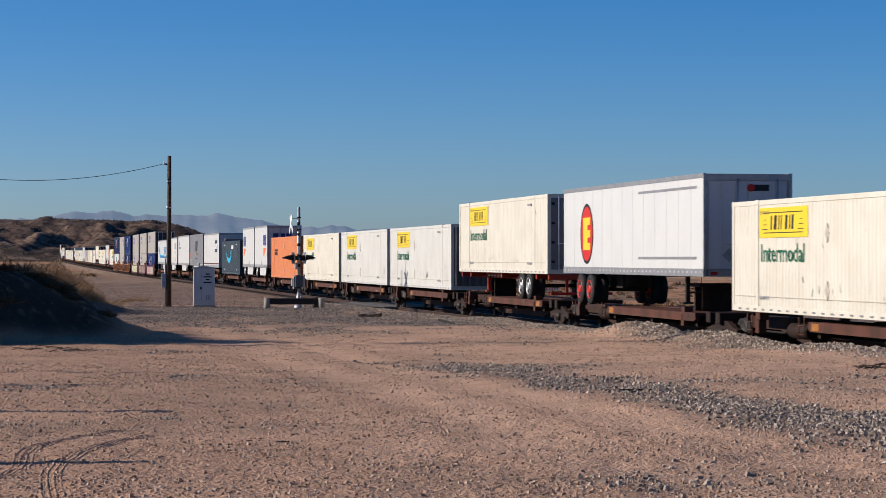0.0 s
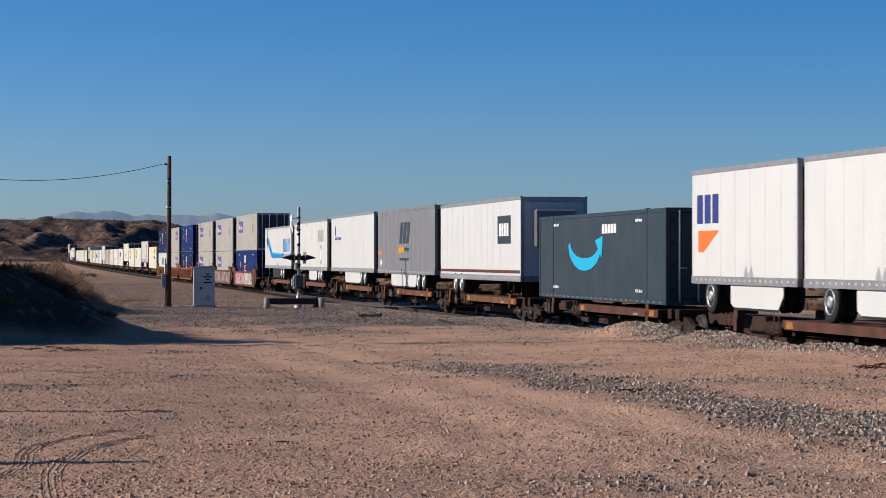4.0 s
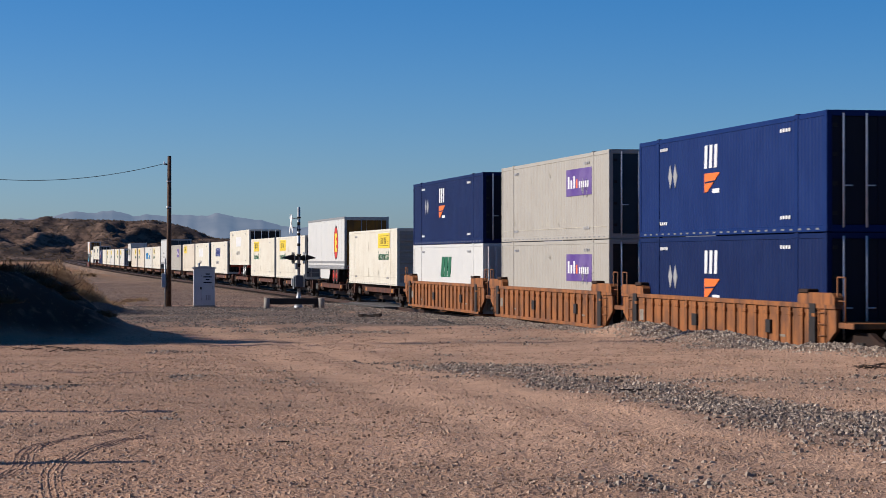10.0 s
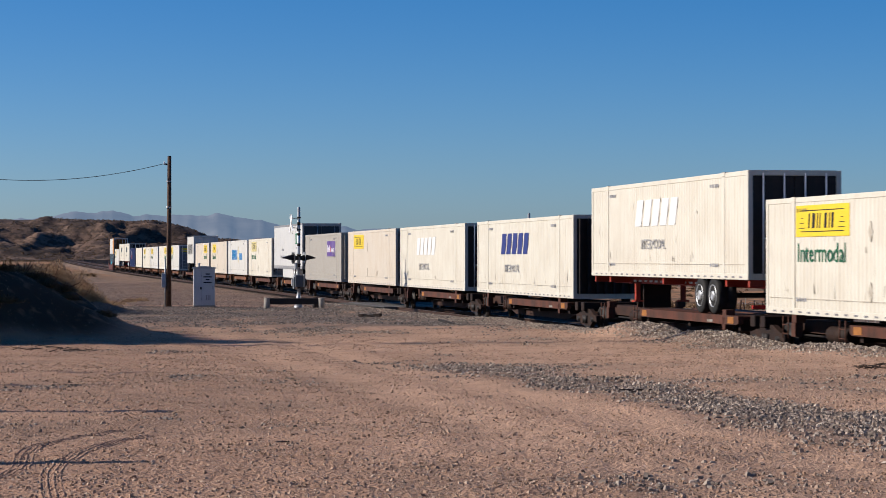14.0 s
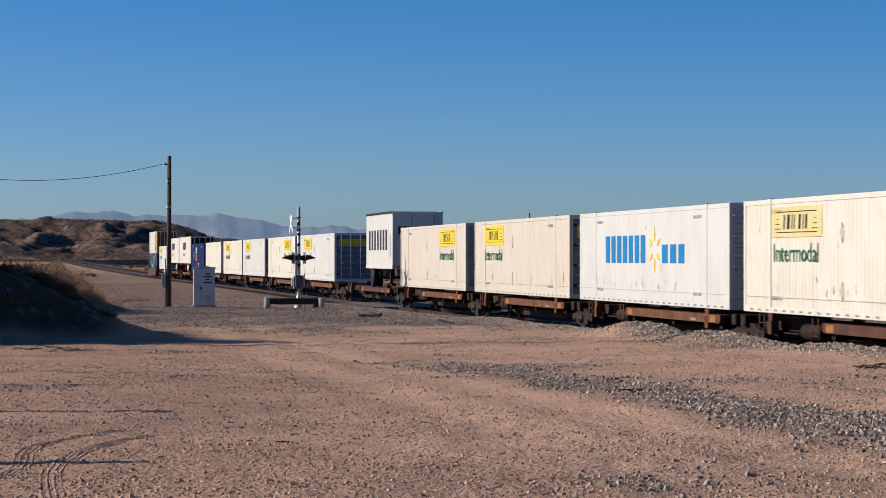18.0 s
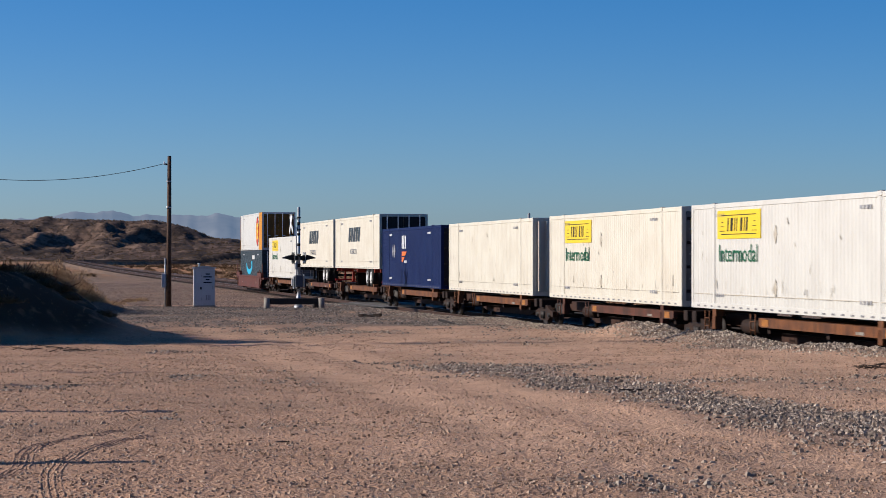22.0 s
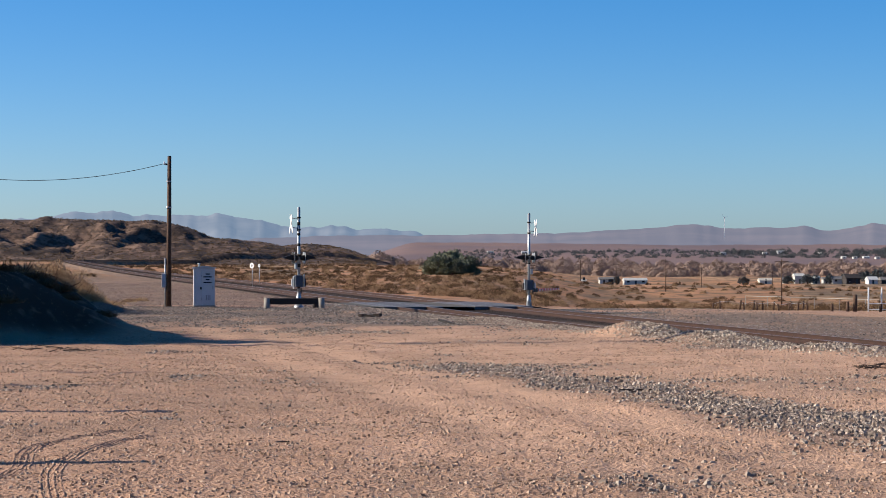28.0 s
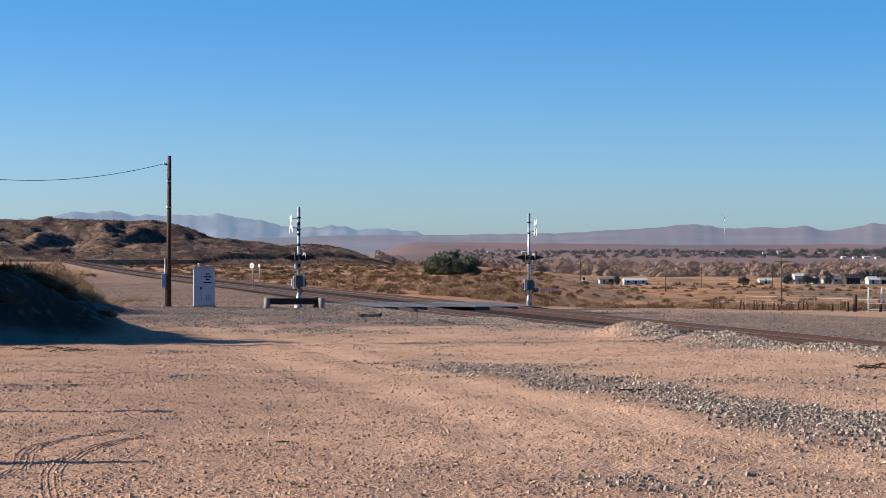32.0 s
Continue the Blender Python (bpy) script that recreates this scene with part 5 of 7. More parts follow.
for k in range(3):
    plate(c, "mark", oblong(12.55 + 0.72 * k, 2.58, 12.9 + 0.72 * k, 3.12, 0.1), white_film, layer=1)
plate(c, "code_bar", oblong(12.9, 2.15, 14.2, 2.3), grey_film)
side_text(c, "Available", 4.65, 2.05, 0.2, 1.4, grey_film)
side_text(c, "Liftgate Service", 3.9, 1.48, 0.32, 2.7, grey_film)
plate(c, "code_bar", oblong(12.4, 1.45, 14.4, 1.54), grey_film)
part("lift_gate", boxes((-1.2, 0.6, 0.0, 0.6, 2.0, 0.72), bevel=0.02), dark_steel, c, "folded dark grey lift gate")
freight_box(19.417, cream, film=pale_yellow, label="cream freight container with a sun-bleached yellow sign panel")
c = container("freight_container", 19.972, 1.1, "white freight container with blue blocks and a yellow star", white, end="ribs", ribs=False)
blocks(c, 3.4, 8.2, 1.25, 2.1, 7, azure_film, gap=0.3)
for k in range(6):
    a = k * math.pi / 3 + math.pi / 6
    d, h = 9.0 + 0.4 * math.cos(a), 1.65 + 0.4 * math.sin(a)
    plate(c, "star_ray", ((d + 0.3 * math.cos(a), h + 0.3 * math.sin(a)), (d - 0.09 * math.sin(a), h + 0.09 * math.cos(a)), (d - 0.15 * math.cos(a), h - 0.15 * math.sin(a)), (d + 0.09 * math.sin(a), h - 0.09 * math.cos(a))), yellow)
blocks(c, 9.8, 12.3, 1.25, 1.8, 3, azure_film, gap=0.3)
small_bars(c)
freight_box(20.535, cream_warm, 2.0)
freight_box(21.112, cream_warm, 10.2, label="cream freight container with a yellow sign panel near its front")
c = trailer("pup_trailer", 21.705, "short white trailer with big black blocks on side and end", white, length=8.5, wheels=(6.6,), foot=1.95, top=4.88, end_mat=white, trim=white, rim=rusty)
plate(c, "roof_edge", oblong(0.0, 3.8, 8.46, 3.92), dark_steel, length=8.5, x=-HALF - 0.013, label="dark roof edge")
blocks(c, 0.9, 7.2, 1.95, 3.0, 7, black_film, length=8.5, gap=0.38)
plate(c, "seal_strip", oblong(7.7, 1.6, 7.95, 2.7), steel, length=8.5)
for k in range(7):
    part("mark", boxes((-1.0 + 0.29 * k, -0.004, 2.75, -0.8 + 0.29 * k, 0.02, 3.15)), black_film, c)
c = freight_box(22.37, white, 2.3, end="doors", label="white ribbed freight container with silver doors and yellow signs")
freight_box(22.97, cream, 10.0, label="cream freight container with a yellow sign panel near its front")
freight_box(23.565, white, 2.4, label="white freight container with a yellow sign panel on a railcar")
freight_box(24.112, cream, 2.3)
c = container("freight_container", 24.713, 1.1, "plain cream freight container with no sign", cream, end="posts")
small_bars(c)
c = container("freight_container", 25.29, 1.1, "dark blue freight container with white blocks and an orange wedge", blue_paint)
mark_blue_carrier(c, 5.9)
small_bars(c, mat=white_film)
for t in (25.838, 26.385):
    c = chassis_box("freight_container", t, "cream freight container with slanted dark blocks on a road chassis", cream, (2.7, 4.0), red_frame if t < 26 else dark_steel, rim=white_film, end_mat=dark_steel)
    racing_marks(c, slate_paint, 5.2, 9.6, 1.5, 2.3)
    small_bars(c)
freight_box(26.953, white, 2.2)
c = container("freight_container", 27.62, 3.13, "white freight container with a yellow end and a red oval sign", clean_white, end_mat=shade_yellow)
plate(c, "yellow_panel", oblong(14.0, 0.02, 16.15, 2.89), yellow_paint, label="yellow end panel")
plate(c, "yellow_edge", oblong(0.0, 0.02, 0.2, 2.89), yellow_paint)
mark_oval(c, 12.9, 1.45)
small_bars(c)
c = container("freight_container", 27.62, 0.21, "dark slate freight container with a light blue curved mark", slate_paint)
mark_smile(c, 4.6)
small_bars(c, mat=white_film)
well_car(27.62, 18.4, (-1.75, 18.0), car_red, "oxide-red well car at the rear of the train", False, None, 0.3)

# the skeleton cars under the single boxes: leading edge, way to the next one, hitch, beam paint
SPINES = [(1.448, 0.596, 0), (2.044, 0.595, 3.2), (2.639, 0.576, 13.2), (3.215, 0.545, 0), (3.76, 0.552, 0), (4.312, 0.594, 0), (4.906, 0.6, 0), (5.506, 0.657, 0),
          (6.163, 0.612, 0), (6.775, 0.561, 3.2), (7.336, 0.556, 13.2), (7.892, 0.573, 13.2), (8.465, 0.57, 13.2), (9.035, 0.565, 13.2),
          (13.663, 0.573, 0), (14.236, 0.571, 13.2), (14.807, 0.553, 0), (15.36, 0.562, 0), (15.922, 0.596, 13.2), (16.518, 0.599, 0), (17.117, 0.559, 0), (17.676, 0.604, 0),
          (18.28, 0.565, 0), (18.845, 0.572, 13.2), (19.417, 0.555, 0), (19.972, 0.563, 0), (20.535, 0.577, 0), (21.112, 0.593, 0), (21.705, 0.665, 1.5), (22.37, 0.6, 0),
          (22.97, 0.595, 0), (23.565, 0.547, 0), (24.112, 0.601, 0), (24.713, 0.577, 0), (25.29, 0.548, 0), (25.838, 0.547, 13.2), (26.385, 0.568, 13.2), (26.953, 0.56, 0)]
ENDS = (1.448, 6.775, 13.663, 18.28, 22.37, 26.953)
for k, (t, dt, hitch) in enumerate(SPINES):
    span = round(dt * SPEED, 1)
    last = t in (9.035, 26.953) or (k + 1 < len(SPINES) and SPINES[k + 1][0] in ENDS[1:] and t not in (6.163,))
    trucks = [span - 0.9] if not last else [span - 1.9]
    if t in ENDS:
        trucks.append(0.9)
    hue = beam_orange if 6.7 < t < 9.1 or (t > 18.5 and k % 4) else beam_rust
    spine_car(t, span, trucks, hue, "weathered orange steel skeleton railcar on the near track" if hue is not beam_rust else "rust-brown steel skeleton railcar on the near track", hitch)


def train_pose(t_lead, base, t):
    s = SPEED * (t_lead - t) - 3.667
    p = on_line(s, TRACK_1, base)
    slope = math.degrees(math.atan((float(rise(s + 16)) - float(rise(s))) / 16))
    return pose(p.x, p.y, p.z, slope, 0, math.degrees(TURN))


def motions():
    for ob, t_lead, base in MOVERS:
        rows = [(float(t), train_pose(t_lead, base, t)) for t in range(0, 33, 2)]
        walk(ob, rows)


# ---- stones and vegetation as stuff ----
def spot(k, y):
    """A place y metres ahead, k metres aside for each metre ahead, on the ground."""
    return Vector((k * y, y, ground_at(k * y, y)))


def island_material(name, tones, rough=0.9):
    """A tone of its own for each loose piece."""
    m = bpy.data.materials.new(name)
    m.use_nodes = True
    n, l = m.node_tree.nodes, m.node_tree.links
    b = n["Principled BSDF"]
    b.inputs["Roughness"].default_value = rough
    b.inputs["Specular IOR Level"].default_value = 0.1
    geo = n.new("ShaderNodeNewGeometry")
    r = n.new("ShaderNodeValToRGB")
    while len(r.color_ramp.elements) < len(tones):
        r.color_ramp.elements.new(0.5)
    for k, c in enumerate(tones):
        r.color_ramp.elements[k].position = k / (len(tones) - 1)
        r.color_ramp.elements[k].color = (*c, 1)
    l.new(geo.outputs["Random Per Island"], r.inputs["Fac"])
    l.new(r.outputs["Color"], b.inputs["Base Color"])
    return m


CUBE = np.array([(-1, -1, -1), (1, -1, -1), (1, 1, -1), (-1, 1, -1), (-1, -1, 1), (1, -1, 1), (1, 1, 1), (-1, 1, 1)], float)
CUBE_F = np.array([(0, 3, 2, 1), (4, 5, 6, 7), (0, 1, 5, 4), (1, 2, 6, 5), (2, 3, 7, 6), (3, 0, 4, 7)])


def stones(name, xs, ys, sizes, mat, label, rng, sink=0.2):
    n = len(xs)
    v = CUBE[None] * (1 + 0.45 * rng.uniform(-1, 1, (n, 8, 3)))
    v[:, 4:, :2] *= 0.68
    v = v * (sizes[:, None, None] * rng.uniform(0.6, 1.25, (n, 1, 3)) * np.array([1, 1, 0.72]))
    a = rng.uniform(0, 2 * np.pi, n)
    t = rng.uniform(-0.5, 0.5, n)
    c, s = np.cos(a)[:, None], np.sin(a)[:, None]
    x, y, z = v[..., 0], v[..., 1], v[..., 2]
    x, z = x * np.cos(t)[:, None] + z * np.sin(t)[:, None], z * np.cos(t)[:, None] - x * np.sin(t)[:, None]
    v = np.stack([x * c - y * s, x * s + y * c, z], -1)
    base = np.stack([xs, ys, ground_z(xs, ys) + sizes * (0.5 - sink)], -1)
    v = (v + base[:, None]).reshape(-1, 3)
    f = (CUBE_F[None] + (np.arange(n) * 8)[:, None, None]).reshape(-1, 4)
    return tagged(new(name, grid_mesh(name, v, f, mat, smooth=False)), label, "stones", kind="stuff")


pebble_mat = island_material("mixed_pebbles", ((0.158, 0.103, 0.071), (0.332, 0.209, 0.138), (0.427, 0.288, 0.198), (0.221, 0.142, 0.099), (0.506, 0.379, 0.284), (0.284, 0.178, 0.118)))
gravel_mat = island_material("brown_grey_gravel", ((0.075, 0.06, 0.052), (0.29, 0.225, 0.18), (0.12, 0.096, 0.082), (0.4, 0.32, 0.255), (0.2, 0.145, 0.112), (0.47, 0.39, 0.315), (0.09, 0.073, 0.063)))
dark_gravel = island_material("dark_grey_gravel", ((0.059, 0.051, 0.047), (0.19, 0.158, 0.138), (0.087, 0.075, 0.067), (0.284, 0.245, 0.213), (0.134, 0.103, 0.087), (0.395, 0.348, 0.3)))
ballast_mat = island_material("pale_ballast", ((0.19, 0.15, 0.122), (0.395, 0.324, 0.253), (0.284, 0.229, 0.182), (0.49, 0.411, 0.324), (0.237, 0.182, 0.142)))


def scatter_stones():
    rng = np.random.default_rng(7)
    # pebbles over the whole yard, thicker where there is gravel
    y = 13.5 * (72 / 13.5) ** (rng.random(260000) ** 0.8)
    x = y * rng.uniform(-0.212, 0.212, len(y))
    g = gravel_amount(x, y)
    clump = smooth(fractal(x * 0.6, y * 0.5, 3, 15), -0.7, 0.8)
    keep = (rng.random(len(x)) < (0.26 * clump + 0.07) * (1 - 0.6 * np.clip(road_strip(x, y), 0, 1))) & (g < 0.6)
    x1, y1 = x[keep], y[keep]
    stones("pebbles", x1, y1, 0.0034 + 0.0105 * rng.random(len(x1)) ** 3.4 + 0.00009 * y1, pebble_mat, "scattered small pebbles on sandy ground", rng)
    keep = rng.random(len(x)) < np.clip(g * 1.4 - 0.36, 0, 0.85) * (0.25 + 0.75 * clump)
    x2, y2 = x[keep], y[keep]
    stones("gravel", x2, y2, 0.0052 + 0.017 * rng.random(len(x2)) ** 2.6 + 0.0002 * y2, gravel_mat, "loose grey crushed gravel beside the dirt road", rng)
    # dark gravel by the crossing
    y = rng.uniform(60, 116, 40000)
    x = rng.uniform(-16, 2, 40000)
    s, u = rail_frame(x, y)
    keep = (rng.random(len(x)) < np.clip(gravel_amount(x, y) * 1.3 - 0.35, 0, 0.8) * smooth(fractal(x * 0.5, y * 0.25, 3, 17), -0.7, 0.5)) & (u < 18.4)
    stones("gravel", x[keep], y[keep], 0.012 + 0.022 * rng.random(keep.sum()), dark_gravel, "dark grey gravel spread beside the level crossing", rng)
    # ballast heaps and shoulders along the near track
    n = 26000
    s = 40 + 84 * rng.random(n) ** 1.15
    u = 15.6 + 3.0 * rng.random(n)
    p = np.outer(u, np.array(SIDE)) + np.outer(s, np.array(DIR))
    keep = rng.random(n) < smooth(u, 15.4, 16.5) * smooth(u, 18.8, 18.2) * (0.12 + 0.88 * np.clip(heaps(s) * 1.5, 0, 1))
    stones("ballast", p[keep, 0], p[keep, 1], 0.012 + 0.02 * rng.random(keep.sum()), ballast_mat, "pale crushed-rock ballast heaped along the track", rng)
    n = 10000
    s = 40 + 90 * rng.random(n)
    u = 27.0 + 14 * rng.random(n) ** 1.3
    p = np.outer(u, np.array(SIDE)) + np.outer(s, np.array(DIR))
    stones("ballast", p[:, 0], p[:, 1], 0.014 + 0.02 * rng.random(n), dark_gravel, "grey crushed-rock ballast between and beyond the tracks", rng)


scatter_stones()


def embankment_stones():
    """Pinkish crushed rock on the slope that falls from the tracks behind the crossing."""
    rng = np.random.default_rng(19)
    s, u = 112 + 150 * rng.random(15000) ** 1.2, 18 * rng.random(15000) ** 0.8
    p = np.outer(u, np.array(SIDE)) + np.outer(s, np.array(DIR))
    pink = island_material("pinkish_crushed_rock", ((0.11, 0.075, 0.068), (0.22, 0.15, 0.128), (0.15, 0.103, 0.09), (0.27, 0.188, 0.158), (0.19, 0.13, 0.11)))
    stones("crushed_rock", p[:, 0], p[:, 1], 0.008 + 0.034 * rng.random(15000) ** 2.4, pink, "pinkish crushed rock on the track embankment", rng)


embankment_stones()


def tuft(rng, centre, radius, height, count, leaf, squash=0.5, flat=False):
    """Small leaf blades thrown round a bush's stems; returns vertices and triangles."""
    d = rng.normal(size=(count, 3))
    d /= np.linalg.norm(d, axis=1)[:, None]
    d[:, 2] = np.abs(d[:, 2])
    lump = 0.75 + 0.25 * np.sin(d[:, 0] * 5 + centre[0] * 3) * np.cos(d[:, 1] * 4 + centre[1])
    rad = (0.35 + 0.65 * rng.random(count) ** 0.5) * lump
    p = d * rad[:, None] * np.array([radius, radius, height]) + np.asarray(centre)
    a = rng.normal(size=(count, 3))
    a /= np.linalg.norm(a, axis=1)[:, None]
    b = np.cross(a, d)
    b /= np.linalg.norm(b, axis=1)[:, None] + 1e-6
    size = leaf * (0.5 + rng.random(count))[:, None]
    v = np.stack([p - b * size * squash, p + b * size * squash, p + (a * 0.5 + d) * size * 1.2], 1).reshape(-1, 3)
    return v


def tri_object(name, verts, mat, label, category, kind="stuff", parent=None):
    f = np.arange(len(verts)).reshape(-1, 3)
    me = grid_mesh(name, verts, f, mat, smooth=False)
    ob = new(name, me)
    if parent:
        ob.parent = parent
        return tagged(ob, label)
    return tagged(ob, label, category, kind=kind)


tan_leaf = island_material("pale_tan_brush", ((0.36, 0.235, 0.135), (0.46, 0.31, 0.18), (0.29, 0.18, 0.1), (0.5, 0.35, 0.21)))
dry_leaf = island_material("dry_brush", ((0.241, 0.148, 0.0808), (0.322, 0.208, 0.117), (0.174, 0.107, 0.0603), (0.37, 0.248, 0.145)))
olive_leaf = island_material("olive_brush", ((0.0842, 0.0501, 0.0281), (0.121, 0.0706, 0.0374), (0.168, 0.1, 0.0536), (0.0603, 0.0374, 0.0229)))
hill_leaf = island_material("brown_hill_brush", ((0.118, 0.079, 0.047), (0.158, 0.103, 0.063), (0.095, 0.063, 0.04)))
green_leaf = island_material("grey_green_leaves", ((0.103, 0.115, 0.075), (0.166, 0.174, 0.118), (0.126, 0.134, 0.091), (0.221, 0.221, 0.158)))
# bluish-grey tones: haze of the distance painted into the leaf colours
dark_tree = island_material("far_hazed_trees", ((0.0603, 0.0675, 0.0711), (0.0819, 0.0891, 0.0891), (0.0675, 0.0747, 0.0783)))


twig_crowns = island_material("soft_bare_crowns", ((0.25, 0.175, 0.14), (0.27, 0.19, 0.152), (0.22, 0.155, 0.127), (0.29, 0.205, 0.16)), 1.0)


def puff(rng, centre, r, h, count, leaf):
    """A far crown: small twig clusters that lie on a rounded, uneven outline and face outward."""
    d = rng.normal(size=(count, 3))
    d /= np.linalg.norm(d, axis=1)[:, None]
    d[:, 2] = np.abs(d[:, 2])
    turn = rng.uniform(0, 6.28)
    uneven = 0.82 + 0.18 * np.sin(np.arctan2(d[:, 1], d[:, 0]) * 3 + turn) + rng.uniform(-0.12, 0.08, count)
    p = d * uneven[:, None] * np.array([r, r, h]) + np.asarray(centre)
    face = d + 0.35 * rng.normal(size=(count, 3))
    a = np.cross(face, rng.normal(size=(count, 3)))
    a /= np.linalg.norm(a, axis=1)[:, None]
    b = np.cross(face, a)
    b /= np.linalg.norm(b, axis=1)[:, None]
    size = leaf * (0.6 + 0.8 * rng.random(count))[:, None]
    return np.stack([p - a * size, p + a * size * 0.9 - b * size * 0.4, p + b * size], 1).reshape(-1, 3)


def spread(rng, n, y0, y1, k0, k1):
    """Random places ahead, with the ground's height at each."""
    y, k = rng.uniform(y0, y1, n), rng.uniform(k0, k1, n)
    return zip(y, k, ground_z(k * y, y))


def scatter_brush():
    rng = np.random.default_rng(11)
    out = {"dry": [], "olive": []}
    ys = 124 * (1000 / 124) ** (rng.random(9000) ** 0.85)
    ks = rng.uniform(-0.175, 0.2, 9000)
    xs = ks * ys
    us = rail_frame(xs, ys)[1]
    px = 784 + 3980 * ks
    keep = ((us < 12) & (rng.random(9000) < 0.4)) | (us > 33)
    keep &= ~((us < 17.5) & (ys < 280) & (px > 150))
    keep &= ~((px > 980) & ((ys < 137) | (rng.random(9000) < np.where(ys < 420, 0.45, 0.72))))
    xs, ys = xs[keep][:1900], ys[keep][:1900]
    for x, y, z in zip(xs, ys, ground_z(xs, ys)):
        r = rng.uniform(0.3, 0.85) * (1.0 + y / 900)
        h = r * rng.uniform(0.55, 0.9)
        n = int(np.interp(y, (120, 300, 1000), (700, 300, 110)))
        out["dry" if rng.random() < 0.45 else "olive"].append(tuft(rng, (x, y, z - 0.02), r, h, n, np.interp(y, (120, 300, 1000), (0.05, 0.085, 0.19)) * r))
    tri_object("dry_desert_brush", np.concatenate(out["dry"]), dry_leaf, "dry tan desert brush on the open land", "brush")
    tri_object("olive_desert_brush", np.concatenate(out["olive"]), olive_leaf, "dark olive desert brush on the open land", "brush")
    # brush on the far hills
    vs = []
    for y, k, z in spread(rng, 6500, 1060, 1500, -0.2, -0.03):
        r = rng.uniform(0.35, 1.1)
        vs.append(tuft(rng, (k * y, y, z), r, r * 0.6, 18, 0.34 * r))
    tri_object("hill_brush", np.concatenate(vs), hill_leaf, "dark brush dotted over the far hills", "brush")
    # bare trees along the river bed and the dark rows of trees behind
    vs = []
    for y, k, z in spread(rng, 620, 1330, 2350, -0.03, 0.21):
        r = rng.uniform(2.2, 5.2) if rng.random() < 0.75 else rng.uniform(5.2, 7.0)
        vs.append(puff(rng, (k * y, y, z), r * rng.uniform(1.1, 1.7), r * rng.uniform(0.8, 1.25), 520, r * 0.11))
    tri_object("riverside_trees", np.concatenate(vs), twig_crowns, "bare reddish-brown trees along a dry river bed", "trees")
    vs = []
    for y, k, z in spread(rng, 560, 2750, 3250, 0.0, 0.21):
        r = rng.uniform(3.0, 6.5) * (0.6 + 2.6 * max(0.0, k - 0.05))
        vs.append(tuft(rng, (k * y, y, z), r * 1.1, r * rng.uniform(0.8, 1.7), 230, r * 0.1, 0.8))
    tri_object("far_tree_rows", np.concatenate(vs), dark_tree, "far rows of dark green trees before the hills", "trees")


scatter_brush()


def bush(k, y, r, h, mat, label, leaf=0.045, seed=1, name="bush"):
    count = 8000 if h > 1.3 else 4800 if h > 0.6 else 1300
    rng = np.random.default_rng(seed)
    p = spot(k, y)
    t = thing(name, Matrix.Translation(p), label, "bush", "bushes by the bank")
    v = []
    for _ in range(7):
        a, q = rng.uniform(0, 6.28), rng.uniform(0, 0.55)
        v.append(tuft(rng, (q * r * math.cos(a), q * r * math.sin(a), -0.05), r * rng.uniform(0.5, 0.8), h * rng.uniform(0.75, 1.0), count // 7, leaf if h < 1 else 0.055 if h < 2 else 0.09, 0.3))
    tri_object("foliage", np.concatenate(v), mat, "", "", parent=t)
    bm = bmesh.new()
    for i in range(9):
        a, q = rng.uniform(0, 6.28), rng.uniform(0.3, 0.8)
        bm_tube(bm, (0, 0, -0.1), (q * r * math.cos(a), q * r * math.sin(a), h * rng.uniform(0.5, 0.9)), 0.02, 0.006, n=5)
    part("branching_stem", bm, pole_wood, t)
    return t


# tall ones: unseen left of the view, added to throw shadows on the sand
DARK_BUSHES = ((-0.2, 61, 1.0, 0.25), (-0.234, 57.8, 1.1, 2.2), (-0.231, 59.4, 1.0, 1.9), (-0.226, 62.5, 1.1, 1.7), (-0.229, 60.4, 1.1, 1.9), (-0.222, 65.0, 1.1, 1.5),
               (-0.22, 67.6, 1.1, 1.2), (-0.219, 70.5, 1.1, 1.1), (-0.24, 58.6, 1.2, 2.2), (-0.238, 56.6, 1.0, 2.1), (-0.168, 66.5, 0.8, 0.22), (-0.176, 65.5, 0.7, 0.3),
               (-0.161, 66, 0.6, 0.22), (-0.17, 67.5, 0.8, 0.28), (-0.183, 66, 0.8, 0.3), (-0.196, 64, 0.8, 0.3), (-0.153, 66.5, 0.6, 0.2), (-0.227, 110, 2.0, 4.7), (-0.228, 114.5, 2.0, 4.6))
DRY_BUSHES = ((-0.1865, 67.5, 0.75, 0.42), (-0.181, 68.5, 0.6, 0.36), (-0.178, 98, 1.3, 1.2), (-0.174, 97, 1.3, 1.36), (-0.1705, 101, 1.2, 1.44), (-0.167, 99, 1.2, 1.28), (-0.164, 103, 1.2, 1.28),
              (-0.161, 100, 1.1, 1.08), (-0.158, 104, 1.1, 1.04), (-0.1555, 101, 1, 0.84), (-0.153, 105, 1, 0.72), (-0.151, 102, 0.9, 0.56), (-0.149, 106, 0.8, 0.48),
              (-0.173, 108, 1.1, 1.68), (-0.168, 109, 1, 1.52), (-0.163, 108, 1, 1.28), (-0.145, 118, 0.7, 0.35), (-0.14, 126, 0.8, 0.35), (-0.134, 133, 0.7, 0.3))
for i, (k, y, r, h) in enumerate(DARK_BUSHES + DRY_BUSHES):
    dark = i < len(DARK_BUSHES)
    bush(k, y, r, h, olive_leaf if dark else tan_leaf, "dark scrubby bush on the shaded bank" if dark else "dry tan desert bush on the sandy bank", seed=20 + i)


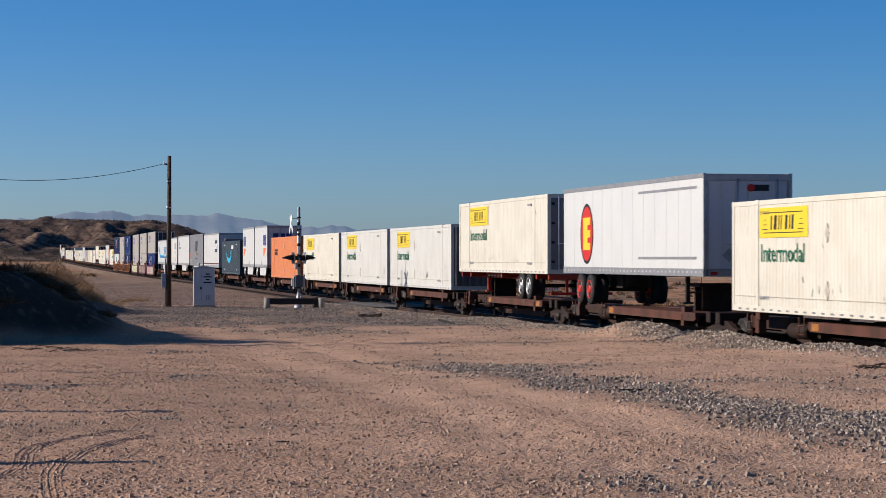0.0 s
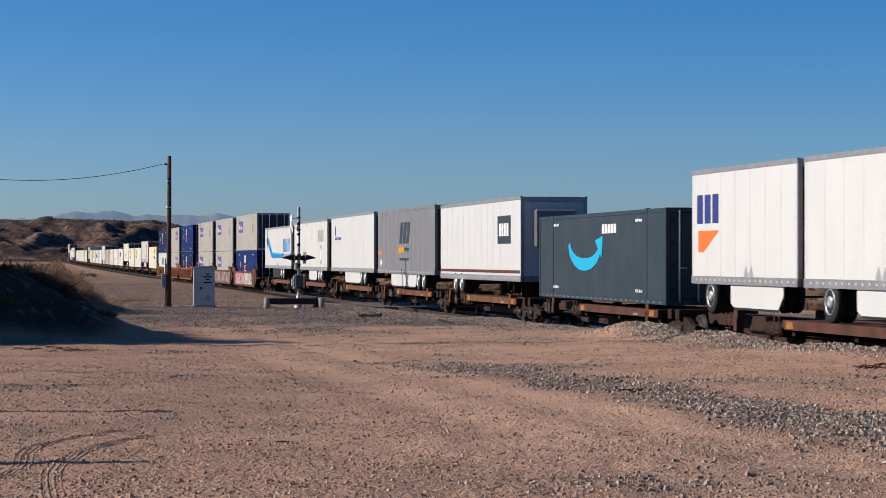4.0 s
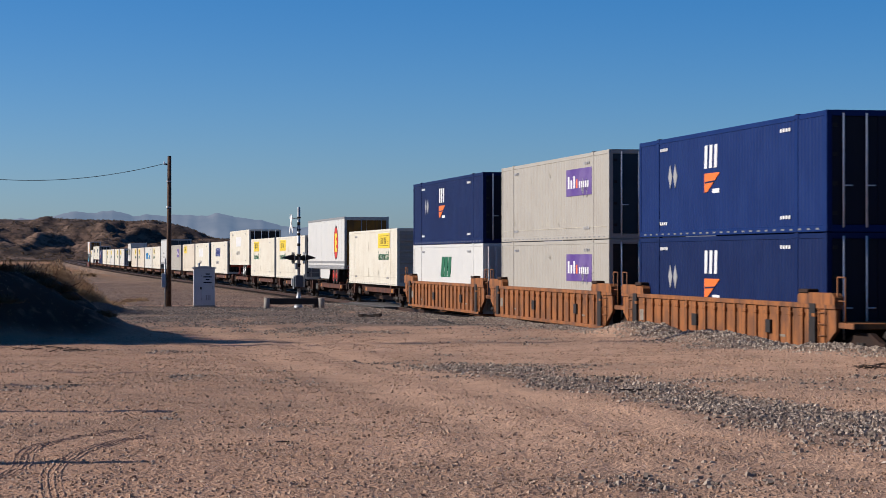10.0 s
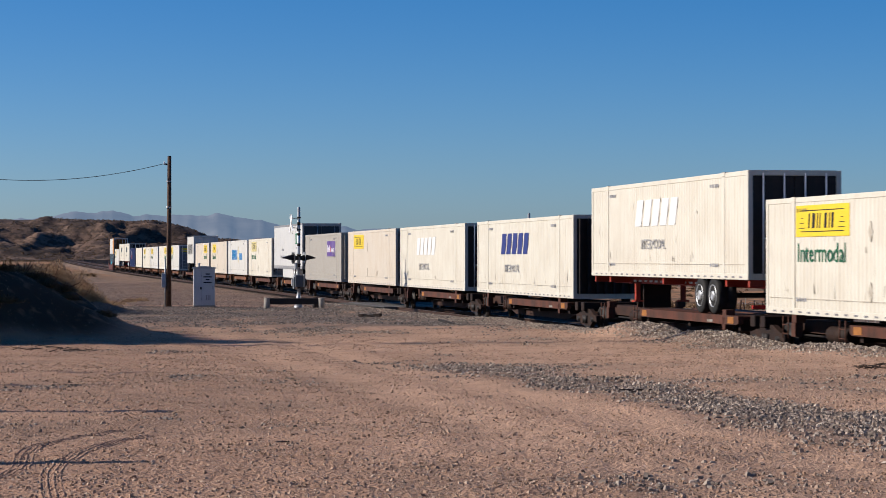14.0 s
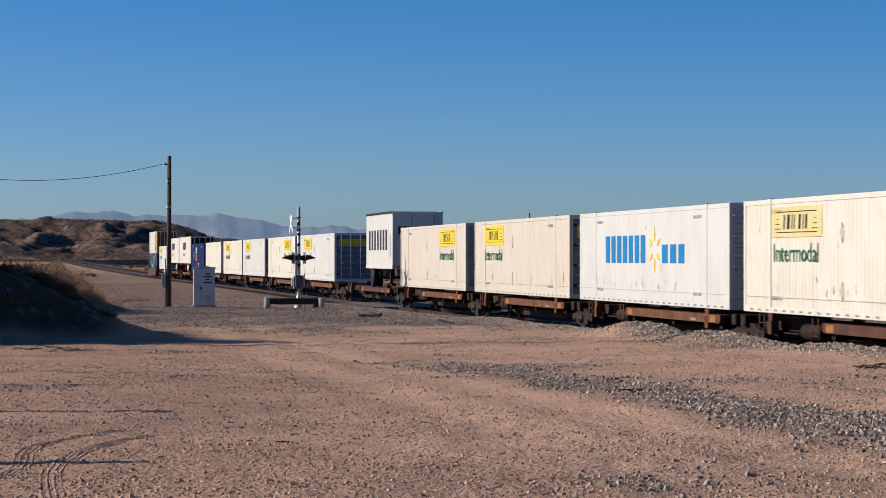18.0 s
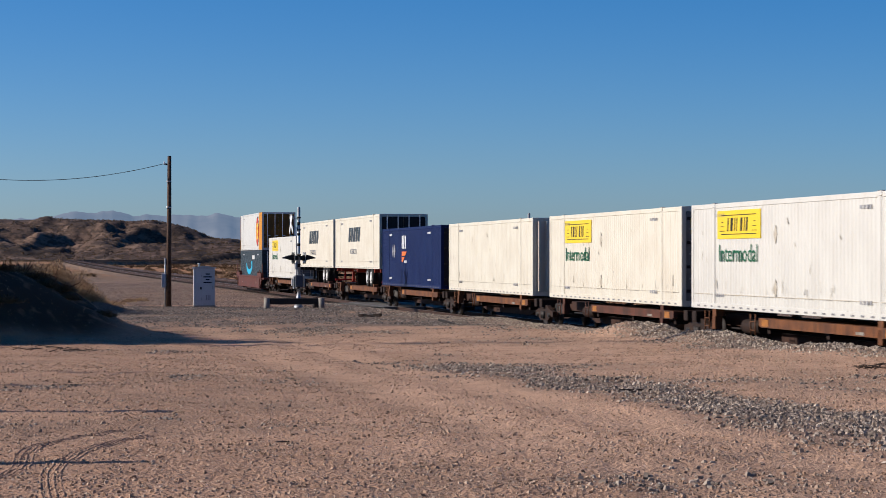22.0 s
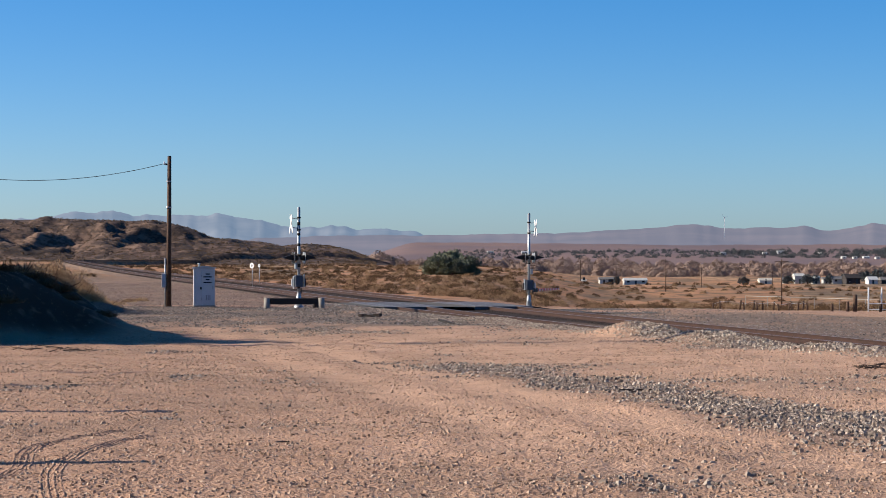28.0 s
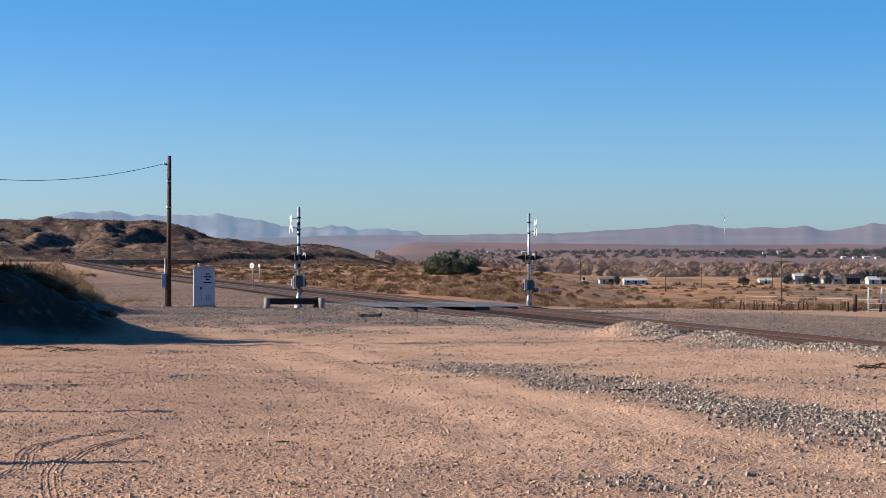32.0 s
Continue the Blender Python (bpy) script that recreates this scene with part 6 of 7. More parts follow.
def tree(k, y, crown_w, crown_h, mat, label, seed, name="tree", count=2600):
    rng = np.random.default_rng(seed)
    p = spot(k, y)
    t = thing(name, Matrix.Translation(p), label, "tree", "trees in the valley")
    bm = bmesh.new()
    bm_tube(bm, (0, 0, -0.3), (0, 0, crown_h * 0.5), crown_h * 0.06, crown_h * 0.035, n=8)
    for i in range(7):
        a = i * 0.9
        bm_tube(bm, (0, 0, crown_h * 0.25), (crown_w * 0.35 * math.cos(a), crown_w * 0.35 * math.sin(a), crown_h * rng.uniform(0.5, 0.8)), crown_h * 0.03, crown_h * 0.01, n=6)
    part("trunk", bm, pole_wood, t)
    v = []
    for _ in range(22 if count < 5000 else 40):
        a, q = rng.uniform(0, 6.28), rng.uniform(0, 0.8)
        c = (q * crown_w / 2 * math.cos(a), q * crown_w / 2 * math.sin(a), crown_h * rng.uniform(0.05, 0.58) * (1.15 - q * 0.6))
        v.append(tuft(rng, c, crown_w * rng.uniform(0.15, 0.25), crown_h * rng.uniform(0.28, 0.45), count // (22 if count < 5000 else 40), crown_h * (0.034 if count > 5000 else 0.07), 0.6))
    tri_object("crown", np.concatenate(v), mat, "", "", parent=t)
    return t


tree(0.0045, 440, 12.4, 6.2, green_leaf, "broad grey-green tree standing alone in the brush", 3, count=44000)
for i, (k, y, w, h) in enumerate(((0.1337, 960, 5, 4.4), (0.1535, 1000, 6, 5), (0.162, 1010, 7, 5), (0.165, 1015, 5, 5), (0.172, 1005, 6, 5), (0.178, 1008, 6, 5), (0.0775, 930, 3.5, 4.2), (0.188, 1010, 9, 7), (0.1935, 1000, 12, 8), (0.2, 1010, 12, 8))):
    tree(k, y, w, h, dark_tree, "dark green tree beside the far houses", 40 + i, count=1500)


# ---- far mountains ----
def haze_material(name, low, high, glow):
    """Far slopes seen through air: a muted tone, with haze painted in as glow."""
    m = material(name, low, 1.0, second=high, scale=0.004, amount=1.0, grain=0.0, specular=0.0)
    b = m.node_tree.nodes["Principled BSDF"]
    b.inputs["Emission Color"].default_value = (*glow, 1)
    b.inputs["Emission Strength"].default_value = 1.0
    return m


def mountain_range(name, crest_k, crest_h, y, base, depth, mat, label, seed, rough, relief=9):
    ks = np.linspace(crest_k[0], crest_k[-1], 520)
    h = np.interp(ks, crest_k, crest_h) + rough * fractal(ks * 160, ks * 0, 4, seed)
    rows = 18
    verts, faces = [], []
    for i in range(rows):
        f = i / (rows - 1)
        yy = y - depth * (1 - f)
        zz = base + (h - base) * (f ** 0.8) + rough * relief * f * (1 - f) * fractal(ks * 110, ks * 0 + f * 2.2, 4, seed + 5)
        verts.append(np.column_stack([ks * yy, np.full(len(ks), yy), zz]))
    n = len(ks)
    for i in range(rows - 1):
        for j in range(n - 1):
            faces.append((i * n + j, i * n + j + 1, (i + 1) * n + j + 1, (i + 1) * n + j))
    return tagged(new(name, grid_mesh(name, np.vstack(verts), faces, mat)), label, "mountains", kind="structure")


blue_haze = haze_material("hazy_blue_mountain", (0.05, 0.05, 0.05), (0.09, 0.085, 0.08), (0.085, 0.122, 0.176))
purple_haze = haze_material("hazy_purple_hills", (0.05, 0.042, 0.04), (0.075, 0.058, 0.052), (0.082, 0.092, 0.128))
Y2 = 4750
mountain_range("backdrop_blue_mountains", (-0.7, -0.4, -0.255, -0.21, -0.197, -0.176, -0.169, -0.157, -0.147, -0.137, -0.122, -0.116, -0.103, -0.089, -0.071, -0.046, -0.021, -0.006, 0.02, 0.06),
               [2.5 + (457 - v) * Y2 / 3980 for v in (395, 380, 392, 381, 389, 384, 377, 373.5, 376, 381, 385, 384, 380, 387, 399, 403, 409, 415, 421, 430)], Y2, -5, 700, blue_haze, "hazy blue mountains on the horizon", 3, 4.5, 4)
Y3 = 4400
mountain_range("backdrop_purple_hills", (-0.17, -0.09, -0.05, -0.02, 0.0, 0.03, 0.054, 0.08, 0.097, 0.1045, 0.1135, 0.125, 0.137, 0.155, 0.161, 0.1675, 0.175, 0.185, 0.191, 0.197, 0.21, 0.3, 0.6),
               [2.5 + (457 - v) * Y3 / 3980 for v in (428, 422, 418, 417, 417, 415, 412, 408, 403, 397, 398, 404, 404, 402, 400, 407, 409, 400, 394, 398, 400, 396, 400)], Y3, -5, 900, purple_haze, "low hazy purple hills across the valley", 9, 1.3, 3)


# ---- crossing furniture ----
def utility_pole(p, height, label, arms=False, box=False, stout=1.0):
    t = thing("utility_pole", Matrix.Translation(p), label, "pole", "utility poles")
    part("shaft", tubes(((0, 0, -0.4), (0.03, 0, height), 0.135 * stout, 0.095 * stout), n=14), pole_wood, t)
    part("pole_cap", tubes(((0.03, 0, height), (0.03, 0, height + 0.04), 0.1, 0.06), n=14), dark_steel, t)
    if box:
        part("meter_box", boxes((-0.34, -0.12, 0.95, -0.13, 0.1, 1.65), bevel=0.015), galvanised, t, "grey meter box")
        part("conduit", tubes(((-0.17, -0.04, -0.1), (-0.17, -0.04, 2.4), 0.035), n=8), galvanised, t, "grey steel conduit")
        part("bracket", boxes((-0.22, -0.03, height - 0.42, -0.08, 0.03, height - 0.34), bevel=0.005), dark_steel, t)
        part("insulator", tubes(((-0.22, 0, height - 0.4), (-0.22, 0, height - 0.24), 0.045, 0.03), n=8), white_film, t)
        part("step_band", tubes(((0, 0, 4.9), (0, 0, 4.98), 0.14), ((0, 0, 6.2), (0, 0, 6.26), 0.125), n=12), galvanised, t)
    if arms:
        part("cross_arm", boxes((-1.2, -0.06, height - 0.5, 1.2, 0.06, height - 0.36), bevel=0.01), pole_wood, t)
    return t


near_pole = spot(-0.1219, 112.0)
off_pole = spot(-0.2814, 56.5)
utility_pole(near_pole, 7.55 - near_pole.z, "dark weathered wooden utility pole with a meter box", box=True)
utility_pole(off_pole, 8.2, "tall stout weathered wooden utility pole beside the bank", stout=2.3)


def cable(a, b, sag, label):
    a, b = Vector(a), Vector(b)
    pts = [a.lerp(b, i / 24) - Vector((0, 0, 4 * sag * (i / 24) * (1 - i / 24))) for i in range(25)]
    bm = bmesh.new()
    rings = [[bm.verts.new(p + Vector((0, 0.016 * math.cos(j * 1.0472), 0.016 * math.sin(j * 1.0472)))) for j in range(6)] for p in pts]
    for p, q in zip(rings, rings[1:]):
        for j in range(6):
            bm.faces.new((p[j], p[(j + 1) % 6], q[(j + 1) % 6], q[j]))
    return tagged(new("overhead_wire", mesh_of("overhead_wire", bm, black)), label, "wire")


wire_pole = spot(-0.2432, 112.0)
utility_pole(wire_pole, 7.5, "weathered wooden utility pole behind the bank")
cable((near_pole.x - 0.22, near_pole.y, 7.2), (wire_pole.x, wire_pole.y, 7.25), 0.86, "thin black sagging wire between two poles")

# thick posts beyond the left of the yard, whose long shadows lie on the sand
for x, y, h in ((-7.1, 18.8, 2.3), (-8.0, 26.7, 2.3), (-9.0, 33.2, 2.3), (-9.5, 38.2, 2.3)):
    t = thing("wooden_post", Matrix.Translation((x, y, ground_at(x, y))), "weathered round wooden post standing in sand", "post", "posts beside the yard")
    part("post", tubes(((0, 0, -0.4), (0.05, 0, h), 0.12, 0.11), n=12), pole_wood, t)
    part("post_top", tubes(((0.05, 0, h), (0.05, 0, h + 0.03), 0.062, 0.05), n=12), pole_wood, t)


def relay_cabinet(p):
    t = thing("relay_cabinet", Matrix.Translation(p) @ pose(0, 0, 0, 0, 0, 7), "pale grey steel signal relay cabinet on a concrete foot", "cabinet")
    part("foot", boxes((-0.56, -0.42, -0.2, 0.56, 0.42, 0.08), bevel=0.01), concrete, t)
    part("body", boxes((-0.53, -0.38, 0.08, 0.53, 0.38, 1.95), bevel=0.015), cabinet_paint, t)
    part("roof", prism(((-0.6, 1.93), (0.6, 1.93), (0.6, 1.98), (0.1, 2.05), (-0.1, 2.05), (-0.6, 1.98)), "y", -0.46, 0.46), galvanised, t, "overhanging sheet-metal roof")
    part("vent_cap", tubes(((-0.25, 0, 2.03), (-0.25, 0, 2.17), 0.05), ((-0.25, 0, 2.15), (-0.25, 0, 2.2), 0.1, 0.05), n=10), galvanised, t)
    door = part("door", boxes((-0.14, -0.4, 0.2, 0.48, -0.38, 1.82), bevel=0.006), cabinet_paint, t)
    for k, (w, h) in enumerate(((0.2, 1.62), (0.42, 1.48), (0.2, 1.34), (0.42, 1.2))):
        part("notice_bar", boxes((0.17 - w / 2, -0.408, h, 0.17 + w / 2, -0.4, h + 0.06)), black_film, door, "dark line of a notice")
    part("handle", boxes((0.4, -0.44, 0.9, 0.44, -0.4, 1.05), bevel=0.006), galvanised, door)
    part("hinge", boxes((-0.16, -0.41, 1.5, -0.1, -0.395, 1.62)), galvanised, door)
    part("hinge", boxes((-0.16, -0.41, 0.35, -0.1, -0.395, 0.47)), galvanised, door)
    part("padlock", boxes((-0.2, -0.44, 0.88, -0.12, -0.39, 1.0), bevel=0.01), dark_steel, t)
    for k in range(3):
        part("louvre", boxes((0.08 + 0.09 * k, -0.41, 0.34, 0.13 + 0.09 * k, -0.4, 0.6)), grey_film, door)
    return t


relay_cabinet(spot(-0.1062, 113.0))


machine_grey = material("weathered_machine_grey", (0.067, 0.075, 0.095), 0.5, second=(0.103, 0.111, 0.126), scale=3.0)
dark_lens = material("dark_red_lens", (0.071, 0.009, 0.008), 0.3)


def crossing_signal(p, height, turn, label, arm=None, stripes=False):
    """A level-crossing mast with crossed boards, twin lamps and a gate machine; its front is -y before it is turned."""
    t = thing("crossing_signal", Matrix.Translation(p) @ pose(0, 0, 0, 0, 0, turn), label, "signal", "crossing signals")
    part("mast", tubes(((0, 0, 0.4), (0, 0, height), 0.075), n=14), galvanised, t)
    part("mast_cap", tubes(((0, 0, height), (0, 0, height + 0.05), 0.08, 0.04), n=14), galvanised, t)
    part("base", tubes(((0, 0, -0.1), (0, 0, 0.12), 0.24), ((0, 0, 0.12), (0, 0, 0.75), 0.17, 0.09), n=12), galvanised, t, "flared cast base")
    part("foundation", boxes((-0.4, -0.4, -0.3, 0.4, 0.4, 0.0), bevel=0.02), concrete, t)
    for z in (height - 0.5, height - 1.1, height - 2.35, height - 2.8):
        part("clamp", tubes(((0, 0, z), (0, 0, z + 0.07), 0.1), n=12), dark_steel, t)
    bracket = part("crossbuck_arm", tubes(((0, 0, height - 0.5), (0, -0.36, height - 0.5), 0.02), ((0, 0, height - 1.0), (0, -0.36, height - 0.95), 0.02), n=6), galvanised, t)
    for a in (42, -42):
        part("crossbuck_board", boxes((-0.61, -0.012, -0.115, 0.61, 0.012, 0.115), bevel=0.004), white_film, t, "white crossbuck board", at=pose(0, -0.38 + (0.014 if a > 0 else -0.014), height - 0.78, 0, a, 0))
    part("lamp_arm", tubes(((-0.66, 0, height - 2.28), (0.66, 0, height - 2.28), 0.03), n=8), dark_steel, t)
    for d in (-1, 1):
        for x in (-0.56, 0.56):
            lamp = part("lamp_housing", shared("lamp_housing%d" % d, lambda: tubes(((0, -0.1 * d, 0), (0, 0.12 * d, 0), 0.08, 0.15), n=14), black), None, t, at=pose(x * 0.45, 0.16 * d, height - 2.45))
            disc = part("background_disc", shared("background_disc%d" % d, lambda: tubes(((0, 0.0, 0), (0, 0.016 * d, 0), 0.28), n=24), black), None, lamp, "round black backing", at=pose(0, 0.12 * d, 0))
            part("hood", shared("hood%d" % d, lambda: prism([(q * d, h) for q, h in ((0.12, 0.16), (0.34, 0.12), (0.62, 0.02), (0.62, -0.02), (0.4, -0.05), (0.12, -0.13))], "x", -0.12, 0.12), dark_steel), None, lamp)
            part("lens", shared("lens%d" % d, lambda: tubes(((0, 0.15 * d, 0), (0, 0.16 * d, 0), 0.14), n=14), dark_lens), None, lamp, "dark red lens")
            part("rim", shared("disc_rim%d" % d, lambda: tubes(((0, 0.1 * d, 0), (0, 0.115 * d, 0), 0.29), n=24), galvanised), None, lamp, "pale metal back of the disc")
    part("gate_machine", boxes((-0.2, -0.2, 1.02, 0.2, 0.19, 1.6), bevel=0.03), machine_grey, t, "grey gate machine box")
    part("machine_door", boxes((-0.222, -0.15, 1.08, -0.2, 0.14, 1.54), bevel=0.01), machine_grey, t)
    for q in (-1, 1):
        part("gate_support", boxes((-0.16, q * 0.26 - 0.02, 0.98 + 0.04 * q, 0.14, q * 0.26 + 0.02, 1.6 + 0.05 * q), bevel=0.01), galvanised, t)
        part("counterweight", boxes((-0.14, q * 0.32 - 0.035, 1.06, 0.1, q * 0.32 + 0.035, 1.44), bevel=0.02), galvanised if q < 0 else dark_steel, t, "stacked counterweight plates")
    part("junction_box", boxes((-0.12, -0.2, 1.9, 0.12, -0.08, 2.2), bevel=0.015), galvanised, t)
    part("ladder_rail", tubes(((0.1, 0.1, 0.7), (0.1, 0.1, 1.0), 0.03), n=6), dark_steel, t)
    if arm:
        gate = part("gate_arm", boxes((0, -0.025, -0.06, arm, 0.025, 0.06)), white_film, t, "white gate arm with red stripes", at=pose(0.3, 0.1, 1.02, 0, 0, 0))
        for k in range(int(arm / 0.4)):
            part("red_stripe", shared("red_stripe", lambda: boxes((0, -0.029, -0.064, 0.2, 0.029, 0.064)), red_film), None, gate, "red stripe", at=pose(0.2 + 0.4 * k, 0, 0))
    if stripes:
        for k in range(7):
            part("band", shared("band", lambda: tubes(((0, 0, 0), (0, 0, 0.14), 0.079), n=14), dark_steel), None, t, at=pose(0, 0, 0.95 + 0.52 * k))
    return t


crossing_signal(spot(-0.0641, 110.5), 4.9, -78, "silver level-crossing signal mast with crossed white boards", stripes=True)
crossing_signal(spot(0.0382, 126.0), 5.28, 97, "silver level-crossing signal mast with a striped gate arm")
gate_p = spot(0.0382, 126.0)
t = thing("gate_arm_rest", Matrix.Translation(gate_p) @ pose(0, 0, 0, 0, 0, 66), "red and white striped gate arm held level", "gate arm")
part("arm", boxes((0.4, -0.3, 0.98, 3.9, -0.25, 1.09)), white_film, t)
for k in range(8):
    part("red_stripe", shared("arm_stripe", lambda: boxes((0, -0.304, 0.976, 0.22, -0.246, 1.094)), red_film), None, t, at=pose(0.6 + 0.42 * k, 0, 0))
part("arm_clamp", boxes((0.0, -0.34, 0.9, 0.5, -0.2, 1.15), bevel=0.02), dark_steel, t)

# guard beam round the foot of the near signal
g = spot(-0.0641, 109.3)
t = thing("guard_beam", Matrix.Translation(g), "low dark guard beam on stout pale pipe posts", "barrier")
for x in (-1.55, 1.1):
    part("pipe_post", tubes(((x, 0, -0.3), (x, 0, 0.5), 0.15), n=16), concrete, t, "pale concrete-filled pipe post")
part("pipe_post", tubes(((0.75, 0.9, -0.3), (0.75, 0.9, 0.5), 0.14), n=16), dark_steel, t)
part("beam", boxes((-1.4, -0.05, 0.18, 0.95, 0.08, 0.48), bevel=0.03), dark_steel, t)

# crossing panels between and beside the rails
panel_grey = material("dark_worn_panel", (0.095, 0.091, 0.091), 0.6, second=(0.142, 0.134, 0.13), scale=1.5, amount=0.6, grain=0.12)
panels = thing("crossing_panels", Matrix.Identity(4), "grey concrete level-crossing panels set between the rails", "crossing", kind="structure")
for centre in (TRACK_1, TRACK_2):
    for a, b in ((-1.55, -0.83), (-0.66, 0.66), (0.83, 1.55)):
        for k in range(5):
            p = on_line(113.5 + 2.42 * k, centre, 0.0)
            part("panel", shared("panel|%.2f" % a, lambda: boxes((a, 0, -0.17, b, 2.39, 0.005), bevel=0.012), panel_grey), None, panels, at=pose(p.x, p.y, p.z, 0, 0, math.degrees(TURN)))


def road_apron():
    """Strips of worn asphalt that lead up to the panels on both sides."""
    verts, faces = [], []
    rows = [(u, w) for u, w in ((15.6, 4.6), (17, 5.6), (18.75, 6.1))]
    rows2 = [(26.7, 6.15), (28.5, 6.2), (31, 6.0), (34, 5.6)]
    mid = 119.5
    for group in (rows, [(21.92, 6.05), (23.5, 6.05)], rows2):
        b = len(verts)
        for u, w in group:
            for sgn in (-1, 1):
                p = SIDE * u + DIR * (mid + sgn * w)
                lift = float(np.interp(u, (6, 17, 18.75, 26.7, 30, 46), (0.02, -0.02, -0.01, -0.01, -0.06, 0.03)))
                z = max(ground_at(p.x, p.y) + 0.012, lift) if u < 27 else ground_at(p.x, p.y) + 0.02
                verts.append((p.x, p.y, z))
        for i in range(len(group) - 1):
            faces.append((b + 2 * i, b + 2 * i + 1, b + 2 * i + 3, b + 2 * i + 2))
    asphalt = material("worn_asphalt", (0.067, 0.063, 0.06), 0.9, second=(0.111, 0.095, 0.079), scale=0.6, amount=0.8, grain=0.15, coords="Object")
    me = grid_mesh("road", verts, [f[::-1] for f in faces], asphalt, smooth=False)
    return tagged(new("road", me), "worn grey asphalt road over the level crossing", "road", kind="structure")


road_apron()

# two round signs seen beyond the tracks
for k, y, r in ((-0.0849, 205, 0.26), (-0.0817, 225, 0.17)):
    p = spot(k, y)
    t = thing("round_sign", Matrix.Translation(p) @ pose(0, 0, 0, 0, 0, -42), "round white sign on a thin steel post", "sign", "round signs")
    z = 2.5 - 13.5 * y / 3980 - p.z
    part("post", tubes(((0, 0.03, -0.3), (0, 0.03, z), 0.03), n=8), galvanised, t)
    part("disc", tubes(((0, 0, z), (0, -0.02, z), r), n=24), white_film, t)
    part("mark", tubes(((0, -0.02, z), (0, -0.024, z), r * 0.45), n=16), grey_film, t)

# ---- the far side: fences, poles, houses ----
ks = (0.1201, 0.1234, 0.1317, 0.1342, 0.1377, 0.1397, 0.1422, 0.1467, 0.1497, 0.1535, 0.1553, 0.1578, 0.1598, 0.1623)
fence = thing("wire_fence", Matrix.Identity(4), "old wire fence on short leaning wooden posts", "fence")
tops = []
for i, k in enumerate(ks):
    p = spot(k, 133 + 4 * math.sin(i * 2.2))
    h = 0.38 + 0.22 * abs(math.sin(i * 5.1))
    lean = 0.12 * math.sin(i * 3.7)
    part("post", tubes(((p.x, p.y, p.z - 0.2), (p.x + lean, p.y, p.z + h), 0.06, 0.05), n=7), pole_wood, fence)
    tops.append((p.x + lean, p.y, p.z + h - 0.1))
for a, b in zip(tops, tops[1:]):
    part("wire", tubes((a, b, 0.008), n=4), galvanised, fence)
for k, h, r in ((0.1729, 0.42, 0.09), (0.1799, 0.55, 0.1), (0.1832, 0.95, 0.13), (0.1945, 0.42, 0.09)):
    p = spot(k, 128)
    t = thing("stub_post", Matrix.Translation(p), "thick dark timber post standing in sand", "post", "timber posts")
    part("post", tubes(((0, 0, -0.3), (0, 0, h), r, r * 0.93), n=10), pole_wood, t)
    part("post_top", tubes(((0, 0, h), (0, 0, h + 0.02), r * 0.93, r * 0.8), n=10), pole_wood, t)
p = spot(0.1891, 128.5)
gate = thing("pipe_gate", Matrix.Translation(p), "white steel pipe gate beside the road", "gate")
for x in (0.0, 0.75):
    part("upright", tubes(((x, 0, -0.2), (x, 0, 1.38), 0.045), n=8), white_film, gate)
for z in (0.12, 0.45):
    part("rail", tubes(((0, 0, z), (2.6, 0.1, z), 0.03), n=8), white_film, gate)

pipe = thing("pipe_fence", Matrix.Identity(4), "long pale steel pipe rail on thin posts", "fence")
ends = [Vector((k * y, y, 2.5 - v * y / 3980)) for k, y, v in ((0.1345, 172, 67), (0.166, 162, 70.5), (0.2, 150, 75))]
for a, b in zip(ends, ends[1:]):
    part("rail", tubes((a, b, 0.024), n=6), concrete, pipe)
for i in range(7):
    p = ends[0].lerp(ends[2], i / 6)
    part("post", tubes(((p.x, p.y, ground_at(p.x, p.y) - 0.2), p, 0.02), n=6), concrete, pipe)

for k, y, h in ((0.1505, 390, 8.0), (0.099, 560, 8.0), (0.0611, 860, 8.0), (0.0769, 800, 8.2), (0.1148, 830, 7.8), (0.1465, 900, 6.0)):
    p = spot(k, y)
    utility_pole(p, h, "brown wooden power pole with a cross-arm in the valley", arms=True)


def house(k, y, w, d, h, wall, roof, label, ridge=0.3, door=True, turn=8, name="house"):
    if y < 2000:
        w, d, h = w * 0.8, d * 0.75, h * 0.72
    p = spot(k, y)
    t = thing(name, Matrix.Translation(p) @ pose(0, 0, 0, 0, 0, turn), label, "building", "far houses")
    part("wall", boxes((-w / 2, -d / 2, -0.6, w / 2, d / 2, h)), wall, t)
    r = part("roof", prism(((-d / 2 - 0.3, h), (d / 2 + 0.3, h), (d / 2 + 0.3, h + 0.15), (0, h + 0.15 + ridge * d), (-d / 2 - 0.3, h + 0.15)), "x", -w / 2 - 0.3, w / 2 + 0.3), roof, t)
    n = max(1, int(w / 3.2))
    for i in range(n):
        x = -w / 2 + (i + 0.5) * w / n
        if door and i == n // 2:
            part("door", boxes((x - 0.45, -d / 2 - 0.03, 0.0, x + 0.45, -d / 2 + 0.02, 2.05)), slate_paint, t)
        else:
            win = part("window", boxes((x - 0.6, -d / 2 - 0.03, 0.95, x + 0.6, -d / 2 + 0.02, 1.95)), dark_steel, t)
            part("sill", boxes((x - 0.68, -d / 2 - 0.07, 0.88, x + 0.68, -d / 2 - 0.01, 0.95)), white_film, win)
    return t


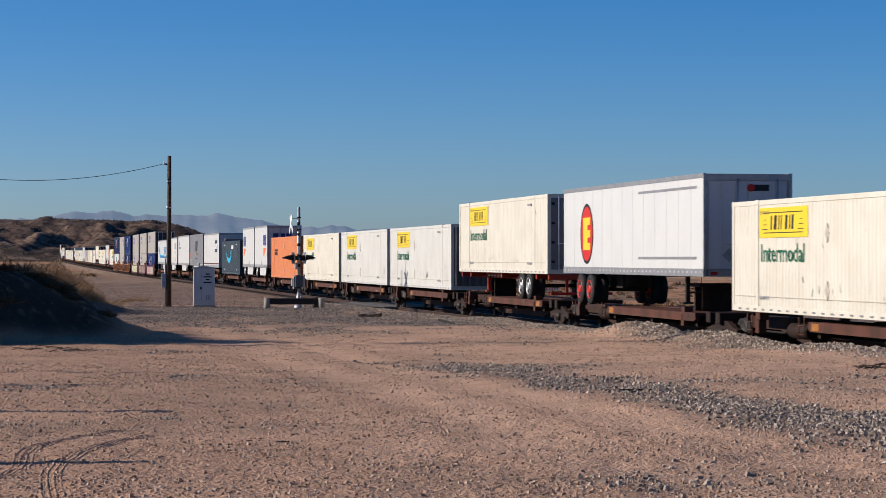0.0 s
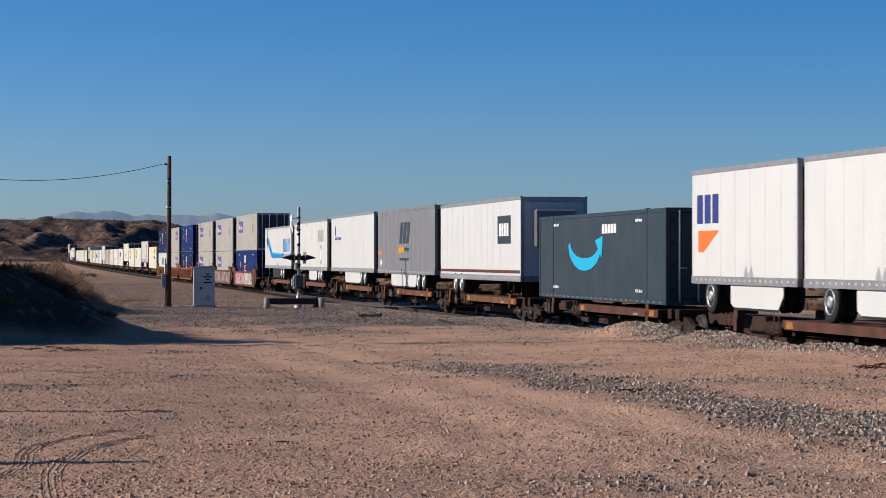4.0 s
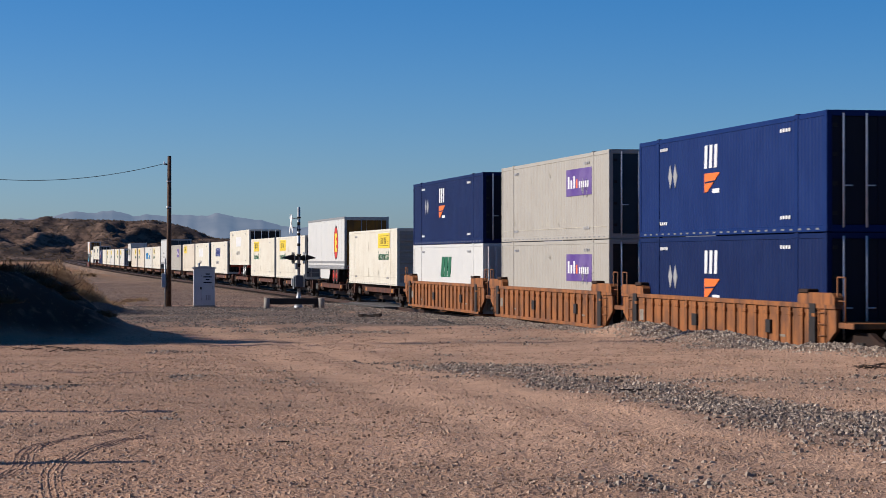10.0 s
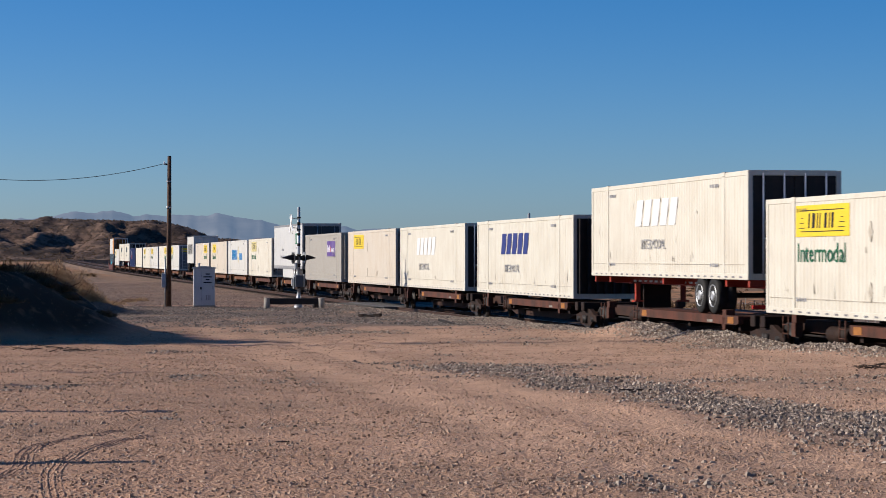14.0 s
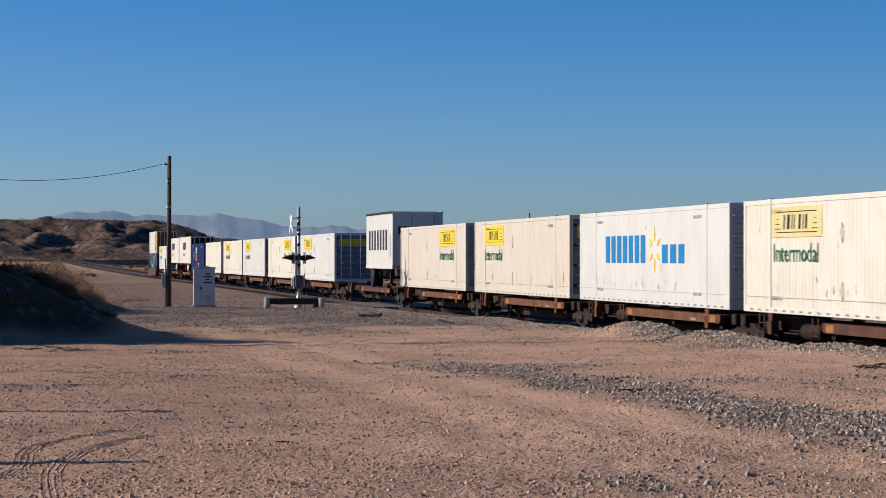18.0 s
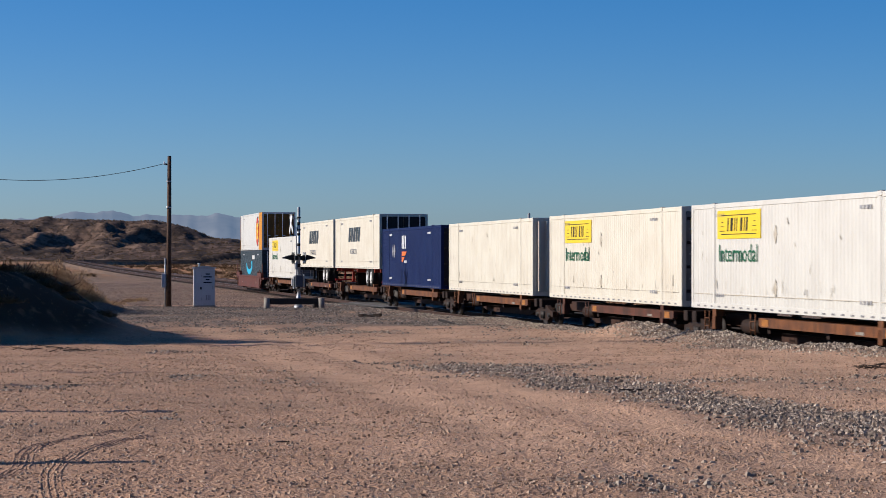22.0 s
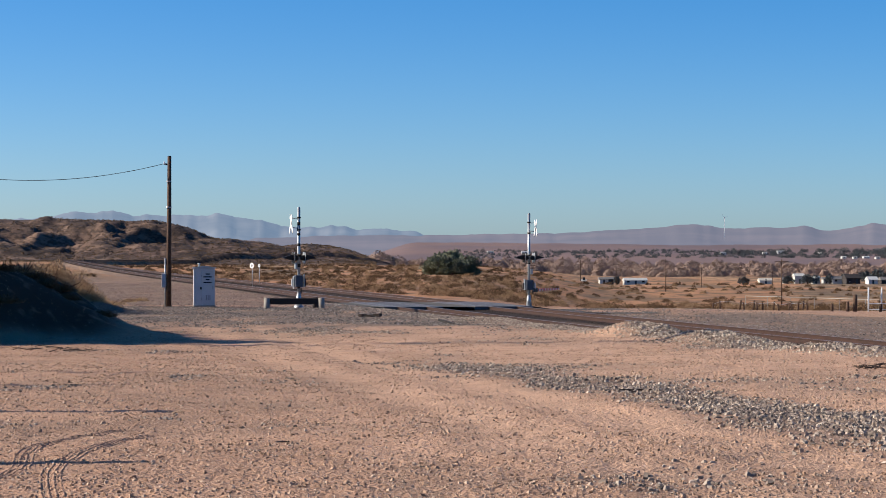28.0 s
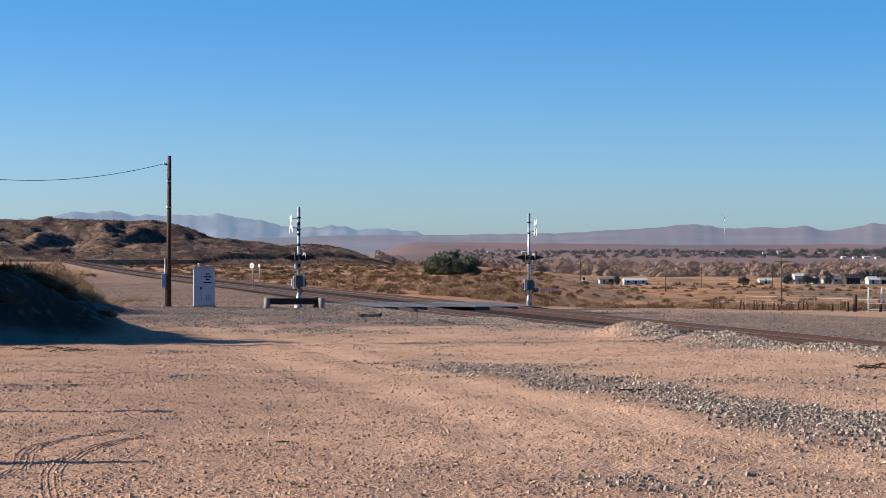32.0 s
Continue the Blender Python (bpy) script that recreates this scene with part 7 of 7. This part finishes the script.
roof_grey = material("far_grey_roofing", (0.158, 0.15, 0.142), 0.8, second=(0.205, 0.19, 0.174), scale=0.8)
barn_dark = material("dark_barn_boards", (0.036, 0.032, 0.032), 0.8, second=(0.063, 0.047, 0.04), scale=0.7)
for row in ((0.0713, 935, 4.4, 4, 2.6, white, roof_grey, "small white shed on the plain"), (0.0738, 938, 4.0, 4, 3.0, barn_dark, roof_grey, "dark board shed beside a white one"),
            (0.0853, 940, 12.0, 4.5, 2.4, white, white, "long white mobile home with a pale roof"), (0.1431, 1000, 7.0, 4, 2.0, cream, cream, "low cream trailer home on the plain"),
            (0.1525, 1010, 4.5, 5, 2.5, white, roof_grey, "small white house among trees"), (0.158, 1020, 5.5, 5, 4.6, white, white, "tall white gabled house among trees"),
            (0.1655, 1015, 4.0, 4, 3.4, white, white, "small white outbuilding among trees"), (0.17, 1020, 3.5, 4, 2.5, white, roof_grey, "small white shed among trees"),
            (0.1755, 1005, 8.0, 6, 2.6, white, roof_grey, "white house with a dull grey roof"), (0.1815, 1000, 8.0, 8, 3.4, barn_dark, barn_dark, "dark board barn on the plain"),
            (0.1905, 985, 5.2, 6, 2.6, clean_white, clean_white, "bright white metal shed on the plain"), (0.1965, 990, 6.0, 6, 2.4, barn_dark, roof_grey, "dark open lean-to beside a shed"),
            (0.0625, 930, 2.2, 2, 0.8, white, white, "low white tank on the plain")):
    house(*row[:7], row[7])
for k, y, w, h, lab in ((0.134, 4020, 11, 7, "large white building on the far slope"), (0.1245, 2950, 12, 5, "long white building among far trees"), (0.036, 3050, 12, 4, "white buildings among far trees"),
                        (0.021, 3060, 14, 4, "small white building among far trees"), (0.15, 3050, 16, 6, "white building among far trees"), (0.178, 2720, 9, 3, "white house among far trees"), (0.183, 2700, 8, 3, "white house among far trees"), (0.188, 2740, 12, 3, "white house among far trees"), (0.193, 2690, 8, 3, "white house among far trees"), (0.168, 3000, 10, 4, "white house among far trees"), (0.143, 2990, 9, 4, "white house among far trees")):
    house(k, y, w * 0.6, 6, h * 0.6, white, white, lab, ridge=0.1, door=False)

# far wind turbine on the slope
p = spot(0.1251, 4000)
t = thing("wind_turbine", Matrix.Translation(p), "white three-bladed wind turbine on a far slope", "turbine")
zt = 2.5 + (457 - 385) * 4000 / 3980 - p.z
part("tower", tubes(((0, 0, -2), (0, 0, zt), 0.6, 0.35), n=10), white_film, t)
for a in (80, 200, 320):
    part("blade", prism(((-0.4, 0), (0.3, 0), (0.1, 7), (-0.1, 7)), "y", -0.3, 0.0), white_film, t, at=pose(0, -0.8, zt, 0, a, 0))
part("nacelle", boxes((-0.8, -0.9, zt - 0.8, 0.8, 2.0, zt + 0.8), bevel=0.2), white_film, t)


# ---- odds and ends on the yard ----
def debris(name, k, y, points, height, mat, label, turn=0.0):
    p = spot(k, y)
    t = thing(name, Matrix.Translation(p) @ pose(0, 0, 0, 0, 0, turn), label, "debris")
    part("piece", prism(points, "z", -0.01, height), mat, t)
    return t


debris("rubber_scrap", -0.0716, 21.0, ((-0.06, -0.03), (-0.01, -0.045), (0.05, -0.03), (0.07, 0.01), (0.02, 0.035), (-0.05, 0.02)), 0.006, rusty, "torn flat piece of dark rubber on sand")
debris("rubber_scrap", -0.0862, 21.3, ((-0.03, -0.02), (0.01, -0.03), (0.035, 0.0), (0.01, 0.03), (-0.02, 0.02)), 0.008, rusty, "small dark lump lying on sand")
rng = random.Random(8)
t = thing("rock_heap", Matrix.Translation(spot(-0.0324, 90.0)), "small heap of dark broken slabs beside the track", "debris")
for i in range(11):
    w, h = rng.uniform(0.08, 0.2), rng.uniform(0.03, 0.1)
    pts = [(w * rng.uniform(0.7, 1.3) * math.cos(a), 0.7 * w * rng.uniform(0.6, 1.3) * math.sin(a)) for a in [j * 1.047 for j in range(6)]]
    part("slab", prism(pts, "z", -0.02, h), dark_steel if i % 3 else tie_wood, t, at=pose(rng.uniform(-0.42, 0.42), rng.uniform(-0.5, 0.5), 0.01, rng.uniform(-18, 18), rng.uniform(-18, 18), 0))
t = thing("broken_board", Matrix.Translation(spot(0.0018, 78.0)) @ pose(0, 0, 0.05, 0, 9, -48), "broken dark board lying on ballast", "debris")
part("board", prism(((-0.42, -0.05), (0.1, -0.07), (0.44, -0.03), (0.4, 0.04), (-0.1, 0.06), (-0.46, 0.02)), "z", -0.03, 0.04), dark_steel, t)
part("splinter", prism(((-0.2, -0.03), (0.22, -0.01), (0.2, 0.03), (-0.24, 0.02)), "z", -0.05, 0.0), tie_wood, t, at=pose(-0.05, 0.18, -0.02, 0, 0, 30))
debris("stick", 0.0861, 31.0, ((-0.25, -0.02), (0.22, 0.02), (0.25, 0.05), (-0.24, 0.02)), 0.03, tie_wood, "short dark stick on gravel", 10)
rng = random.Random(4)
for i in range(30):
    k, y = ((0.185 + 0.012 * rng.random(), 37.0 + 1.6 * rng.random()) if i < 10 else (-0.155 - 0.02 * rng.random(), 49 + 3 * rng.random()) if i < 20 else (-0.19 + 0.03 * rng.random(), 50 + 4 * rng.random()))
    w = rng.uniform(0.1, 0.24)
    t = thing("dead_branch", Matrix.Translation(spot(k, y)) @ pose(0, 0, 0, 0, 0, rng.uniform(0, 180)), "short dead twig lying on gravel", "branch", "dead branches")
    part("stem", tubes(((-w, 0, 0.012), (0.1 * w, 0.1 * w, 0.04), 0.012, 0.009), ((0.1 * w, 0.1 * w, 0.04), (w, -0.2 * w, 0.015), 0.009, 0.004), n=5), tie_wood if i % 2 else pole_wood, t)
    part("twig", tubes(((0.1 * w, 0.1 * w, 0.04), (0.6 * w, 0.4 * w, 0.06), 0.006, 0.003), n=4), tie_wood, t)


def tyre_tracks():
    """Pressed ribs of a tyre that turned on the sand."""
    verts, faces = [], []
    rng = np.random.default_rng(5)
    for way, lanes in ((((-3.3, 23.0), (-3.72, 21.5), (-3.84, 20.5), (-3.66, 19.1), (-3.42, 18.0), (-3.5, 16.6)), 4),
                       (((-2.9, 22.3), (-3.22, 20.9), (-3.3, 19.4), (-3.22, 18.1), (-3.0, 16.7), (-2.72, 15.3)), 4)):
        w = np.array(way)
        f = np.linspace(0, len(w) - 1, 60)
        px, py = (sum(np.interp(f + o, range(len(w)), w[:, c]) for o in (-0.5, -0.25, 0, 0.25, 0.5)) / 5 for c in (0, 1))
        for lane in range(lanes):
            b = len(verts)
            for i in range(len(f)):
                wob = 0.0025 * math.sin(i * 1.3 + lane) + 0.048 * lane
                fade = 0.6 + 0.4 * math.sin(i * 0.37 + lane * 1.7)
                for dr, dz in ((-0.015, -0.008), (-0.006, 0.0015 * fade), (0.006, 0.0015 * fade), (0.015, -0.008)):
                    verts.append((px[i] + dr + wob, py[i] + 0.4 * wob, dz))
            for i in range(len(f) - 1):
                for j in range(3):
                    faces.append((b + 4 * i + j, b + 4 * i + j + 1, b + 4 * i + 5 + j, b + 4 * i + 4 + j))
    v = np.array(verts)
    v[:, 2] += ground_z(v[:, 0], v[:, 1]) + 0.004
    return tagged(new("tyre_tracks", grid_mesh("tyre_tracks", v, faces, bpy.data.materials["desert_ground"])), "ribbed tyre tracks pressed into soft sand", "tracks", kind="stuff")


tyre_tracks()


motions()
